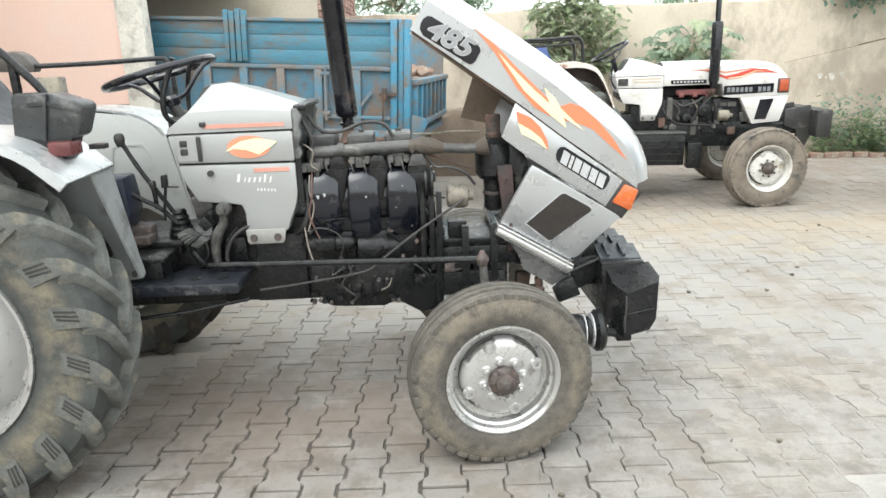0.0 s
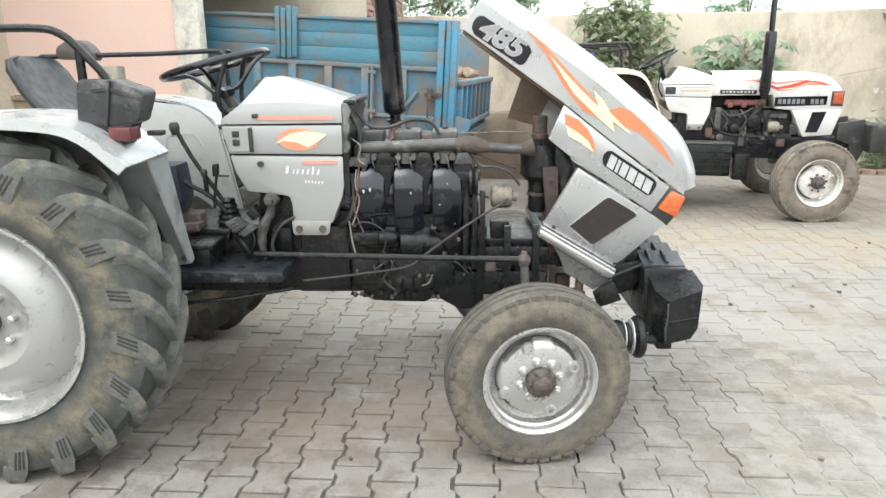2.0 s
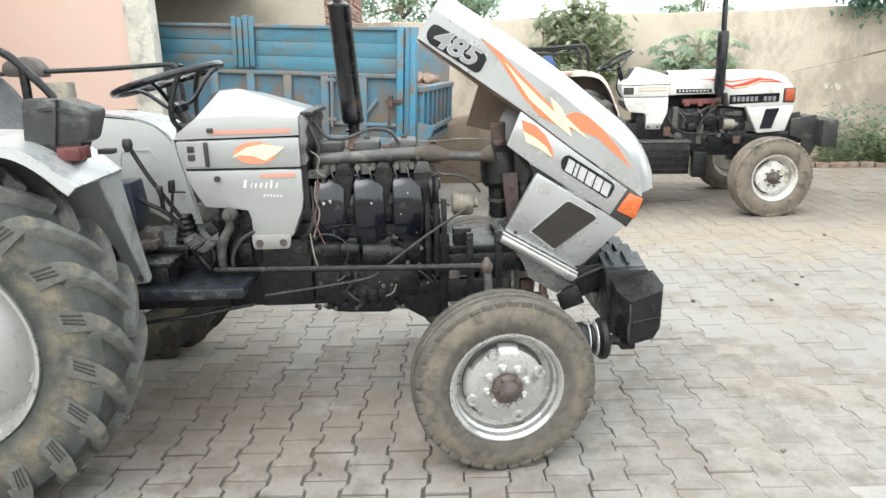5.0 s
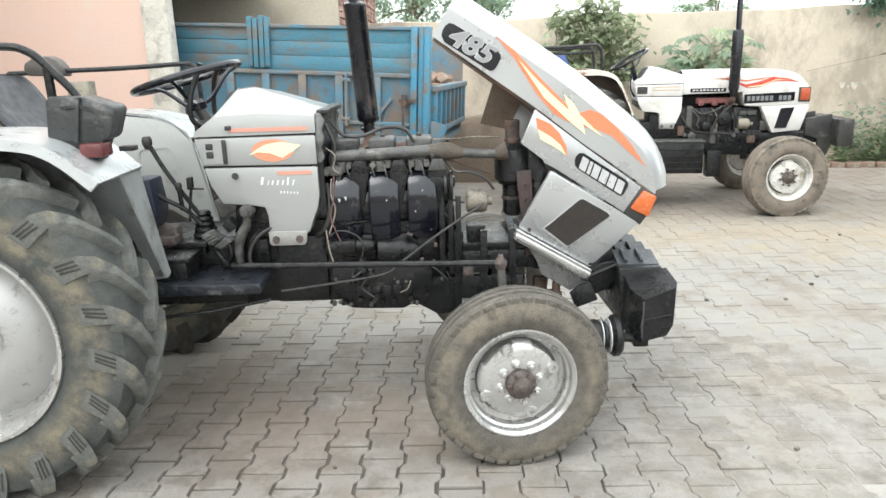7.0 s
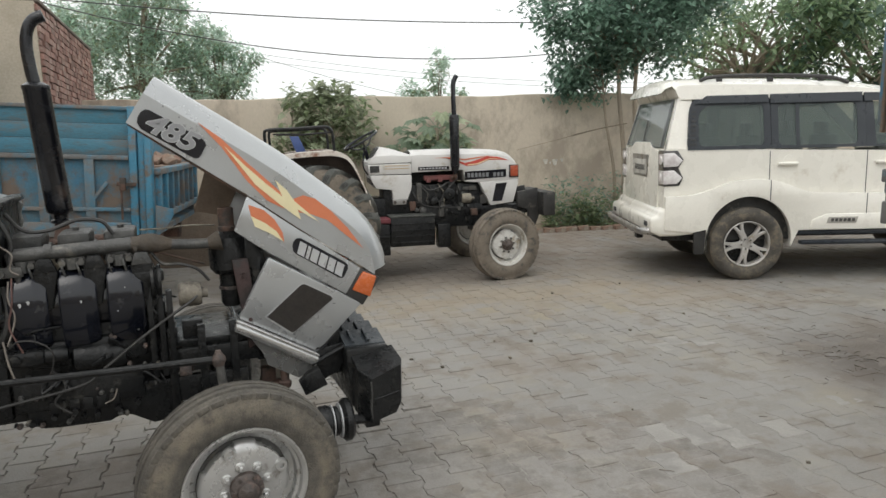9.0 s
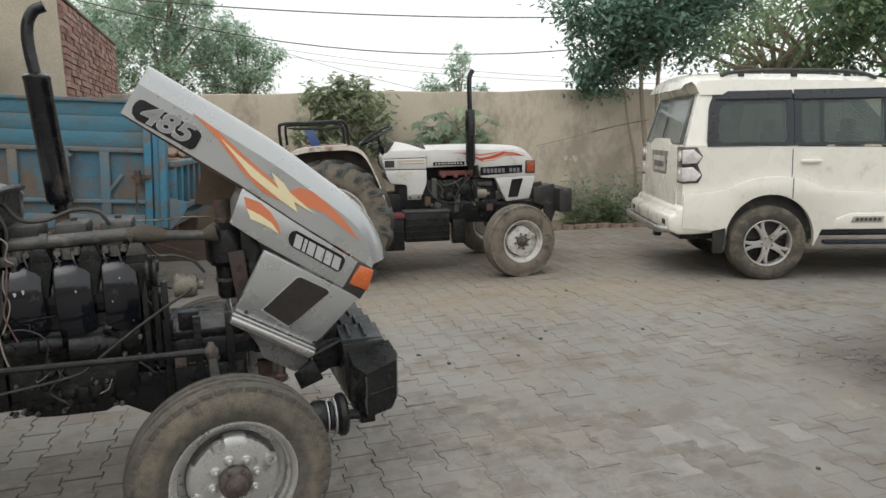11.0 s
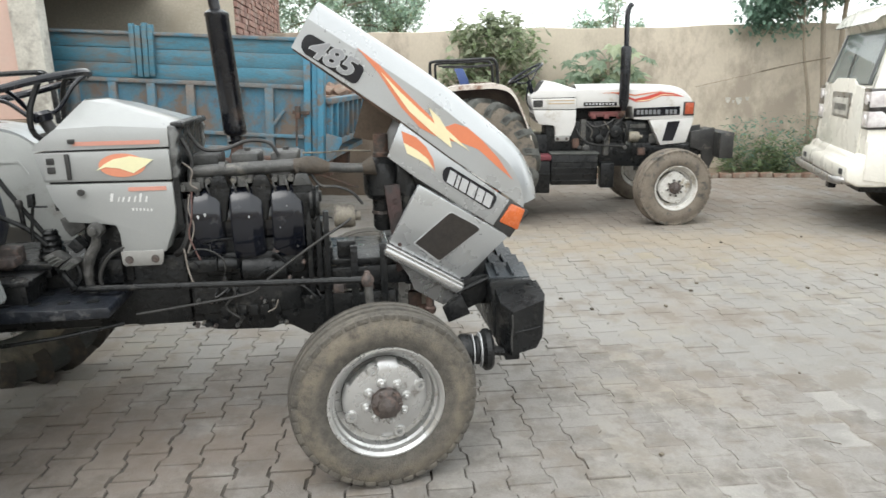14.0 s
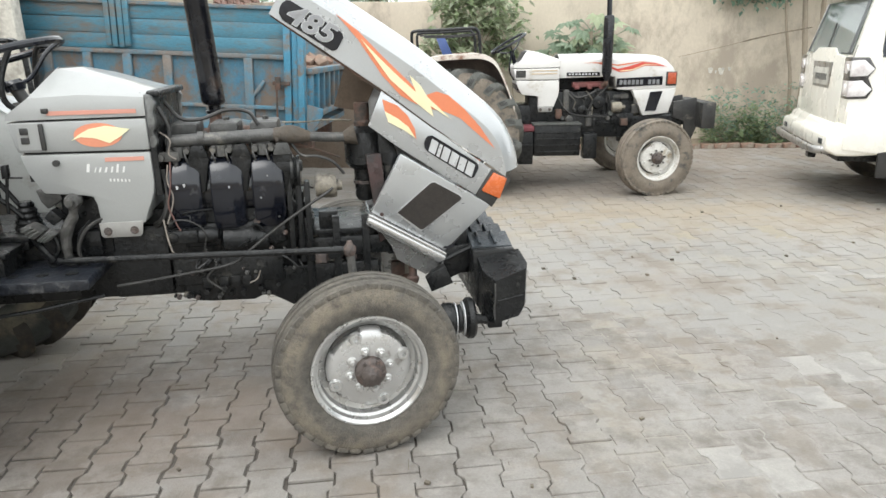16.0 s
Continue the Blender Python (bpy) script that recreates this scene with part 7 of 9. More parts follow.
def build_car(t):
    WD = 1.80
    # lower body: flat side outline with wheel arches, the flanks swelling outwards at the crease
    low = [(-0.98, 0.50), (-0.62, 0.47), (-0.51, 0.47)] + arch(-0.02, 0.455, 0.40)[::-1] + [(0.50, 0.47), (2.20, 0.46)] + arch(2.66, 0.455, 0.40)[::-1] + [(3.18, 0.47), (3.42, 0.55), (3.45, 0.90), (3.30, 1.10)]
    top = [(2.05, 1.22), (1.3, 1.262), (0.2, 1.29), (-0.70, 1.315), (-0.97, 1.32), (-1.0, 1.1), (-1.01, 0.8)]
    bm = new_bm()
    P(bm, low + top, 0.05, WD - 0.05)
    part("body", bm, CAR, t, "white painted lower body", smooth=0)
    for y, s in ((0.05, -1), (WD - 0.05, 1)):              # raised lower flank and arch flares
        bm = new_bm()
        shoulder = spline([(2.18, 0, 0.845), (1.4, 0, 0.85), (0.80, 0, 0.858), (0.58, 0, 0.872), (0.40, 0, 0.935), (0.22, 0, 0.992), (0.0, 0, 1.008), (-0.22, 0, 0.985), (-0.42, 0, 0.915), (-0.60, 0, 0.868), (-0.80, 0, 0.855), (-1.0, 0, 0.85)], 4)
        ol = [(-1.0, 0.52), (-0.60, 0.49), (-0.455, 0.52)] + arch(-0.02, 0.44, 0.40, 22)[::-1] + [(0.49, 0.50), (2.18, 0.50)] + [(p.x, p.z) for p in shoulder]
        P(bm, ol, y - 0.01, y + s * 0.045, 0.03)
        part("flank", bm, CAR, t, "white swollen lower flank", smooth=40)
        bm = new_bm()
        P(bm, [(0.60, 0.50), (2.10, 0.50), (2.10, 0.655), (0.76, 0.655), (0.62, 0.60)], y, y + s * 0.056, 0.008)
        part("door_cladding", bm, CAR, t)
        bm = new_bm()
        P(bm, [(0.76, 0.565), (1.06, 0.565), (1.08, 0.625), (0.78, 0.625)], y, y + s * 0.062, 0.003)
        bd = part("side_badge", bm, PALE_TRIM, t)
        for k in range(6):
            bm = new_bm()
            P(bm, [(0.80 + 0.042 * k, 0.58), (0.83 + 0.042 * k, 0.58), (0.835 + 0.042 * k, 0.61), (0.805 + 0.042 * k, 0.61)], y, y + s * 0.065)
            part("badge_bar", bm, GREY_IRON, bd)
        for xx in (0.185, 1.165, 2.05):
            bm = new_bm()
            zt = 0.995 if xx < 0.5 else 0.85
            zb = 0.80 if xx < 0.5 else 0.50
            P(bm, [(xx - 0.004, zb), (xx + 0.004, zb), (xx + 0.002, zt), (xx - 0.006, zt)], y, y + s * 0.0465)
            part("door_gap", bm, TRIM, t)
            bm = new_bm()
            P(bm, [(xx - 0.006, zt), (xx + 0.002, zt), (xx - 0.004, 1.27), (xx - 0.012, 1.27)], y + s * 0.001, y - s * 0.03)
            part("door_gap", bm, TRIM, t)
        for xx in (0.36, 1.34):
            bm = new_bm()
            B(bm, xx - 0.10, y, 1.135, xx + 0.10, y + s * 0.032, 1.165, 0.010)
            part("door_handle", bm, CAR, t)
            bm = new_bm()
            R(bm, [(0.0, y + s * 0.004), (0.055, y + s * 0.004), (0.06, y - s * 0.01), (0, y - s * 0.01)], (xx + 0.01, 0, 1.18), n=20)
            part("handle_dish", bm, CAR, t)
        bm = new_bm()
        B(bm, 0.50, y + s * 0.02, 0.36, 2.2, y + s * 0.10, 0.40, 0.012)
        B(bm, 0.50, y, 0.45, 2.2, y + s * 0.03, 0.49, 0.008)
        part("side_step", bm, TRIM, t, "dark side step")
        bm = new_bm()
        P(bm, [(-0.58, 0.50), (-0.44, 0.52), (-0.47, 0.27), (-0.57, 0.27)], y, y + s * 0.03, 0.004)
        part("mud_flap", bm, BLACK_PLASTIC, t)
    # cabin: tapering glasshouse with thickness built as pillars and roof
    z0, z1 = 1.29, 1.80
    for s in (0, 1):
        y0, y1 = (0.06, 0.16) if s == 0 else (WD - 0.06, WD - 0.16)
        for (xa, xb, xc, xd) in ((-0.98, -0.66, -0.60, -0.86), (0.13, 0.23, 0.25, 0.11), (1.06, 1.22, 1.20, 1.08), (2.02, 2.20, 1.62, 1.45)):
            bm = new_bm()
            loft(bm, [[(xa, y0, z0), (xb, y0, z0), (xb, y0 + (y1 - y0) * 0.4, z0), (xa, y0 + (y1 - y0) * 0.4, z0)], [(xd, y1, z1), (xc, y1, z1), (xc, y1 + (y1 - y0) * 0.4, z1), (xd, y1 + (y1 - y0) * 0.4, z1)]])
            part("pillar", bm, CAR, t, smooth=0)
            bm = new_bm()
            d = y1 - y0
            loft(bm, [[(xa - 0.01, y0 + d * 0.42, z0), (xb + 0.01, y0 + d * 0.42, z0), (xb + 0.01, y0 + d * 0.6, z0), (xa - 0.01, y0 + d * 0.6, z0)], [(xd - 0.01, y1 + d * 0.42, z1 - 0.01), (xc + 0.01, y1 + d * 0.42, z1 - 0.01), (xc + 0.01, y1 + d * 0.6, z1 - 0.01), (xd - 0.01, y1 + d * 0.6, z1 - 0.01)]])
            part("pillar_lining", bm, SEAT, t, smooth=0)
    bm = new_bm()
    secs = []
    for x, hz, ins in ((-1.13, 1.912, 0.27), (-1.10, 1.950, 0.22), (-1.02, 1.972, 0.18), (-0.95, 1.980, 0.163), (-0.90, 1.983, 0.155), (-0.86, 1.985, 0.15), (-0.3, 1.985, 0.14), (0.5, 1.965, 0.14), (1.1, 1.925, 0.14), (1.5, 1.87, 0.15), (1.62, 1.82, 0.16)):
        ring = []
        bz = 1.79 if x > -0.88 else 1.83 if x > -0.92 else 1.88 if x > -0.98 else hz - 0.05
        for k in range(11):
            u = k / 5 - 1
            ring.append((x, WD / 2 + u * (WD / 2 - ins), hz + 0.035 * (1 - u * u) - 0.06 * abs(u) ** 6))
        for k in range(11):
            u = 1 - k / 5
            ring.append((x, WD / 2 + u * (WD / 2 - ins + 0.01), bz))
        secs.append(ring)
    loft(bm, secs)
    part("roof", bm, CAR, t, "white roof with rear spoiler", smooth=50)
    for s in (0, 1):
        y0, y1 = (0.052, 0.150) if s == 0 else (WD - 0.052, WD - 0.150)
        o = -1 if s == 0 else 1
        def quad(nm, xs, za, zb, m, lift, lab=""):
            b_ = new_bm()
            f0, f1 = (za - z0) / (z1 - z0), (zb - z0) / (z1 - z0)
            ya, yb = y0 + (y1 - y0) * f0 + o * lift, y0 + (y1 - y0) * f1 + o * lift
            loft(b_, [[(xs[0], ya, za), (xs[1], ya, za), (xs[1], ya - o * 0.012, za), (xs[0], ya - o * 0.012, za)], [(xs[3], yb, zb), (xs[2], yb, zb), (xs[2], yb - o * 0.012, zb), (xs[3], yb - o * 0.012, zb)]])
            return part(nm, b_, m, t, lab, smooth=0)
        quad("window", (-0.58, 0.14, 0.14, -0.58), 1.325, 1.735, CAR_GLASS, 0.004, "tinted rear side window")
        quad("window", (0.24, 1.07, 1.07, 0.24), 1.315, 1.74, CAR_GLASS, 0.004, "tinted rear door window")
        quad("window", (1.24, 2.0, 1.66, 1.22), 1.295, 1.73, CAR_GLASS, 0.004, "tinted front door window")
        def frame_ring(outer, inner, ro, ri, lift):
            """A dark frame with rounded corners; outer and inner are x0, x1, z0, z1 of the slanting window plane."""
            def loop(box, rad):
                xa, xb, za, zb = box
                pts = []
                for cx, cz, a0 in ((xb - rad[0], zb - rad[0], 0), (xa + rad[1], zb - rad[1], 90), (xa + rad[2], za + rad[2], 180), (xb - rad[3], za + rad[3], 270)):
                    r = rad[(0, 90, 180, 270).index(a0)]
                    pts += [(cx + r * math.cos(radians(a0 + 15 * i)), cz + r * math.sin(radians(a0 + 15 * i))) for i in range(7)]
                return pts
            b_ = new_bm()
            sets = []
            for pts, dl in ((loop(outer, ro), 0.0), (loop(outer, ro), 1.0), (loop(inner, ri), 1.0), (loop(inner, ri), 0.0)):
                sets.append([(x, y0 + (y1 - y0) * (z - z0) / (z1 - z0) + o * (lift * dl - 0.006), z) for x, z in pts])
            loft(b_, sets + sets[:1], cap=False)
            part("window_surround", b_, TRIM, t, "dark rounded window frame", smooth=30)
        frame_ring((-0.665, 0.185, 1.305, 1.80), (-0.545, 0.118, 1.335, 1.725), (0.03, 0.16, 0.05, 0.03), (0.05, 0.13, 0.05, 0.05), 0.014)
        frame_ring((0.190, 1.140, 1.300, 1.80), (0.262, 1.055, 1.328, 1.725), (0.03, 0.03, 0.03, 0.03), (0.05, 0.05, 0.05, 0.05), 0.014)
        for k in range(8):
            quad("louvre", (-0.645 + 0.004 * k, -0.575, -0.575, -0.645 + 0.004 * k), 1.345 + 0.045 * k, 1.362 + 0.045 * k, BLACK_PLASTIC, 0.016)
        quad("window_surround", (1.142, 1.24, 1.22, 1.142), 1.30, 1.745, TRIM, 0.008)
        quad("window_surround", (0.44, 0.475, 0.475, 0.44), 1.315, 1.74, TRIM, 0.008)
        quad("sill_strip", (-0.66, 2.05, 2.05, -0.66), 1.300, 1.320, TRIM, 0.010)
        quad("rain_visor", (-0.58, 0.16, 0.16, -0.46), 1.745, 1.82, TRIM, 0.030, "dark rain visor")
        quad("rain_visor", (0.18, 1.10, 1.10, 0.18), 1.735, 1.822, TRIM, 0.030, "dark rain visor")
        quad("rain_visor", (1.12, 1.70, 1.55, 1.12), 1.735, 1.815, TRIM, 0.030, "dark rain visor")
        b_ = new_bm()
        yy = WD / 2 + o * (WD / 2 - 0.24)
        T(b_, spline([(-0.50, yy, 1.97), (-0.40, yy, 2.000), (-0.1, yy, 2.012), (0.5, yy, 1.998), (0.85, yy, 1.97), (1.02, yy, 1.92)], 5), 0.019, 8)
        for xx in (-0.30, 0.22, 0.74):
            B(b_, xx - 0.03, yy - 0.014, 1.94, xx + 0.03, yy + 0.014, 1.995, 0.006)
        part("roof_rail", b_, BLACK_PLASTIC, t, "black roof rail")
    # tail: glass, gate, lamps, plate, bumper
    yc = WD / 2
    bm = new_bm()
    loft(bm, [[(-1.005, 0.17, 1.335), (-1.005, WD - 0.17, 1.335), (-0.99, WD - 0.17, 1.335), (-0.99, 0.17, 1.335)], [(-0.905, 0.24, 1.80), (-0.905, WD - 0.24, 1.80), (-0.89, WD - 0.24, 1.80), (-0.89, 0.24, 1.80)]])
    part("rear_window", bm, REAR_GLASS, t, "tinted rear window")
    for sgn in (1, -1):                                    # dark bands down both edges of the tail glass
        ys = [yc - sgn * (yc - v) for v in (0.172, 0.232, 0.298, 0.242)]
        bm = new_bm()
        loft(bm, [[(-1.010, ys[0], 1.337), (-1.010, ys[1], 1.337), (-1.004, ys[1], 1.337), (-1.004, ys[0], 1.337)], [(-0.911, ys[3], 1.798), (-0.911, ys[2], 1.798), (-0.905, ys[2], 1.798), (-0.905, ys[3], 1.798)]])
        part("glass_band", bm, TRIM, t, smooth=0)
    bm = new_bm()
    loft(bm, [[(-0.985, 0.06, 1.29), (-0.985, 0.17, 1.29), (-0.93, 0.17, 1.29), (-0.93, 0.06, 1.29)], [(-0.885, 0.15, 1.80), (-0.885, 0.24, 1.80), (-0.83, 0.24, 1.80), (-0.83, 0.15, 1.80)]])
    part("rear_pillar", bm, CAR, t, smooth=0)
    bm = new_bm()
    loft(bm, [[(-0.985, WD - 0.06, 1.29), (-0.985, WD - 0.17, 1.29), (-0.93, WD - 0.17, 1.29), (-0.93, WD - 0.06, 1.29)], [(-0.885, WD - 0.15, 1.80), (-0.885, WD - 0.24, 1.80), (-0.83, WD - 0.24, 1.80), (-0.83, WD - 0.15, 1.80)]])
    part("rear_pillar", bm, CAR, t, smooth=0)
    bm = new_bm()
    P(bm, [(0.24, 0.70), (WD - 0.24, 0.70), (WD - 0.22, 1.30), (WD - 0.5, 1.33), (WD - 0.62, 1.38), (0.62, 1.38), (0.5, 1.33), (0.22, 1.30)], -1.035, -1.0, 0.012, axis="x")
    gate = part("tail_gate", bm, CAR, t, "white tail gate")
    bm = new_bm()
    P(bm, [(yc - 0.28, 1.01), (yc + 0.28, 1.01), (yc + 0.33, 1.25), (yc - 0.33, 1.25)], -1.045, -1.03, 0.006, axis="x")
    part("plate_recess", bm, CHROME, gate)
    bm = new_bm()
    B(bm, -1.052, yc - 0.25, 1.035, -1.04, yc + 0.25, 1.195, 0.003)
    plate = part("registration_plate", bm, PILLAR, gate, "pale registration plate")
    bm = new_bm()
    for k in range(8):
        B(bm, -1.055, yc - 0.20 + 0.05 * k, 1.08, -1.05, yc - 0.17 + 0.05 * k, 1.14)
    part("plate_bar", bm, GREY_IRON, gate)
    bm = new_bm()
    T(bm, [(-1.02, yc - 0.02, 1.36), (-1.005, yc, 1.42), (-0.97, yc + 0.03, 1.60)], 0.010, 6)
    part("wiper", bm, BLACK_PLASTIC, gate)
    for s in (0, 1):
        y0 = 0.045 if s == 0 else WD - 0.045
        o = 1 if s == 0 else -1
        bm = new_bm()
        P(bm, [(-1.025, 0.95), (-1.035, 1.30), (-0.80, 1.30), (-0.70, 1.21), (-0.78, 1.13), (-0.70, 1.03), (-0.76, 0.955)], y0 - o * 0.008, y0 + o * 0.19, 0.010)
        lm = part("tail_lamp", bm, mat("smoked_lamp_edge", (0.045, 0.043, 0.042), (0.09, 0.085, 0.083), 9, 0.2, 0.2, 0.05, 60, coat=0.5), t, "clear and grey tail lamp cluster")
        for zc, xe in ((1.205, -0.715), (1.035, -0.715)):
            bm = new_bm()
            P(bm, [(-1.03, zc - 0.065), (-1.035, zc + 0.07), (-0.86, zc + 0.075), (xe - 0.03, zc + 0.015), (xe, zc), (-0.80, zc - 0.06)], y0 - o * 0.014, y0 + o * 0.17, 0.008)
            part("lens", bm, LAMP_CLEAR, lm)
            bm = new_bm()
            R(bm, [(0.0, -1.052), (0.04, -1.050), (0.045, -1.03), (0, -1.03)], (0, y0 + o * 0.09, zc), axis="x", n=16)
            part("bulb_lens", bm, LAMP_CLEAR, lm)
    bm = new_bm()
    P(bm, [(-1.22, 0.50), (-1.23, 0.60), (-1.20, 0.645), (-1.10, 0.66), (-1.08, 0.71), (-1.0, 0.735), (-0.62, 0.74), (-0.56, 0.60), (-0.58, 0.47), (-0.80, 0.455), (-1.06, 0.455)], 0.02, WD - 0.02, 0.03)
    part("rear_bumper", bm, CAR, t, "white rear bumper", smooth=50)
    for y in (0.20, WD - 0.20):
        bm = new_bm()
        B(bm, -1.24, y - 0.05, 0.545, -1.22, y + 0.05, 0.595, 0.004)
        part("reflector", bm, TRIM, t)
    bm = new_bm()
    T(bm, spline([(-1.10, 0.10, 0.50), (-1.32, 0.16, 0.50), (-1.36, 0.4, 0.50), (-1.36, WD - 0.4, 0.50), (-1.32, WD - 0.16, 0.50), (-1.10, WD - 0.10, 0.50)], 4), 0.036, 12)
    for y in (0.5, WD - 0.5):
        B(bm, -1.36, y - 0.03, 0.45, -0.9, y + 0.03, 0.49, 0.005)
    part("guard_bar", bm, CHROME, t, "grey tubular rear guard bar")
    bm = new_bm()
    B(bm, -1.0, 0.1, 0.40, -0.5, WD - 0.1, 0.47, 0.01)
    B(bm, -1.10, yc - 0.06, 0.32, -0.98, yc + 0.06, 0.45, 0.01)
    B(bm, -0.5, 0.25, 0.40, 3.3, WD - 0.25, 0.52, 0.02)
    part("underbody", bm, BLACK, t)
    for xx in (-0.02, 2.66):                               # dark wheel houses
        bm = new_bm()
        P(bm, arch(xx, 0.452, 0.40, 14, 0, 180), 0.09, WD - 0.09)
        part("wheel_house", bm, BLACK_PLASTIC, t)
    # seats seen through the glass
    for x0 in (-0.30, 0.55, 1.45):
        for y in (0.42, WD - 0.42):
            bm = new_bm()
            B(bm, x0 - 0.10, y - 0.22, 0.9, x0 + 0.05, y + 0.22, 1.42, 0.05)
            B(bm, x0 - 0.10, y - 0.12, 1.42, x0 - 0.02, y + 0.12, 1.56, 0.03)
            part("car_seat", bm, SEAT, t)
    bm = new_bm()
    B(bm, -0.9, 0.12, 0.85, 3.2, WD - 0.12, 0.95)
    part("cabin_floor", bm, SEAT, t)
    # wheels
    for xx in (-0.02, 2.53):
        for s in (-1, 1):
            w = new("wheel")
            w.parent = t
            w.matrix_basis = pose(xx, 0.13 if s < 0 else WD - 0.13, 0.365, 0, 10, 0 if s < 0 else 180)
            bm = new_bm()
            h = 0.115
            R(bm, [(0.225, -h * 0.85), (0.25, -h * 1.0), (0.30, -h * 1.05), (0.335, -h * 0.98), (0.360, -h * 0.78), (0.367, -h * 0.4), (0.368, 0), (0.367, h * 0.4), (0.360, h * 0.78), (0.30, h), (0.225, h * 0.85), (0.225, -h * 0.85)], n=48)
            part("tyre", bm, CAR_TYRE, w, "dusty road tyre")
            bm = new_bm()
            R(bm, [(0.228, -h * 0.92), (0.222, -h * 0.95), (0.212, -h * 0.85), (0.205, 0), (0.205, h * 0.8), (0.228, h * 0.85), (0.228, -h * 0.92)], n=48)
            part("rim", bm, ALLOY, w, "alloy wheel rim")
            bm = new_bm()
            R(bm, [(0, -0.05), (0.205, -0.02), (0.205, 0.02), (0, 0.02)], n=40)
            part("brake_disc", bm, BLACK, w)
            bm = new_bm()
            R(bm, [(0.0, -0.085), (0.03, -0.084), (0.062, -0.078), (0.07, -0.06), (0, -0.05)], n=24)
            part("hub", bm, ALLOY, w)
            for k in range(5):
                bm = new_bm()
                P(bm, [(0.045, -0.034), (0.12, -0.030), (0.165, -0.038), (0.212, -0.058), (0.214, -0.026), (0.180, -0.010), (0.150, -0.004), (0.150, 0.004), (0.180, 0.010), (0.214, 0.026), (0.212, 0.058), (0.165, 0.038), (0.12, 0.030), (0.045, 0.034)], -0.096, -0.062, 0.006, m=pose(0, 0, 0, 0, 72 * k + 18, 0))
                part("spoke", bm, ALLOY, w)
            for k in range(5):
                bm = new_bm()
                a = radians(72 * k + 54)
                R(bm, [(0.009, -0.085), (0.009, -0.098), (0.0, -0.10)], (0.052 * math.cos(a), 0, 0.052 * math.sin(a)), n=6)
                part("wheel_nut", bm, GREY_IRON, w)


build_car(car)
for o in car.children_recursive:
    if "window" in o.name and "surround" not in o.name:
        o.visible_shadow = False
for o in car.children_recursive:                           # the short tail overhang
    if o.data and o.parent.name.split(".")[0] != "wheel":
        for v in o.data.vertices:
            if v.co.x < -0.7:
                v.co.x = -0.7 + (v.co.x + 0.7) * 0.62
            if v.co.z > 1.32 and v.co.x < -0.60:           # the leaning tail glass
                v.co.x += (v.co.z - 1.32) * 0.15 * min(1, (-0.60 - v.co.x) / 0.14)
            v.co.x *= 0.95

# ---- the blue tipping trailer under the lean-to ----
BLUE = mat("flaking_blue_paint", (0.046, 0.172, 0.246), (0.070, 0.192, 0.258), 2.0, 0.65, 0, 0.2, 60, (0.135, 0.125, 0.112), 0.40, 3.0, stretch=(0.45, 1, 1.8), stain=((0.10, 0.095, 0.09), 0.26, 9))
BLUE_RUST = mat("rubbed_blue_panel", (0.050, 0.155, 0.235), (0.085, 0.150, 0.185), 4.5, 0.75, 0, 0.25, 60, (0.145, 0.112, 0.088), 0.50, 4.0, stain=((0.11, 0.085, 0.07), 0.3, 12))
RUST_BLUE = mat("rusty_trailer_frame", (0.18, 0.155, 0.135), (0.14, 0.155, 0.16), 3, 0.75, 0, 0.3, 60, (0.075, 0.18, 0.25), 0.48, 4, stain=((0.14, 0.095, 0.07), 0.3, 11))
BLUE_POST = mat("bright_blue_post", (0.045, 0.20, 0.31), (0.065, 0.225, 0.335), 3, 0.55, 0, 0.15, 60, (0.15, 0.12, 0.095), 0.40, 6)
trailer = thing("trailer", pose(-0.96, 5.75, -0.06, 0, 3.1, 0), "rusty blue steel farm trailer with ribbed side boards", "trailer", "trailers")


def side_boards(t, length, post_x):
    """Boards and ribs of one long side, at y = 0, running to -x."""
    z = 1.455
    for k in range(3):
        bm = new_bm()
        B(bm, -length, 0.012 + 0.003 * (k % 2), z, -0.17, 0.035, z + 0.122, 0.004)
        z += 0.126
        part("top_board", bm, BLUE, t, "flaking blue upper board")
    bm = new_bm()
    B(bm, -length, -0.012, 1.815, -0.17, 0.045, 1.845, 0.005)
    part("top_rail", bm, RUST_BLUE, t)
    bm = new_bm()
    B(bm, -length, -0.016, 1.415, -0.178, 0.05, 1.452, 0.006)
    part("middle_rail", bm, RUST_BLUE, t, "rusty middle rail")
    bm = new_bm()
    B(bm, -length, -0.019, 0.995, -0.178, 0.05, 1.025, 0.005)
    B(bm, -length, -0.026, 0.78, -0.178, 0.06, 0.90, 0.008)
    part("bottom_rail", bm, RUST_BLUE, t, "rusty bottom rail")
    x = -0.17
    while x > -length + 0.2:
        w = 0.275
        bm = new_bm()
        B(bm, x - w, 0.018, 1.02, x, 0.04, 1.42)
        part("panel", bm, BLUE_RUST, t, "rubbed blue steel panel")
        bm = new_bm()
        B(bm, x - w - 0.075, -0.016, 0.90, x - w, 0.03, 1.42, 0.006)
        part("rib", bm, RUST_BLUE, t)
        bm = new_bm()
        B(bm, x - w, 0.016, 0.89, x, 0.04, 1.0)
        part("lower_panel", bm, BLUE_RUST, t)
        x -= w + 0.075
    for px in post_x:
        for dx in (-0.085, -0.03, 0.028, 0.08):
            bm = new_bm()
            B(bm, px + dx - 0.023, -0.03, 1.462 + 0.02 * abs(dx) * 10, px + dx + 0.023, 0.006, 1.905 + 0.014 * math.sin(dx * 40), 0.005)
            part("post", bm, BLUE, t)


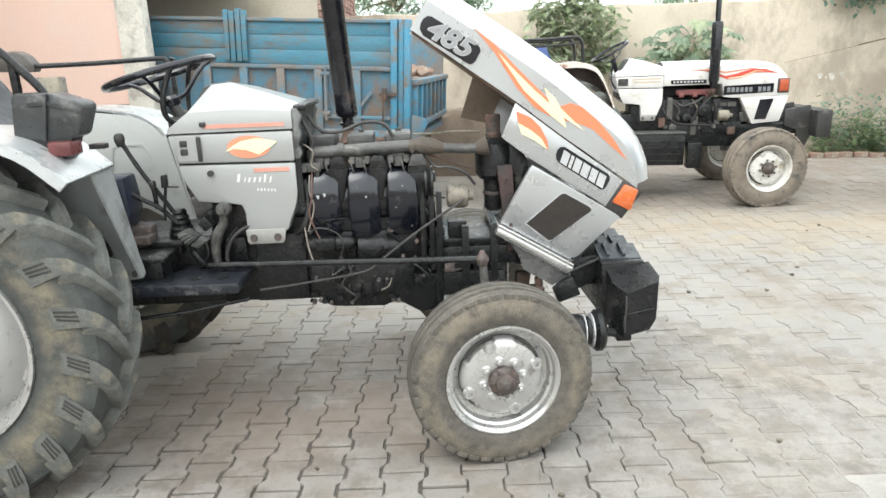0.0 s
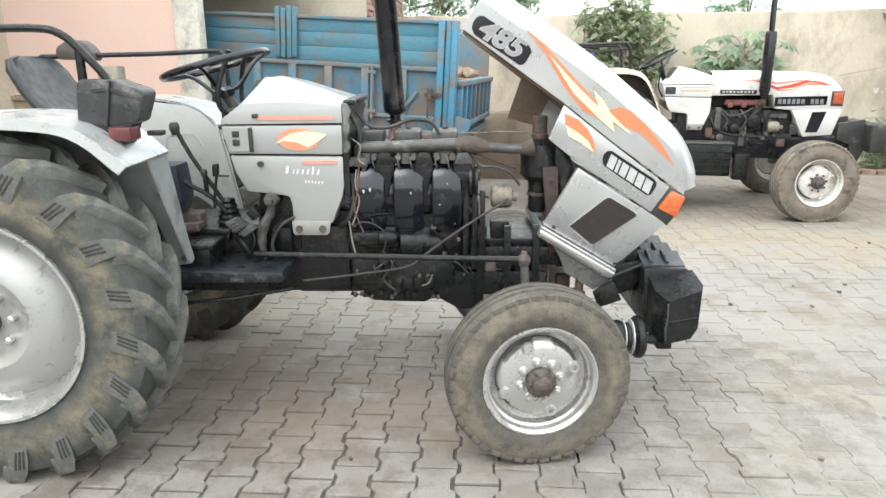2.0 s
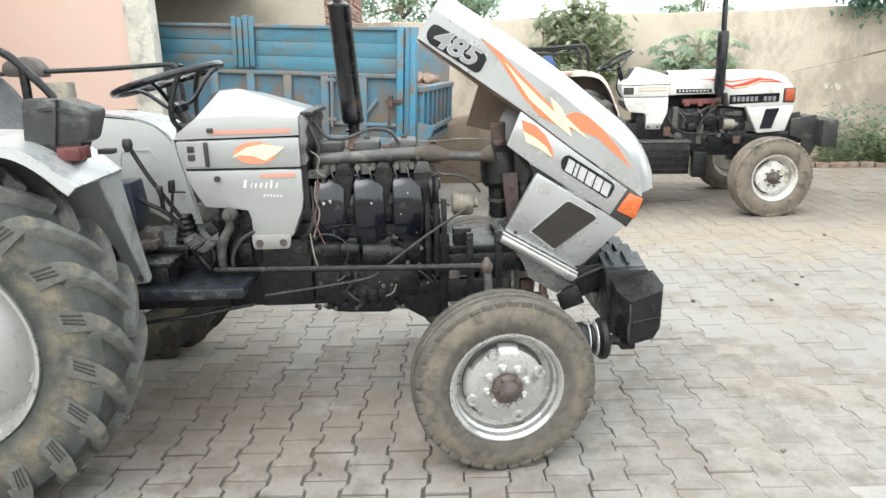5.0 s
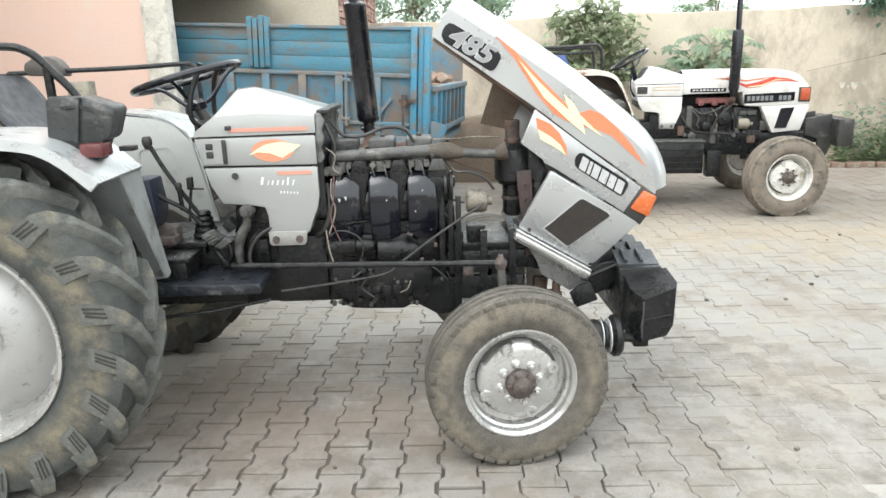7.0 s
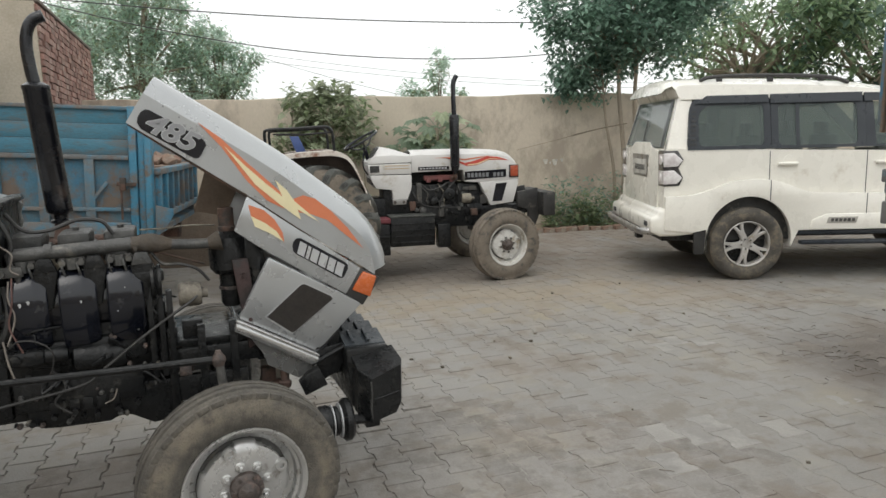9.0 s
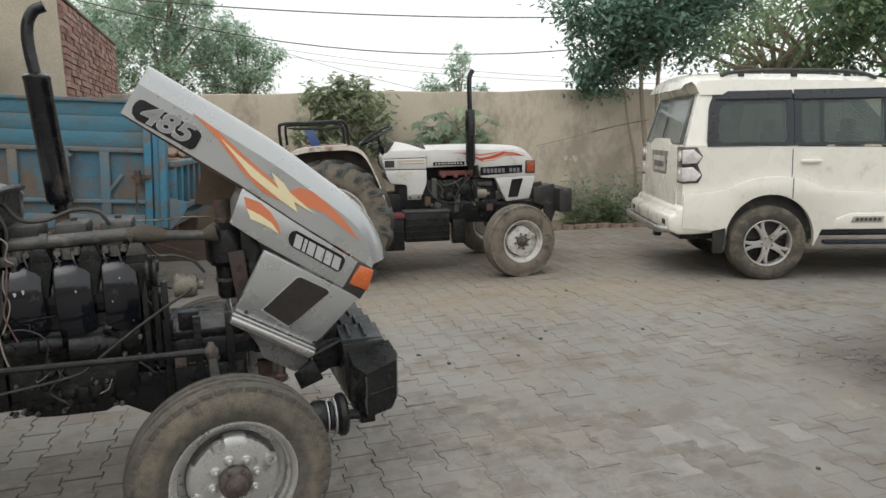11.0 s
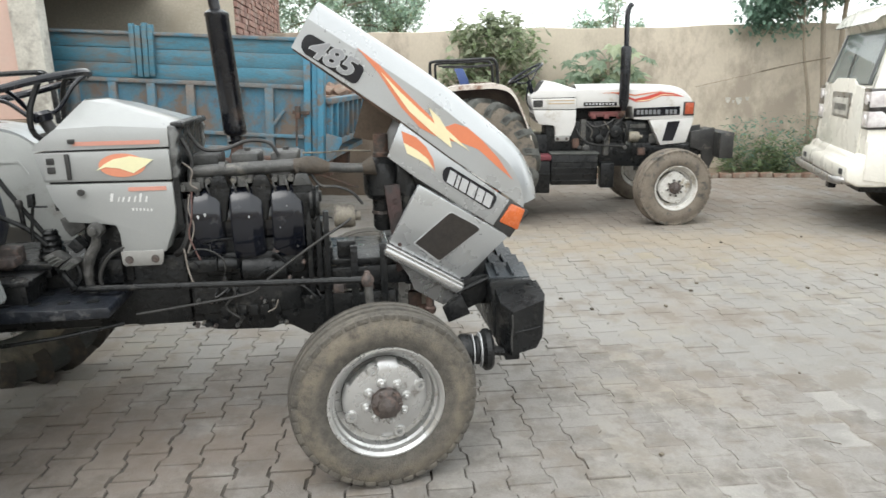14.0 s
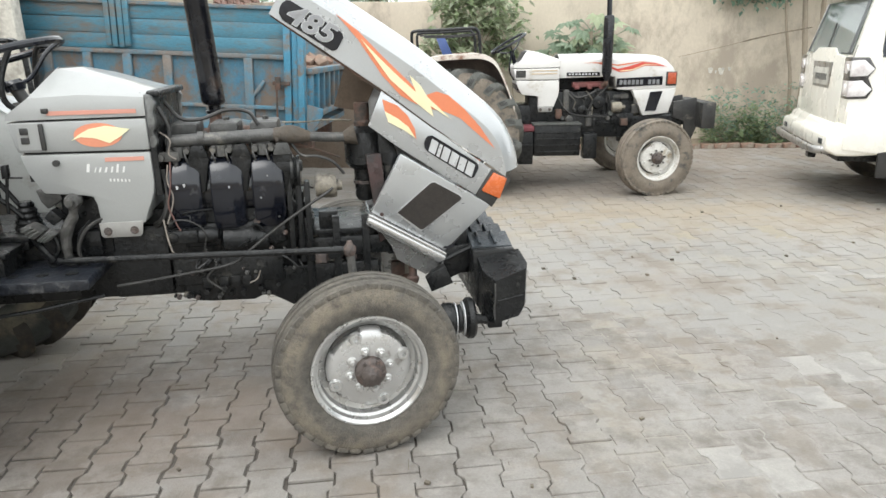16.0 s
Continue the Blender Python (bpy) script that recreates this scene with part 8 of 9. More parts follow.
def build_trailer(t):
    side_boards(t, 3.9, (-1.58, -3.3))
    for xa, xb, y in ((-0.175, -0.115, -0.02), (-0.11, -0.06, 0.0), (-0.055, 0.0, -0.03)):
        bm = new_bm()
        B(bm, xa, y, 0.80, xb, 0.07, 1.85, 0.008)
        part("corner_post", bm, BLUE_POST, t, "bright blue corner post")
    bm = new_bm()                                          # latch and drop bar
    B(bm, -0.27, -0.045, 1.205, -0.12, -0.02, 1.235, 0.004)
    T(bm, [(-0.235, -0.04, 1.26), (-0.235, -0.04, 0.93)], 0.009, 8)
    B(bm, -0.245, -0.06, 1.17, -0.20, -0.02, 1.275, 0.006)
    part("latch", bm, RUST, t, "rusty latch")
    bm = new_bm()
    B(bm, -0.10, -0.012, -0.014, 0.08, 0.0, 0.014, 0.003, pose(-0.40, 0, 1.17, 0, -52, 0))
    part("brace", bm, RUST_BLUE, t)
    bm = new_bm()
    T(bm, [(-0.76, -0.03, 0.98), (-0.76, -0.03, 1.44)], 0.016, 8)
    B(bm, -0.80, -0.045, 1.03, -0.72, -0.015, 1.06, 0.003)
    B(bm, -0.80, -0.045, 1.37, -0.72, -0.015, 1.40, 0.003)
    part("hinge_rod", bm, RUST_BLUE, t)
    # tail end: low gate with ribs
    bm = new_bm()
    B(bm, -0.03, 0.05, 0.95, 0.0, 1.85, 1.28, 0.004)
    part("tail_board", bm, RUST_BLUE, t, "rusty blue tail board")
    for k in range(8):
        bm = new_bm()
        B(bm, -0.002, 0.08 + 0.24 * k, 0.96, 0.045, 0.15 + 0.24 * k, 1.34, 0.005)
        part("tail_rib", bm, BLUE_POST if k in (0, 1, 7) else BLUE_RUST, t)
    bm = new_bm()
    B(bm, -0.02, 0.05, 1.30, 0.06, 1.85, 1.35, 0.008)
    B(bm, -0.02, 0.05, 0.91, 0.05, 1.85, 0.965, 0.008)
    part("tail_rail", bm, RUST_BLUE, t)
    bm = new_bm()                                          # small swung flap with two slots
    P(bm, [(0.02, 0.78), (0.10, 0.86), (0.16, 0.97), (0.16, 1.02), (0.02, 1.05)], -0.03, -0.015, 0.004)
    part("corner_gusset", bm, BLUE_RUST, t)
    bm = new_bm()
    for k in range(12):
        x, y = -0.3 + random.uniform(-0.2, 0.25), 1.2 + random.uniform(-0.3, 0.5)
        B(bm, -0.06, -0.05, -0.02, 0.08, 0.06, 0.03, 0.006, pose(x, y, 1.36 + random.uniform(0, 0.03), random.uniform(-30, 30), random.uniform(-30, 30), random.uniform(0, 180)))
    B(bm, -0.55, 0.7, 1.30, -0.04, 1.8, 1.345, 0.01)
    part("rubble", bm, KERB_BRICK, t, "broken brick rubble in the trailer")
    # far side, floor, chassis, wheels
    bm = new_bm()
    B(bm, -3.9, 1.82, 0.80, 0.0, 1.86, 1.84, 0.004)
    B(bm, -3.9, 0.04, 0.80, -3.86, 1.84, 1.84, 0.004)
    B(bm, -3.9, 0.03, 0.78, 0.0, 1.85, 0.83)
    part("tub", bm, RUST_BLUE, t)
    bm = new_bm()
    B(bm, -3.9, 0.45, 0.60, -0.05, 0.57, 0.78, 0.008)
    B(bm, -3.9, 1.28, 0.60, -0.05, 1.40, 0.78, 0.008)
    for x in (-0.3, -1.4, -2.6, -3.7):
        B(bm, x, 0.06, 0.70, x + 0.1, 1.8, 0.78, 0.006)
    T(bm, [(-1.92, 0.15, 0.417), (-1.92, 1.7, 0.417)], 0.05, 10)
    B(bm, -2.0, 0.42, 0.40, -1.8, 0.60, 0.62, 0.01)
    B(bm, -2.0, 1.25, 0.40, -1.8, 1.43, 0.62, 0.01)
    part("chassis", bm, RUST, t, "rusty trailer chassis")
    for y in (0.2, 1.65):
        w = new("wheel")
        w.parent = t
        w.matrix_basis = pose(-1.92, y, 0.417)
        bm = new_bm()
        R(bm, [(0.26, -0.10), (0.36, -0.125), (0.44, -0.11), (0.46, -0.07), (0.46, 0.07), (0.44, 0.11), (0.36, 0.125), (0.26, 0.10), (0.26, -0.10)], n=40)
        part("tyre", bm, CAR_TYRE, w)
        bm = new_bm()
        R(bm, [(0.0, -0.06), (0.10, -0.06), (0.2, -0.02), (0.26, -0.08), (0.27, -0.08), (0.27, 0.08), (0.0, 0.06)], n=32)
        part("rim", bm, RUST_BLUE, w)


build_trailer(trailer)

# tail corner of another blue trailer in front of the car; its tail face runs towards the yard gate
near_trailer = thing("trailer", pose(3.46, 3.06, 0, 0, 0, -90), "weathered blue and rust trailer corner with steel posts", "trailer", "trailers")


def build_near_trailer(t):
    half = mat("half_blue_board", (0.10, 0.17, 0.22), (0.17, 0.18, 0.18), 3, 0.7, 0, 0.2, 60, (0.06, 0.20, 0.31), 0.42, 5, stain=((0.20, 0.13, 0.085), 0.35, 6))
    brown = mat("brown_rust_post", (0.20, 0.145, 0.105), (0.14, 0.105, 0.08), 5, 0.8, 0, 0.3, 60, (0.16, 0.16, 0.155), 0.3, 8)
    bm = new_bm()
    B(bm, 0.0, 0.0, 1.50, 0.04, 2.2, 2.085, 0.006)
    part("upper_board", bm, half, t, "blue and brown upper board")
    for x0, x1 in ((0.075, 0.09), (0.11, 0.12), (0.16, 0.18), (0.7, 0.74), (1.3, 1.34)):
        bm = new_bm()
        B(bm, x0, -0.05, 1.46, x1, 0.0, 2.10, 0.003)
        part("post", bm, brown, t, "rusty angle iron post")
    bm = new_bm()
    B(bm, 0.04, 0.0, 1.50, 1.70, 0.03, 2.06, 0.004)
    part("tail_board", bm, BLUE_RUST, t, "rubbed blue tail board")
    bm = new_bm()
    B(bm, 0.10, -0.03, 1.39, 0.40, 0.0, 1.46, 0.004)
    part("blue_plate", bm, BLUE_POST, t)
    bm = new_bm()
    B(bm, 0.105, -0.01, 1.02, 1.70, 0.03, 1.50, 0.004)
    part("lower_panel", bm, RUST_BLUE, t, "rubbed blue lower panel")
    for x0 in (0.14, 0.48, 0.82, 1.2):
        bm = new_bm()
        B(bm, x0, -0.03, 1.2, x0 + 0.05, -0.008, 1.42, 0.004)
        part("rib", bm, BLUE_POST, t)
    bm = new_bm()
    B(bm, 0.125, -0.04, 1.14, 1.70, 0.0, 1.23, 0.008)
    B(bm, 0.125, -0.05, 0.98, 1.70, 0.0, 1.10, 0.008)
    B(bm, 0.11, -0.05, 1.20, 0.13, 0.0, 1.27, 0.008)
    part("rail", bm, RUST_BLUE, t, "rusty lower rail")
    bm = new_bm()
    B(bm, 0.10, 0.03, 1.02, 1.70, 2.2, 1.07)
    B(bm, 0.32, 0.10, 0.82, 0.44, 2.2, 1.02, 0.01)
    B(bm, 1.25, 0.10, 0.82, 1.37, 2.2, 1.02, 0.01)
    part("bed", bm, RUST, t)
    bm = new_bm()
    B(bm, 0.08, 0.03, 1.07, 0.11, 2.2, 1.50, 0.004)
    part("side_panel", bm, BLUE_RUST, t)
    for x in (0.25, 1.45):
        w = new("wheel")
        w.parent = t
        w.matrix_basis = pose(x, 1.5, 0.46, 0, 0, 90)
        bm = new_bm()
        R(bm, [(0.26, -0.10), (0.36, -0.125), (0.44, -0.11), (0.46, -0.07), (0.46, 0.07), (0.44, 0.11), (0.36, 0.125), (0.26, 0.10), (0.26, -0.10)], n=40)
        part("tyre", bm, CAR_TYRE, w)
        bm = new_bm()
        R(bm, [(0.0, -0.06), (0.10, -0.06), (0.2, -0.02), (0.26, -0.08), (0.27, -0.08), (0.27, 0.08), (0.0, 0.06)], n=32)
        part("rim", bm, RUST_BLUE, w)
    bm = new_bm()
    B(bm, 0.30, 1.4, 0.42, 0.46, 1.6, 0.84, 0.01)
    B(bm, 1.23, 1.4, 0.42, 1.39, 1.6, 0.84, 0.01)
    T(bm, [(0.25, 1.5, 0.46), (1.45, 1.5, 0.46)], 0.05, 10)
    part("axle", bm, RUST, t)


build_near_trailer(near_trailer)

# ---- trees, shrubs, weeds, wires ----
def leaf_mat(name, c1, c2, k=0.35, thin=0.55):
    m = mat(name, c1, c2, 1.2, 0.55, 0, 0.0, 40, island=k)
    b = m.node_tree.nodes["Principled BSDF"]
    nt = m.node_tree                                      # thin blades let light through
    tr = nt.nodes.new("ShaderNodeBsdfTranslucent")
    mx = nt.nodes.new("ShaderNodeMixShader")
    mx.inputs[0].default_value = thin
    nt.links.new(b.inputs["Base Color"].links[0].from_socket, tr.inputs[0])
    nt.links.new(b.outputs[0], mx.inputs[1])
    nt.links.new(tr.outputs[0], mx.inputs[2])
    nt.links.new(mx.outputs[0], nt.nodes["Material Output"].inputs["Surface"])
    return m


BARK = mat("pale_grey_bark", (0.34, 0.285, 0.215), (0.24, 0.205, 0.16), 7, 0.9, 0, 0.6, 40, stretch=(1, 1, 0.3))
LEAF_DARK = leaf_mat("dark_leaf", (0.175, 0.285, 0.225), (0.25, 0.375, 0.29), 0.4)
LEAF_DEEP = leaf_mat("deep_leaf", (0.13, 0.215, 0.165), (0.19, 0.29, 0.22), 0.4)
LEAF_MID = leaf_mat("mid_leaf", (0.19, 0.25, 0.135), (0.26, 0.32, 0.18))
LEAF_PALE = leaf_mat("pale_leaf", (0.34, 0.39, 0.26), (0.43, 0.47, 0.34))
# Distance haze is put into this pale leaf colour and its high translucency.
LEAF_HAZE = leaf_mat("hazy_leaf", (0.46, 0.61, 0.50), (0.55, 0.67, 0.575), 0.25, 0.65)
LEAF_TREE = leaf_mat("tree_leaf", (0.205, 0.30, 0.175), (0.30, 0.40, 0.24), 0.45)
LEAF_PAPAYA = leaf_mat("papaya_leaf", (0.17, 0.235, 0.165), (0.27, 0.33, 0.245), 0.4)


def leaves(rng, centres, count, size, spread, droop=0.3, aspect=0.45):
    """Verts and faces of many folded leaves scattered round clump centres."""
    vs, fs = [], []
    for _ in range(count):
        c, rad = centres[rng.randrange(len(centres))]
        d = Vector((rng.gauss(0, 1), rng.gauss(0, 1), rng.gauss(0, 1)))
        p = Vector(c) + d * (rad * spread / 1.7)
        a = rng.uniform(0, 2 * math.pi)
        ln = size * rng.uniform(0.6, 1.3)
        ax = Vector((math.cos(a), math.sin(a), rng.uniform(-0.9, 0.5) - droop)).normalized()
        sd = ax.cross(Vector((rng.uniform(-0.5, 0.5), rng.uniform(-0.5, 0.5), 1))).normalized()
        up = sd.cross(ax)
        w = ln * aspect
        i = len(vs)
        vs += [p, p + ax * ln * 0.45 + sd * w * 0.5 + up * w * 0.14, p + ax * ln, p + ax * ln * 0.45 - sd * w * 0.5 + up * w * 0.14, p + ax * ln * 0.5]
        fs += [(i, i + 1, i + 4), (i + 1, i + 2, i + 4), (i + 2, i + 3, i + 4), (i + 3, i, i + 4)]
    return vs, fs


def crown(name, vs, fs, material, parent):
    me = bpy.data.meshes.new(name)
    me.from_pydata([tuple(v) for v in vs], [], fs)
    me.materials.append(material)
    ob = new(name, me)
    ob.parent = parent
    ob["kind"] = "stuff"
    return ob


def tree(x, y, seed, label, trunks, crown_c, crown_r, clumps, count, size, lmat, lmat2=None, trunk_r=0.06, category="tree", droop=0.3, aspect=0.45, clump=0.33):
    rng = random.Random(seed)
    t = thing("tree", pose(x, y, 0), label, category)
    cc, cr = Vector(crown_c), Vector(crown_r)
    cs = []
    while len(cs) < clumps:
        p = Vector((rng.uniform(-1, 1), rng.uniform(-1, 1), rng.uniform(-1, 1)))
        if 0.35 < p.length < 1.0 or (p.length <= 0.35 and rng.random() < 0.3):
            p *= rng.choice((1, 1, 1, 1, 1.22))            # odd clumps break the outline
            cs.append((cc + Vector((p.x * cr.x, p.y * cr.y, p.z * cr.z)), clump * rng.uniform(0.6, 1.25)))
    bm = new_bm()
    for (bx, by, lean) in trunks:
        top = Vector((bx + lean, by, cc.z - cr.z * 0.45))
        pts = [(bx, by, -0.05), (bx + lean * 0.2 + 0.03, by, top.z * 0.35), (bx + lean * 0.6 - 0.03, by, top.z * 0.7), tuple(top)]
        sp = spline(pts, 5)
        T(bm, sp, [trunk_r * (1 - 0.5 * i / (len(sp) - 1)) for i in range(len(sp))], 9)
        for c, r in cs[:: max(1, len(cs) // 14)]:
            s0 = sp[rng.randrange(len(sp) * 3 // 4, len(sp))]
            mid = (s0 + Vector(c)) / 2 + Vector((rng.uniform(-0.1, 0.1), rng.uniform(-0.1, 0.1), 0.08))
            lp = spline([s0, mid, c], 4)
            T(bm, lp, [trunk_r * 0.38 * (1 - 0.7 * i / (len(lp) - 1)) for i in range(len(lp))], 5)
    part("trunk", bm, BARK, t, "pale grey-brown trunk and limbs")
    vs, fs = leaves(rng, cs, count, size, 1.0, droop, aspect)
    crown("crown", vs, fs, lmat, t)
    if lmat2:
        vs, fs = leaves(rng, cs, count // 3, size, 1.05, droop, aspect)
        crown("crown", vs, fs, lmat2, t)
    return t


tree(5.40, 10.05, 1, "dense dark green broadleaf tree with slim pale trunks", [(-0.12, 0, -0.12), (0.06, 0.05, 0.06)], (0.10, 0.2, 3.5), (1.50, 1.1, 1.25), 70, 14000, 0.118, LEAF_DARK, LEAF_DEEP, 0.048, aspect=0.5, clump=0.30)
tree(4.25, 10.0, 11, "drooping dark green branch tips over the wall", [(0.93, 0.15, -0.25)], (0.30, 0.2, 2.66), (0.58, 0.4, 0.5), 15, 2600, 0.10, LEAF_DARK, None, 0.03, "branch", 0.6, aspect=0.5, clump=0.24)
tree(8.85, 12.2, 2, "large long-leaved green tree behind the wall", [(-0.1, 0, 0.1), (0.9, 0.3, 0.2)], (0.2, 0, 3.3), (2.3, 1.3, 1.5), 26, 2500, 0.18, LEAF_TREE, LEAF_MID, 0.12, droop=0.5, aspect=0.40, clump=0.40)
# Its darker second leaf colour stands for the shade inside the crown.
tree(11.2, 11.6, 3, "large long-leaved green tree beside the car", [(0, 0, 0.1)], (0, 0, 3.3), (2.2, 1.3, 1.8), 46, 4200, 0.22, LEAF_TREE, LEAF_DEEP, 0.11, droop=0.45, aspect=0.45, clump=0.45)
# trees beyond the wall on the house side, haze painted into their leaf colour
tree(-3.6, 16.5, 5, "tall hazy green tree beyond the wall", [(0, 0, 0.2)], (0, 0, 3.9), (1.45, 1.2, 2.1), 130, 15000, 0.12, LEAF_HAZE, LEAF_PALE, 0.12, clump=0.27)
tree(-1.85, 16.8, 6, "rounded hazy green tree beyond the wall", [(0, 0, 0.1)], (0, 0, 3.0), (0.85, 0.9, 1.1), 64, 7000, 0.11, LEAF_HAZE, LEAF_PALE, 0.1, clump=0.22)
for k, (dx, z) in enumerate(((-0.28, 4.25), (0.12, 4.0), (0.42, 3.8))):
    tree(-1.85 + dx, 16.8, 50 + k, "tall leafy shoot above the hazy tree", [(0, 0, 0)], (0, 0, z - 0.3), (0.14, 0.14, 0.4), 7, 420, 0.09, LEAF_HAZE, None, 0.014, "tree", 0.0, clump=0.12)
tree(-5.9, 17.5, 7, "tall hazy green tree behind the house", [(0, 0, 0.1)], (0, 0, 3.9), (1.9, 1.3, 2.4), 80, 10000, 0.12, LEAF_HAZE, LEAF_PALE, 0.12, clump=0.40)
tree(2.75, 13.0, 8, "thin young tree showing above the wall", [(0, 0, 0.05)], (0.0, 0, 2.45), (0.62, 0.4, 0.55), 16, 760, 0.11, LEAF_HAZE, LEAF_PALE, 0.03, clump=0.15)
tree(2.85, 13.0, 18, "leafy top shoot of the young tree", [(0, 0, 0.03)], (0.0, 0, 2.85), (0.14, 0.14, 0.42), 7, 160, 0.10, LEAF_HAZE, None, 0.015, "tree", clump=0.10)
# shrub and papaya before the wall
tree(0.55, 9.95, 9, "bushy pale green shrub tree before the wall", [(0, 0, 0.1), (0.1, 0.05, -0.2)], (0.0, 0, 1.55), (0.60, 0.35, 0.75), 36, 1900, 0.145, LEAF_PALE, LEAF_MID, 0.028, clump=0.15)
for k, (dx, z) in enumerate(((-0.42, 2.28), (0.03, 2.34), (0.33, 2.33), (-0.2, 2.2), (0.6, 1.55))):
    tree(0.55 + dx, 9.95, 30 + k, "upright leafy shoot of the shrub", [(0, 0, 0.0)], (0, 0, z - 0.18), (0.07, 0.07, 0.22), 5, 70, 0.11, LEAF_PALE, None, 0.010, "shrub", 0.0, clump=0.07)


def papaya(x, y, h, seed, label):
    rng = random.Random(seed)
    t = thing("papaya_plant", pose(x, y, 0), label, "plant")
    bm = new_bm()
    T(bm, spline([(0, 0, -0.05), (0.02, 0, h * 0.4), (0, 0, h * 0.85)], 5), 0.035, 10)
    part("trunk", bm, BARK, t)
    for k in range(22):
        a, el = 2.4 * k, 0.9 - 0.075 * k
        ln = rng.uniform(0.22, 0.40)
        root = Vector((0, 0, h * (0.86 - 0.008 * k)))
        tip = root + Vector((math.cos(a) * ln, math.sin(a) * ln * 0.7, ln * el * 0.75))
        bm = new_bm()
        T(bm, spline([root, (root + tip) / 2 + Vector((0, 0, 0.05)), tip], 3), 0.006, 5)
        blade = bm
        nrm = Vector((rng.uniform(-0.4, 0.4), rng.uniform(-0.7, 0.0), 0.9)).normalized()
        u = nrm.cross(Vector((math.sin(a), -math.cos(a), 0.2))).normalized()
        v = nrm.cross(u)
        for f in range(7):                                 # seven fingers, each a folded lobe
            b = -2.1 + 4.2 * f / 6
            d = u * math.cos(b) + v * math.sin(b)
            sd = nrm.cross(d).normalized()
            L_ = rng.uniform(0.16, 0.23) * (1 - 0.07 * abs(f - 3))
            p = [tip, tip + d * L_ * 0.55 + sd * L_ * 0.24 - nrm * 0.02, tip + d * L_ - nrm * 0.07, tip + d * L_ * 0.55 - sd * L_ * 0.24 - nrm * 0.02, tip + d * L_ * 0.5 + nrm * 0.012]
            q = [blade.verts.new(w) for w in p]
            for i in range(4):
                blade.faces.new((q[i], q[(i + 1) % 4], q[4]))
        part("leaf", bm, (LEAF_PAPAYA, LEAF_PALE)[k % 3 == 2], t, smooth=0)


papaya(2.20, 9.85, 1.90, 21, "papaya plant with large lobed green leaves")
papaya(2.0, 9.95, 1.62, 22, "young papaya plant with lobed leaves by the wall")
papaya(2.42, 10.05, 1.62, 23, "young papaya plant with drooping lobed leaves")


def weeds(name, x0, x1, y, count, h, label, seed, lm):
    rng = random.Random(seed)
    vs, fs = [], []
    for _ in range(count):
        x, yy = rng.uniform(x0, x1), y + rng.uniform(-0.25, 0.25)
        ht = h * rng.uniform(0.4, 1.1)
        cs = [(Vector((x + rng.uniform(-0.04, 0.04), yy, ht * f)), 0.06) for f in (0.2, 0.45, 0.7, 0.95)]
        a, b = leaves(rng, cs, 14, 0.08, 1.0, 0.0, 0.4)
        n = len(vs)
        vs += a
        fs += [tuple(i + n for i in f) for f in b]
    ob = crown(name, vs, fs, lm, None)
    return tagged(ob, label, "weeds", kind="stuff")


weeds("weeds", 3.9, 5.6, 9.95, 170, 0.58, "tangled green weeds along the foot of the wall", 41, LEAF_MID)
weeds("weeds", 4.0, 5.4, 10.1, 80, 0.78, "taller dark weeds along the foot of the wall", 42, LEAF_DARK)
weeds("weeds", 0.2, 3.4, 10.0, 70, 0.45, "low green weeds behind the parked tractor", 43, LEAF_MID)
weeds("weeds", 0.75, 1.15, 9.2, 16, 0.62, "green weeds seen past the tractor seat", 44, LEAF_PALE)

WIRE = mat("black_cable", (0.06, 0.06, 0.06), (0.08, 0.08, 0.08), 5, 0.6)
WIRE_FAR = mat("grey_far_cable", (0.25, 0.25, 0.25), (0.3, 0.3, 0.3), 5, 0.6)
for y, x0, x1, zmin, xm, k, r, m in ((14, -6.5, 16, 3.79, 4.0, 0.0056, 0.012, WIRE), (14, -6.5, 16, 3.06, 3.2, 0.0180, 0.011, WIRE), (18, -7, 8, 1.50, 12.0, 0.0125, 0.007, WIRE_FAR),
                                     (18, -7, 18, 2.825, 10.0, 0.0069, 0.006, WIRE_FAR), (18, -7, 18, 2.70, 10.0, 0.0066, 0.006, WIRE_FAR)):
    pts = [(x, y, zmin + k * (x - xm) ** 2) for x in (x0 + (x1 - x0) * i / 30 for i in range(31))]
    bm = new_bm()
    T(bm, pts, r, 6)
    tagged(part("overhead_cable", bm, m), "thin dark overhead cable sagging across the sky", "cable", "overhead cables")

# odd straws and chips lying on the paving
rng = random.Random(77)
bm = new_bm()
for _ in range(90):
    x, y = rng.uniform(-1.5, 6.5), rng.uniform(1.2, 6.0)
    if rng.random() < 0.5:
        x, y = rng.gauss(3.7, 0.5), rng.gauss(3.5, 0.5)
    l = rng.uniform(0.01, 0.035)
    B(bm, -l, -0.0011, 0.002, l, 0.0011, 0.0045, 0, pose(x, y, 0, 0, 0, rng.uniform(0, 180)))
for _ in range(26):                                        # dark twigs heaped in the mud by the trailer
    x, y = rng.gauss(3.85, 0.22), rng.gauss(3.6, 0.28)
    l = rng.uniform(0.015, 0.05)
    a = rng.gauss(20, 40)
    T(bm, spline([(x - l * math.cos(math.radians(a)), y - l * math.sin(math.radians(a)), 0.006), (x, y + rng.gauss(0, 0.01), 0.012), (x + l * math.cos(math.radians(a)), y + l * math.sin(math.radians(a)), 0.006)], 2), 0.0022, 5)
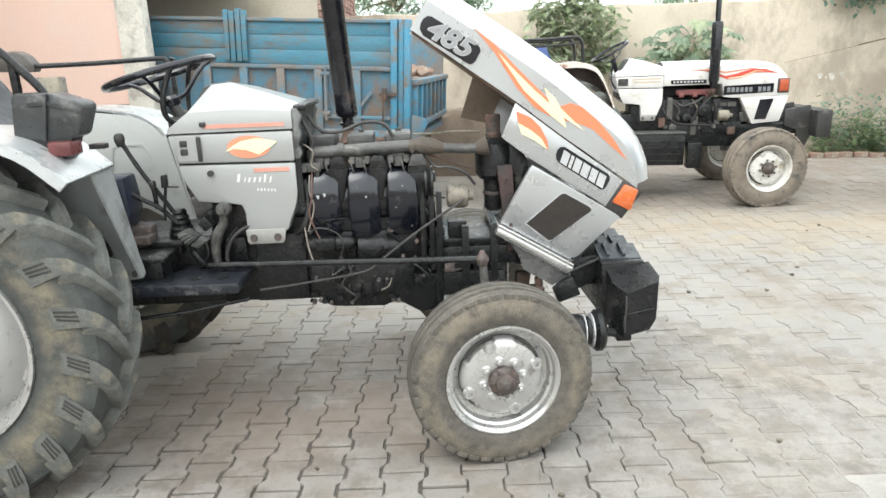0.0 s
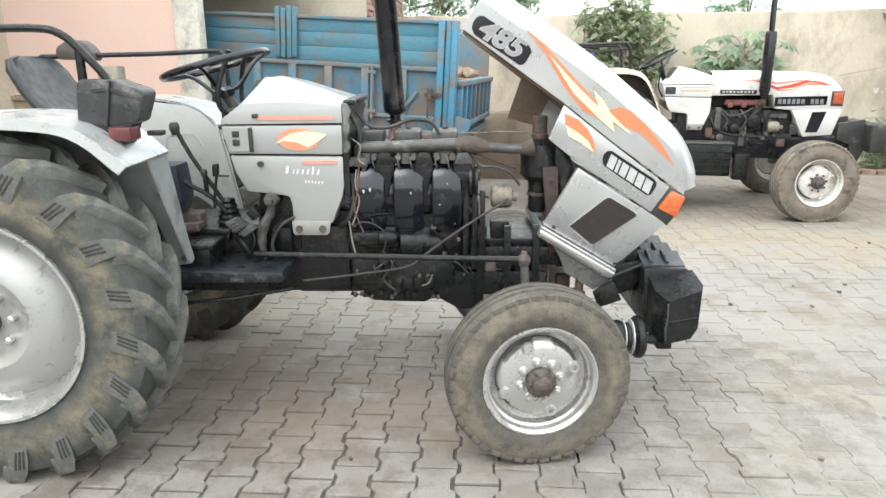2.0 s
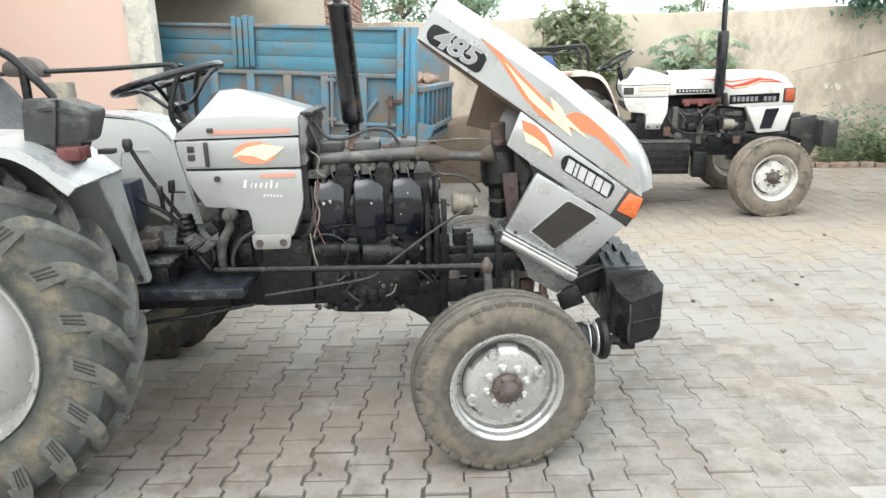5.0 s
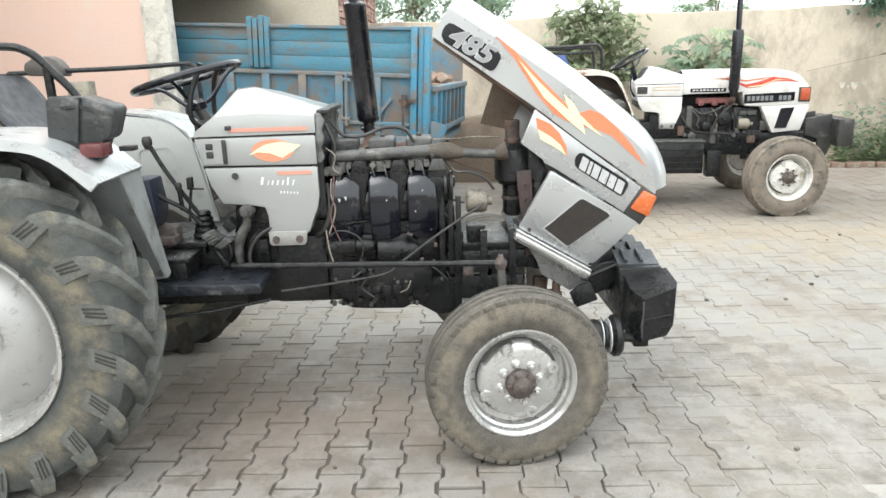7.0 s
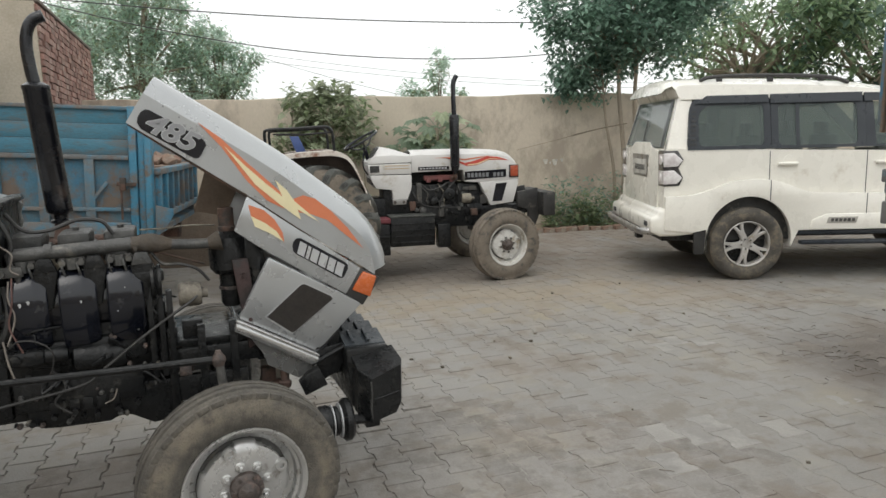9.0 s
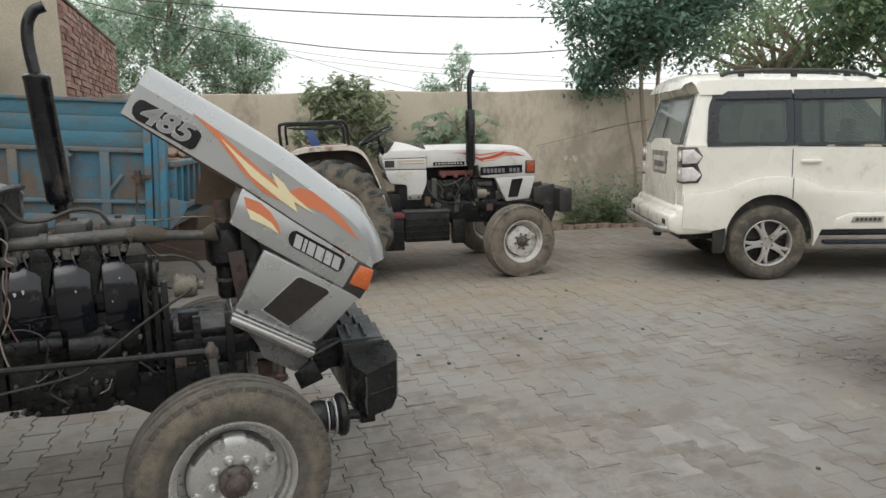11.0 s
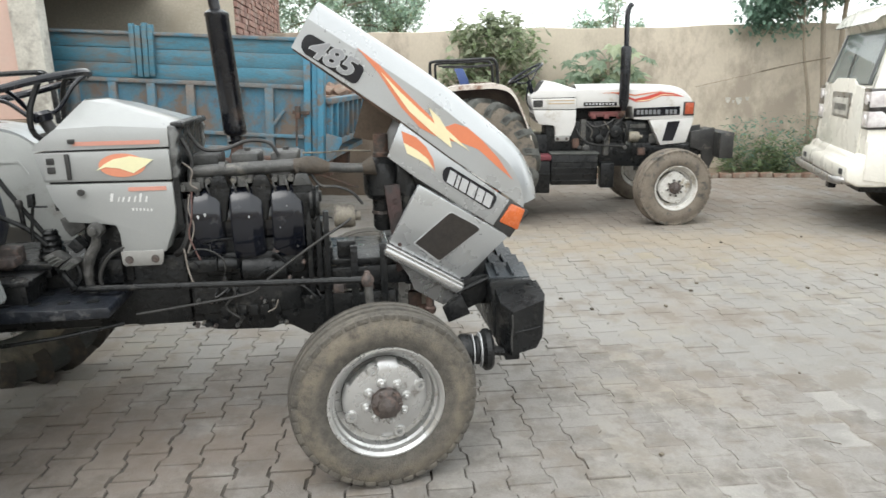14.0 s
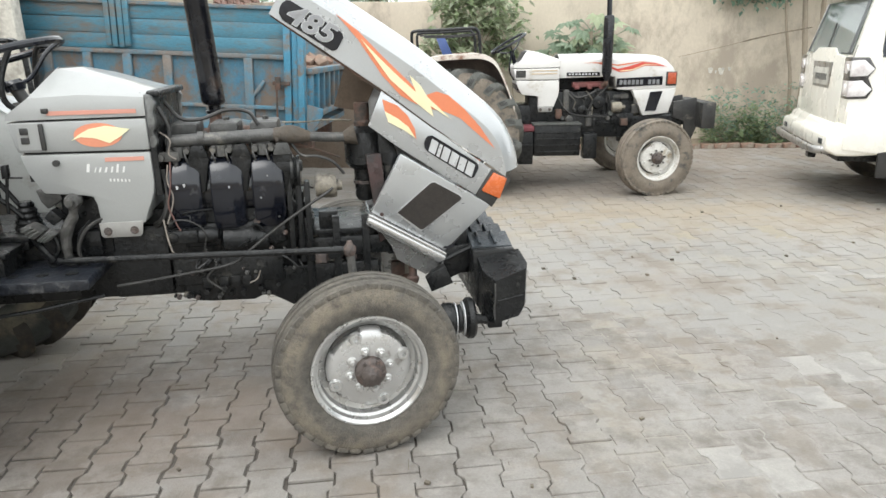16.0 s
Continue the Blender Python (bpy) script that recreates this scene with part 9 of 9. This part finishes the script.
for _ in range(60):
    x, y = rng.uniform(-1.5, 6.5), rng.uniform(1.2, 6.0)
    s = rng.uniform(0.004, 0.012)
    B(bm, -s, -s * 0.7, 0.0, s, s * 0.7, s, 0.0, pose(x, y, 0.002, 0, 0, rng.uniform(0, 180)))
tagged(part("litter", bm, mat("dry_straw", (0.11, 0.095, 0.075), (0.17, 0.145, 0.11), 5, 0.9, island=0.4), smooth=0), "scattered dark straws and chips on the paving", "litter", kind="stuff")

# ---- interlocking I-shaped paving blocks ----
paving = thing("paving", pose(0.25, 2.0, 0, 0, 0, 9), "dusty grey interlocking I-shaped concrete paving blocks", "paving", kind="structure")
PX, PY = 0.149, 0.190                                     # pitch across and along the columns
G = 0.0032                                                # half joint


def outline(g):
    a, b, w = PX / 2 - g, PY / 2 - g, 0.021
    return [(-a - w / 2, -b), (a + w / 2, -b), (a + w / 2, -b + 0.035), (a - w / 2, -b + 0.058), (a - w / 2, b - 0.058), (a + w / 2, b - 0.035),
            (a + w / 2, b), (-a - w / 2, b), (-a - w / 2, b - 0.035), (-a + w / 2, b - 0.058), (-a + w / 2, -b + 0.058), (-a - w / 2, -b + 0.035)]


# neighbouring columns are shifted by half a block so that waists meet heads
def block(vs, fs, x, y, z, tilt, g=G):
    base = outline(g)
    n, i = len(base), len(vs)
    for k, (sx, dz) in enumerate(((1.0, -0.03), (1.0, -0.0035), (0.970, 0.0))):
        for px, py in base:
            vs.append((x + px * sx, y + py * sx, z + dz + tilt[0] * px + tilt[1] * py))
    for k in range(2):
        for j in range(n):
            a, b = i + k * n + j, i + k * n + (j + 1) % n
            fs.append((a, b, b + n, a + n))
    fs.append(tuple(i + 2 * n + j for j in range(n)))


rng = random.Random(5)
near_vs, near_fs = [], []
block(near_vs, near_fs, 0, 0, 0, (0, 0))
one = bpy.data.meshes.new("paver")
one.from_pydata(near_vs, [], near_fs)
one.materials.append(PAVER_ONE)
worn_vs, worn_fs = [], []
block(worn_vs, worn_fs, 0, 0, 0, (0, 0), 0.0062)
one_worn = bpy.data.meshes.new("worn_paver")
one_worn.from_pydata(worn_vs, [], worn_fs)
one_worn.materials.append(PAVER_ONE)
one_pale = one.copy()
one_pale.materials[0] = PAVER_PALE
spots = [(2.45, 2.70, 0.42, 0.10), (3.25, 2.98, 0.40, 0.10), (2.1, 2.5, 0.2, 0.08), (1.45, 1.95, 0.25, 0.12), (2.9, 4.1, 0.2, 0.1)]


def limed(x, y):
    """Whether a block carries the pale cement splashes of a few places in the yard."""
    p = pose(0.25, 2.0, 0, 0, 0, 9) @ Vector((x, y, 0))
    return any(((p.x - a) / ra) ** 2 + ((p.y - b) / rb) ** 2 < rng.uniform(0.3, 1.6) for a, b, ra, rb in spots)


def open_joints(x, y):
    """Whether the joints round a block are washed out, as they are beside the big wheel."""
    p = pose(0.25, 2.0, 0, 0, 0, 9) @ Vector((x, y, 0))
    return ((p.x + 0.75) / 0.80) ** 2 + ((p.y - 1.82) / 0.50) ** 2 < rng.uniform(0.6, 1.3)


vs, fs, pale = [], [], []
cells = []
for cx in range(-34, 72):
    for cy in range(-34, 46):
        x = cx * PX
        y = (cy + (0.5 if cx % 2 else 0.0)) * PY
        cells.append((x, y))
near = sorted(cells, key=lambda c: (c[0] - 0.1) ** 2 * 0.35 + (c[1] - 0.15) ** 2)[:300]
picked = set(near)
for x, y in near:
    ob = new("paver", one_pale if limed(x, y) else one_worn if open_joints(x, y) else one)
    ob.parent = paving
    ob.matrix_basis = pose(x + rng.gauss(0, 0.0012), y + rng.gauss(0, 0.0012), rng.gauss(0, 0.0018), rng.gauss(0, 0.35), rng.gauss(0, 0.35), rng.gauss(0, 0.5))
for c in cells:
    if c not in picked:
        k0 = len(fs)
        light = limed(*c)
        block(vs, fs, c[0] + rng.gauss(0, 0.001), c[1] + rng.gauss(0, 0.001), rng.gauss(0, 0.0018), (rng.gauss(0, 0.006), rng.gauss(0, 0.006)), 0.0062 if open_joints(*c) else G)
        pale += [light] * (len(fs) - k0)
me = bpy.data.meshes.new("paver_field")
me.from_pydata(vs, [], fs)
me.materials.append(PAVER)
me.materials.append(PAVER_PALE)
for f, light in zip(me.polygons, pale):
    f.material_index = int(light)
field = new("paver_field", me)
field.parent = paving
field["kind"] = "stuff"
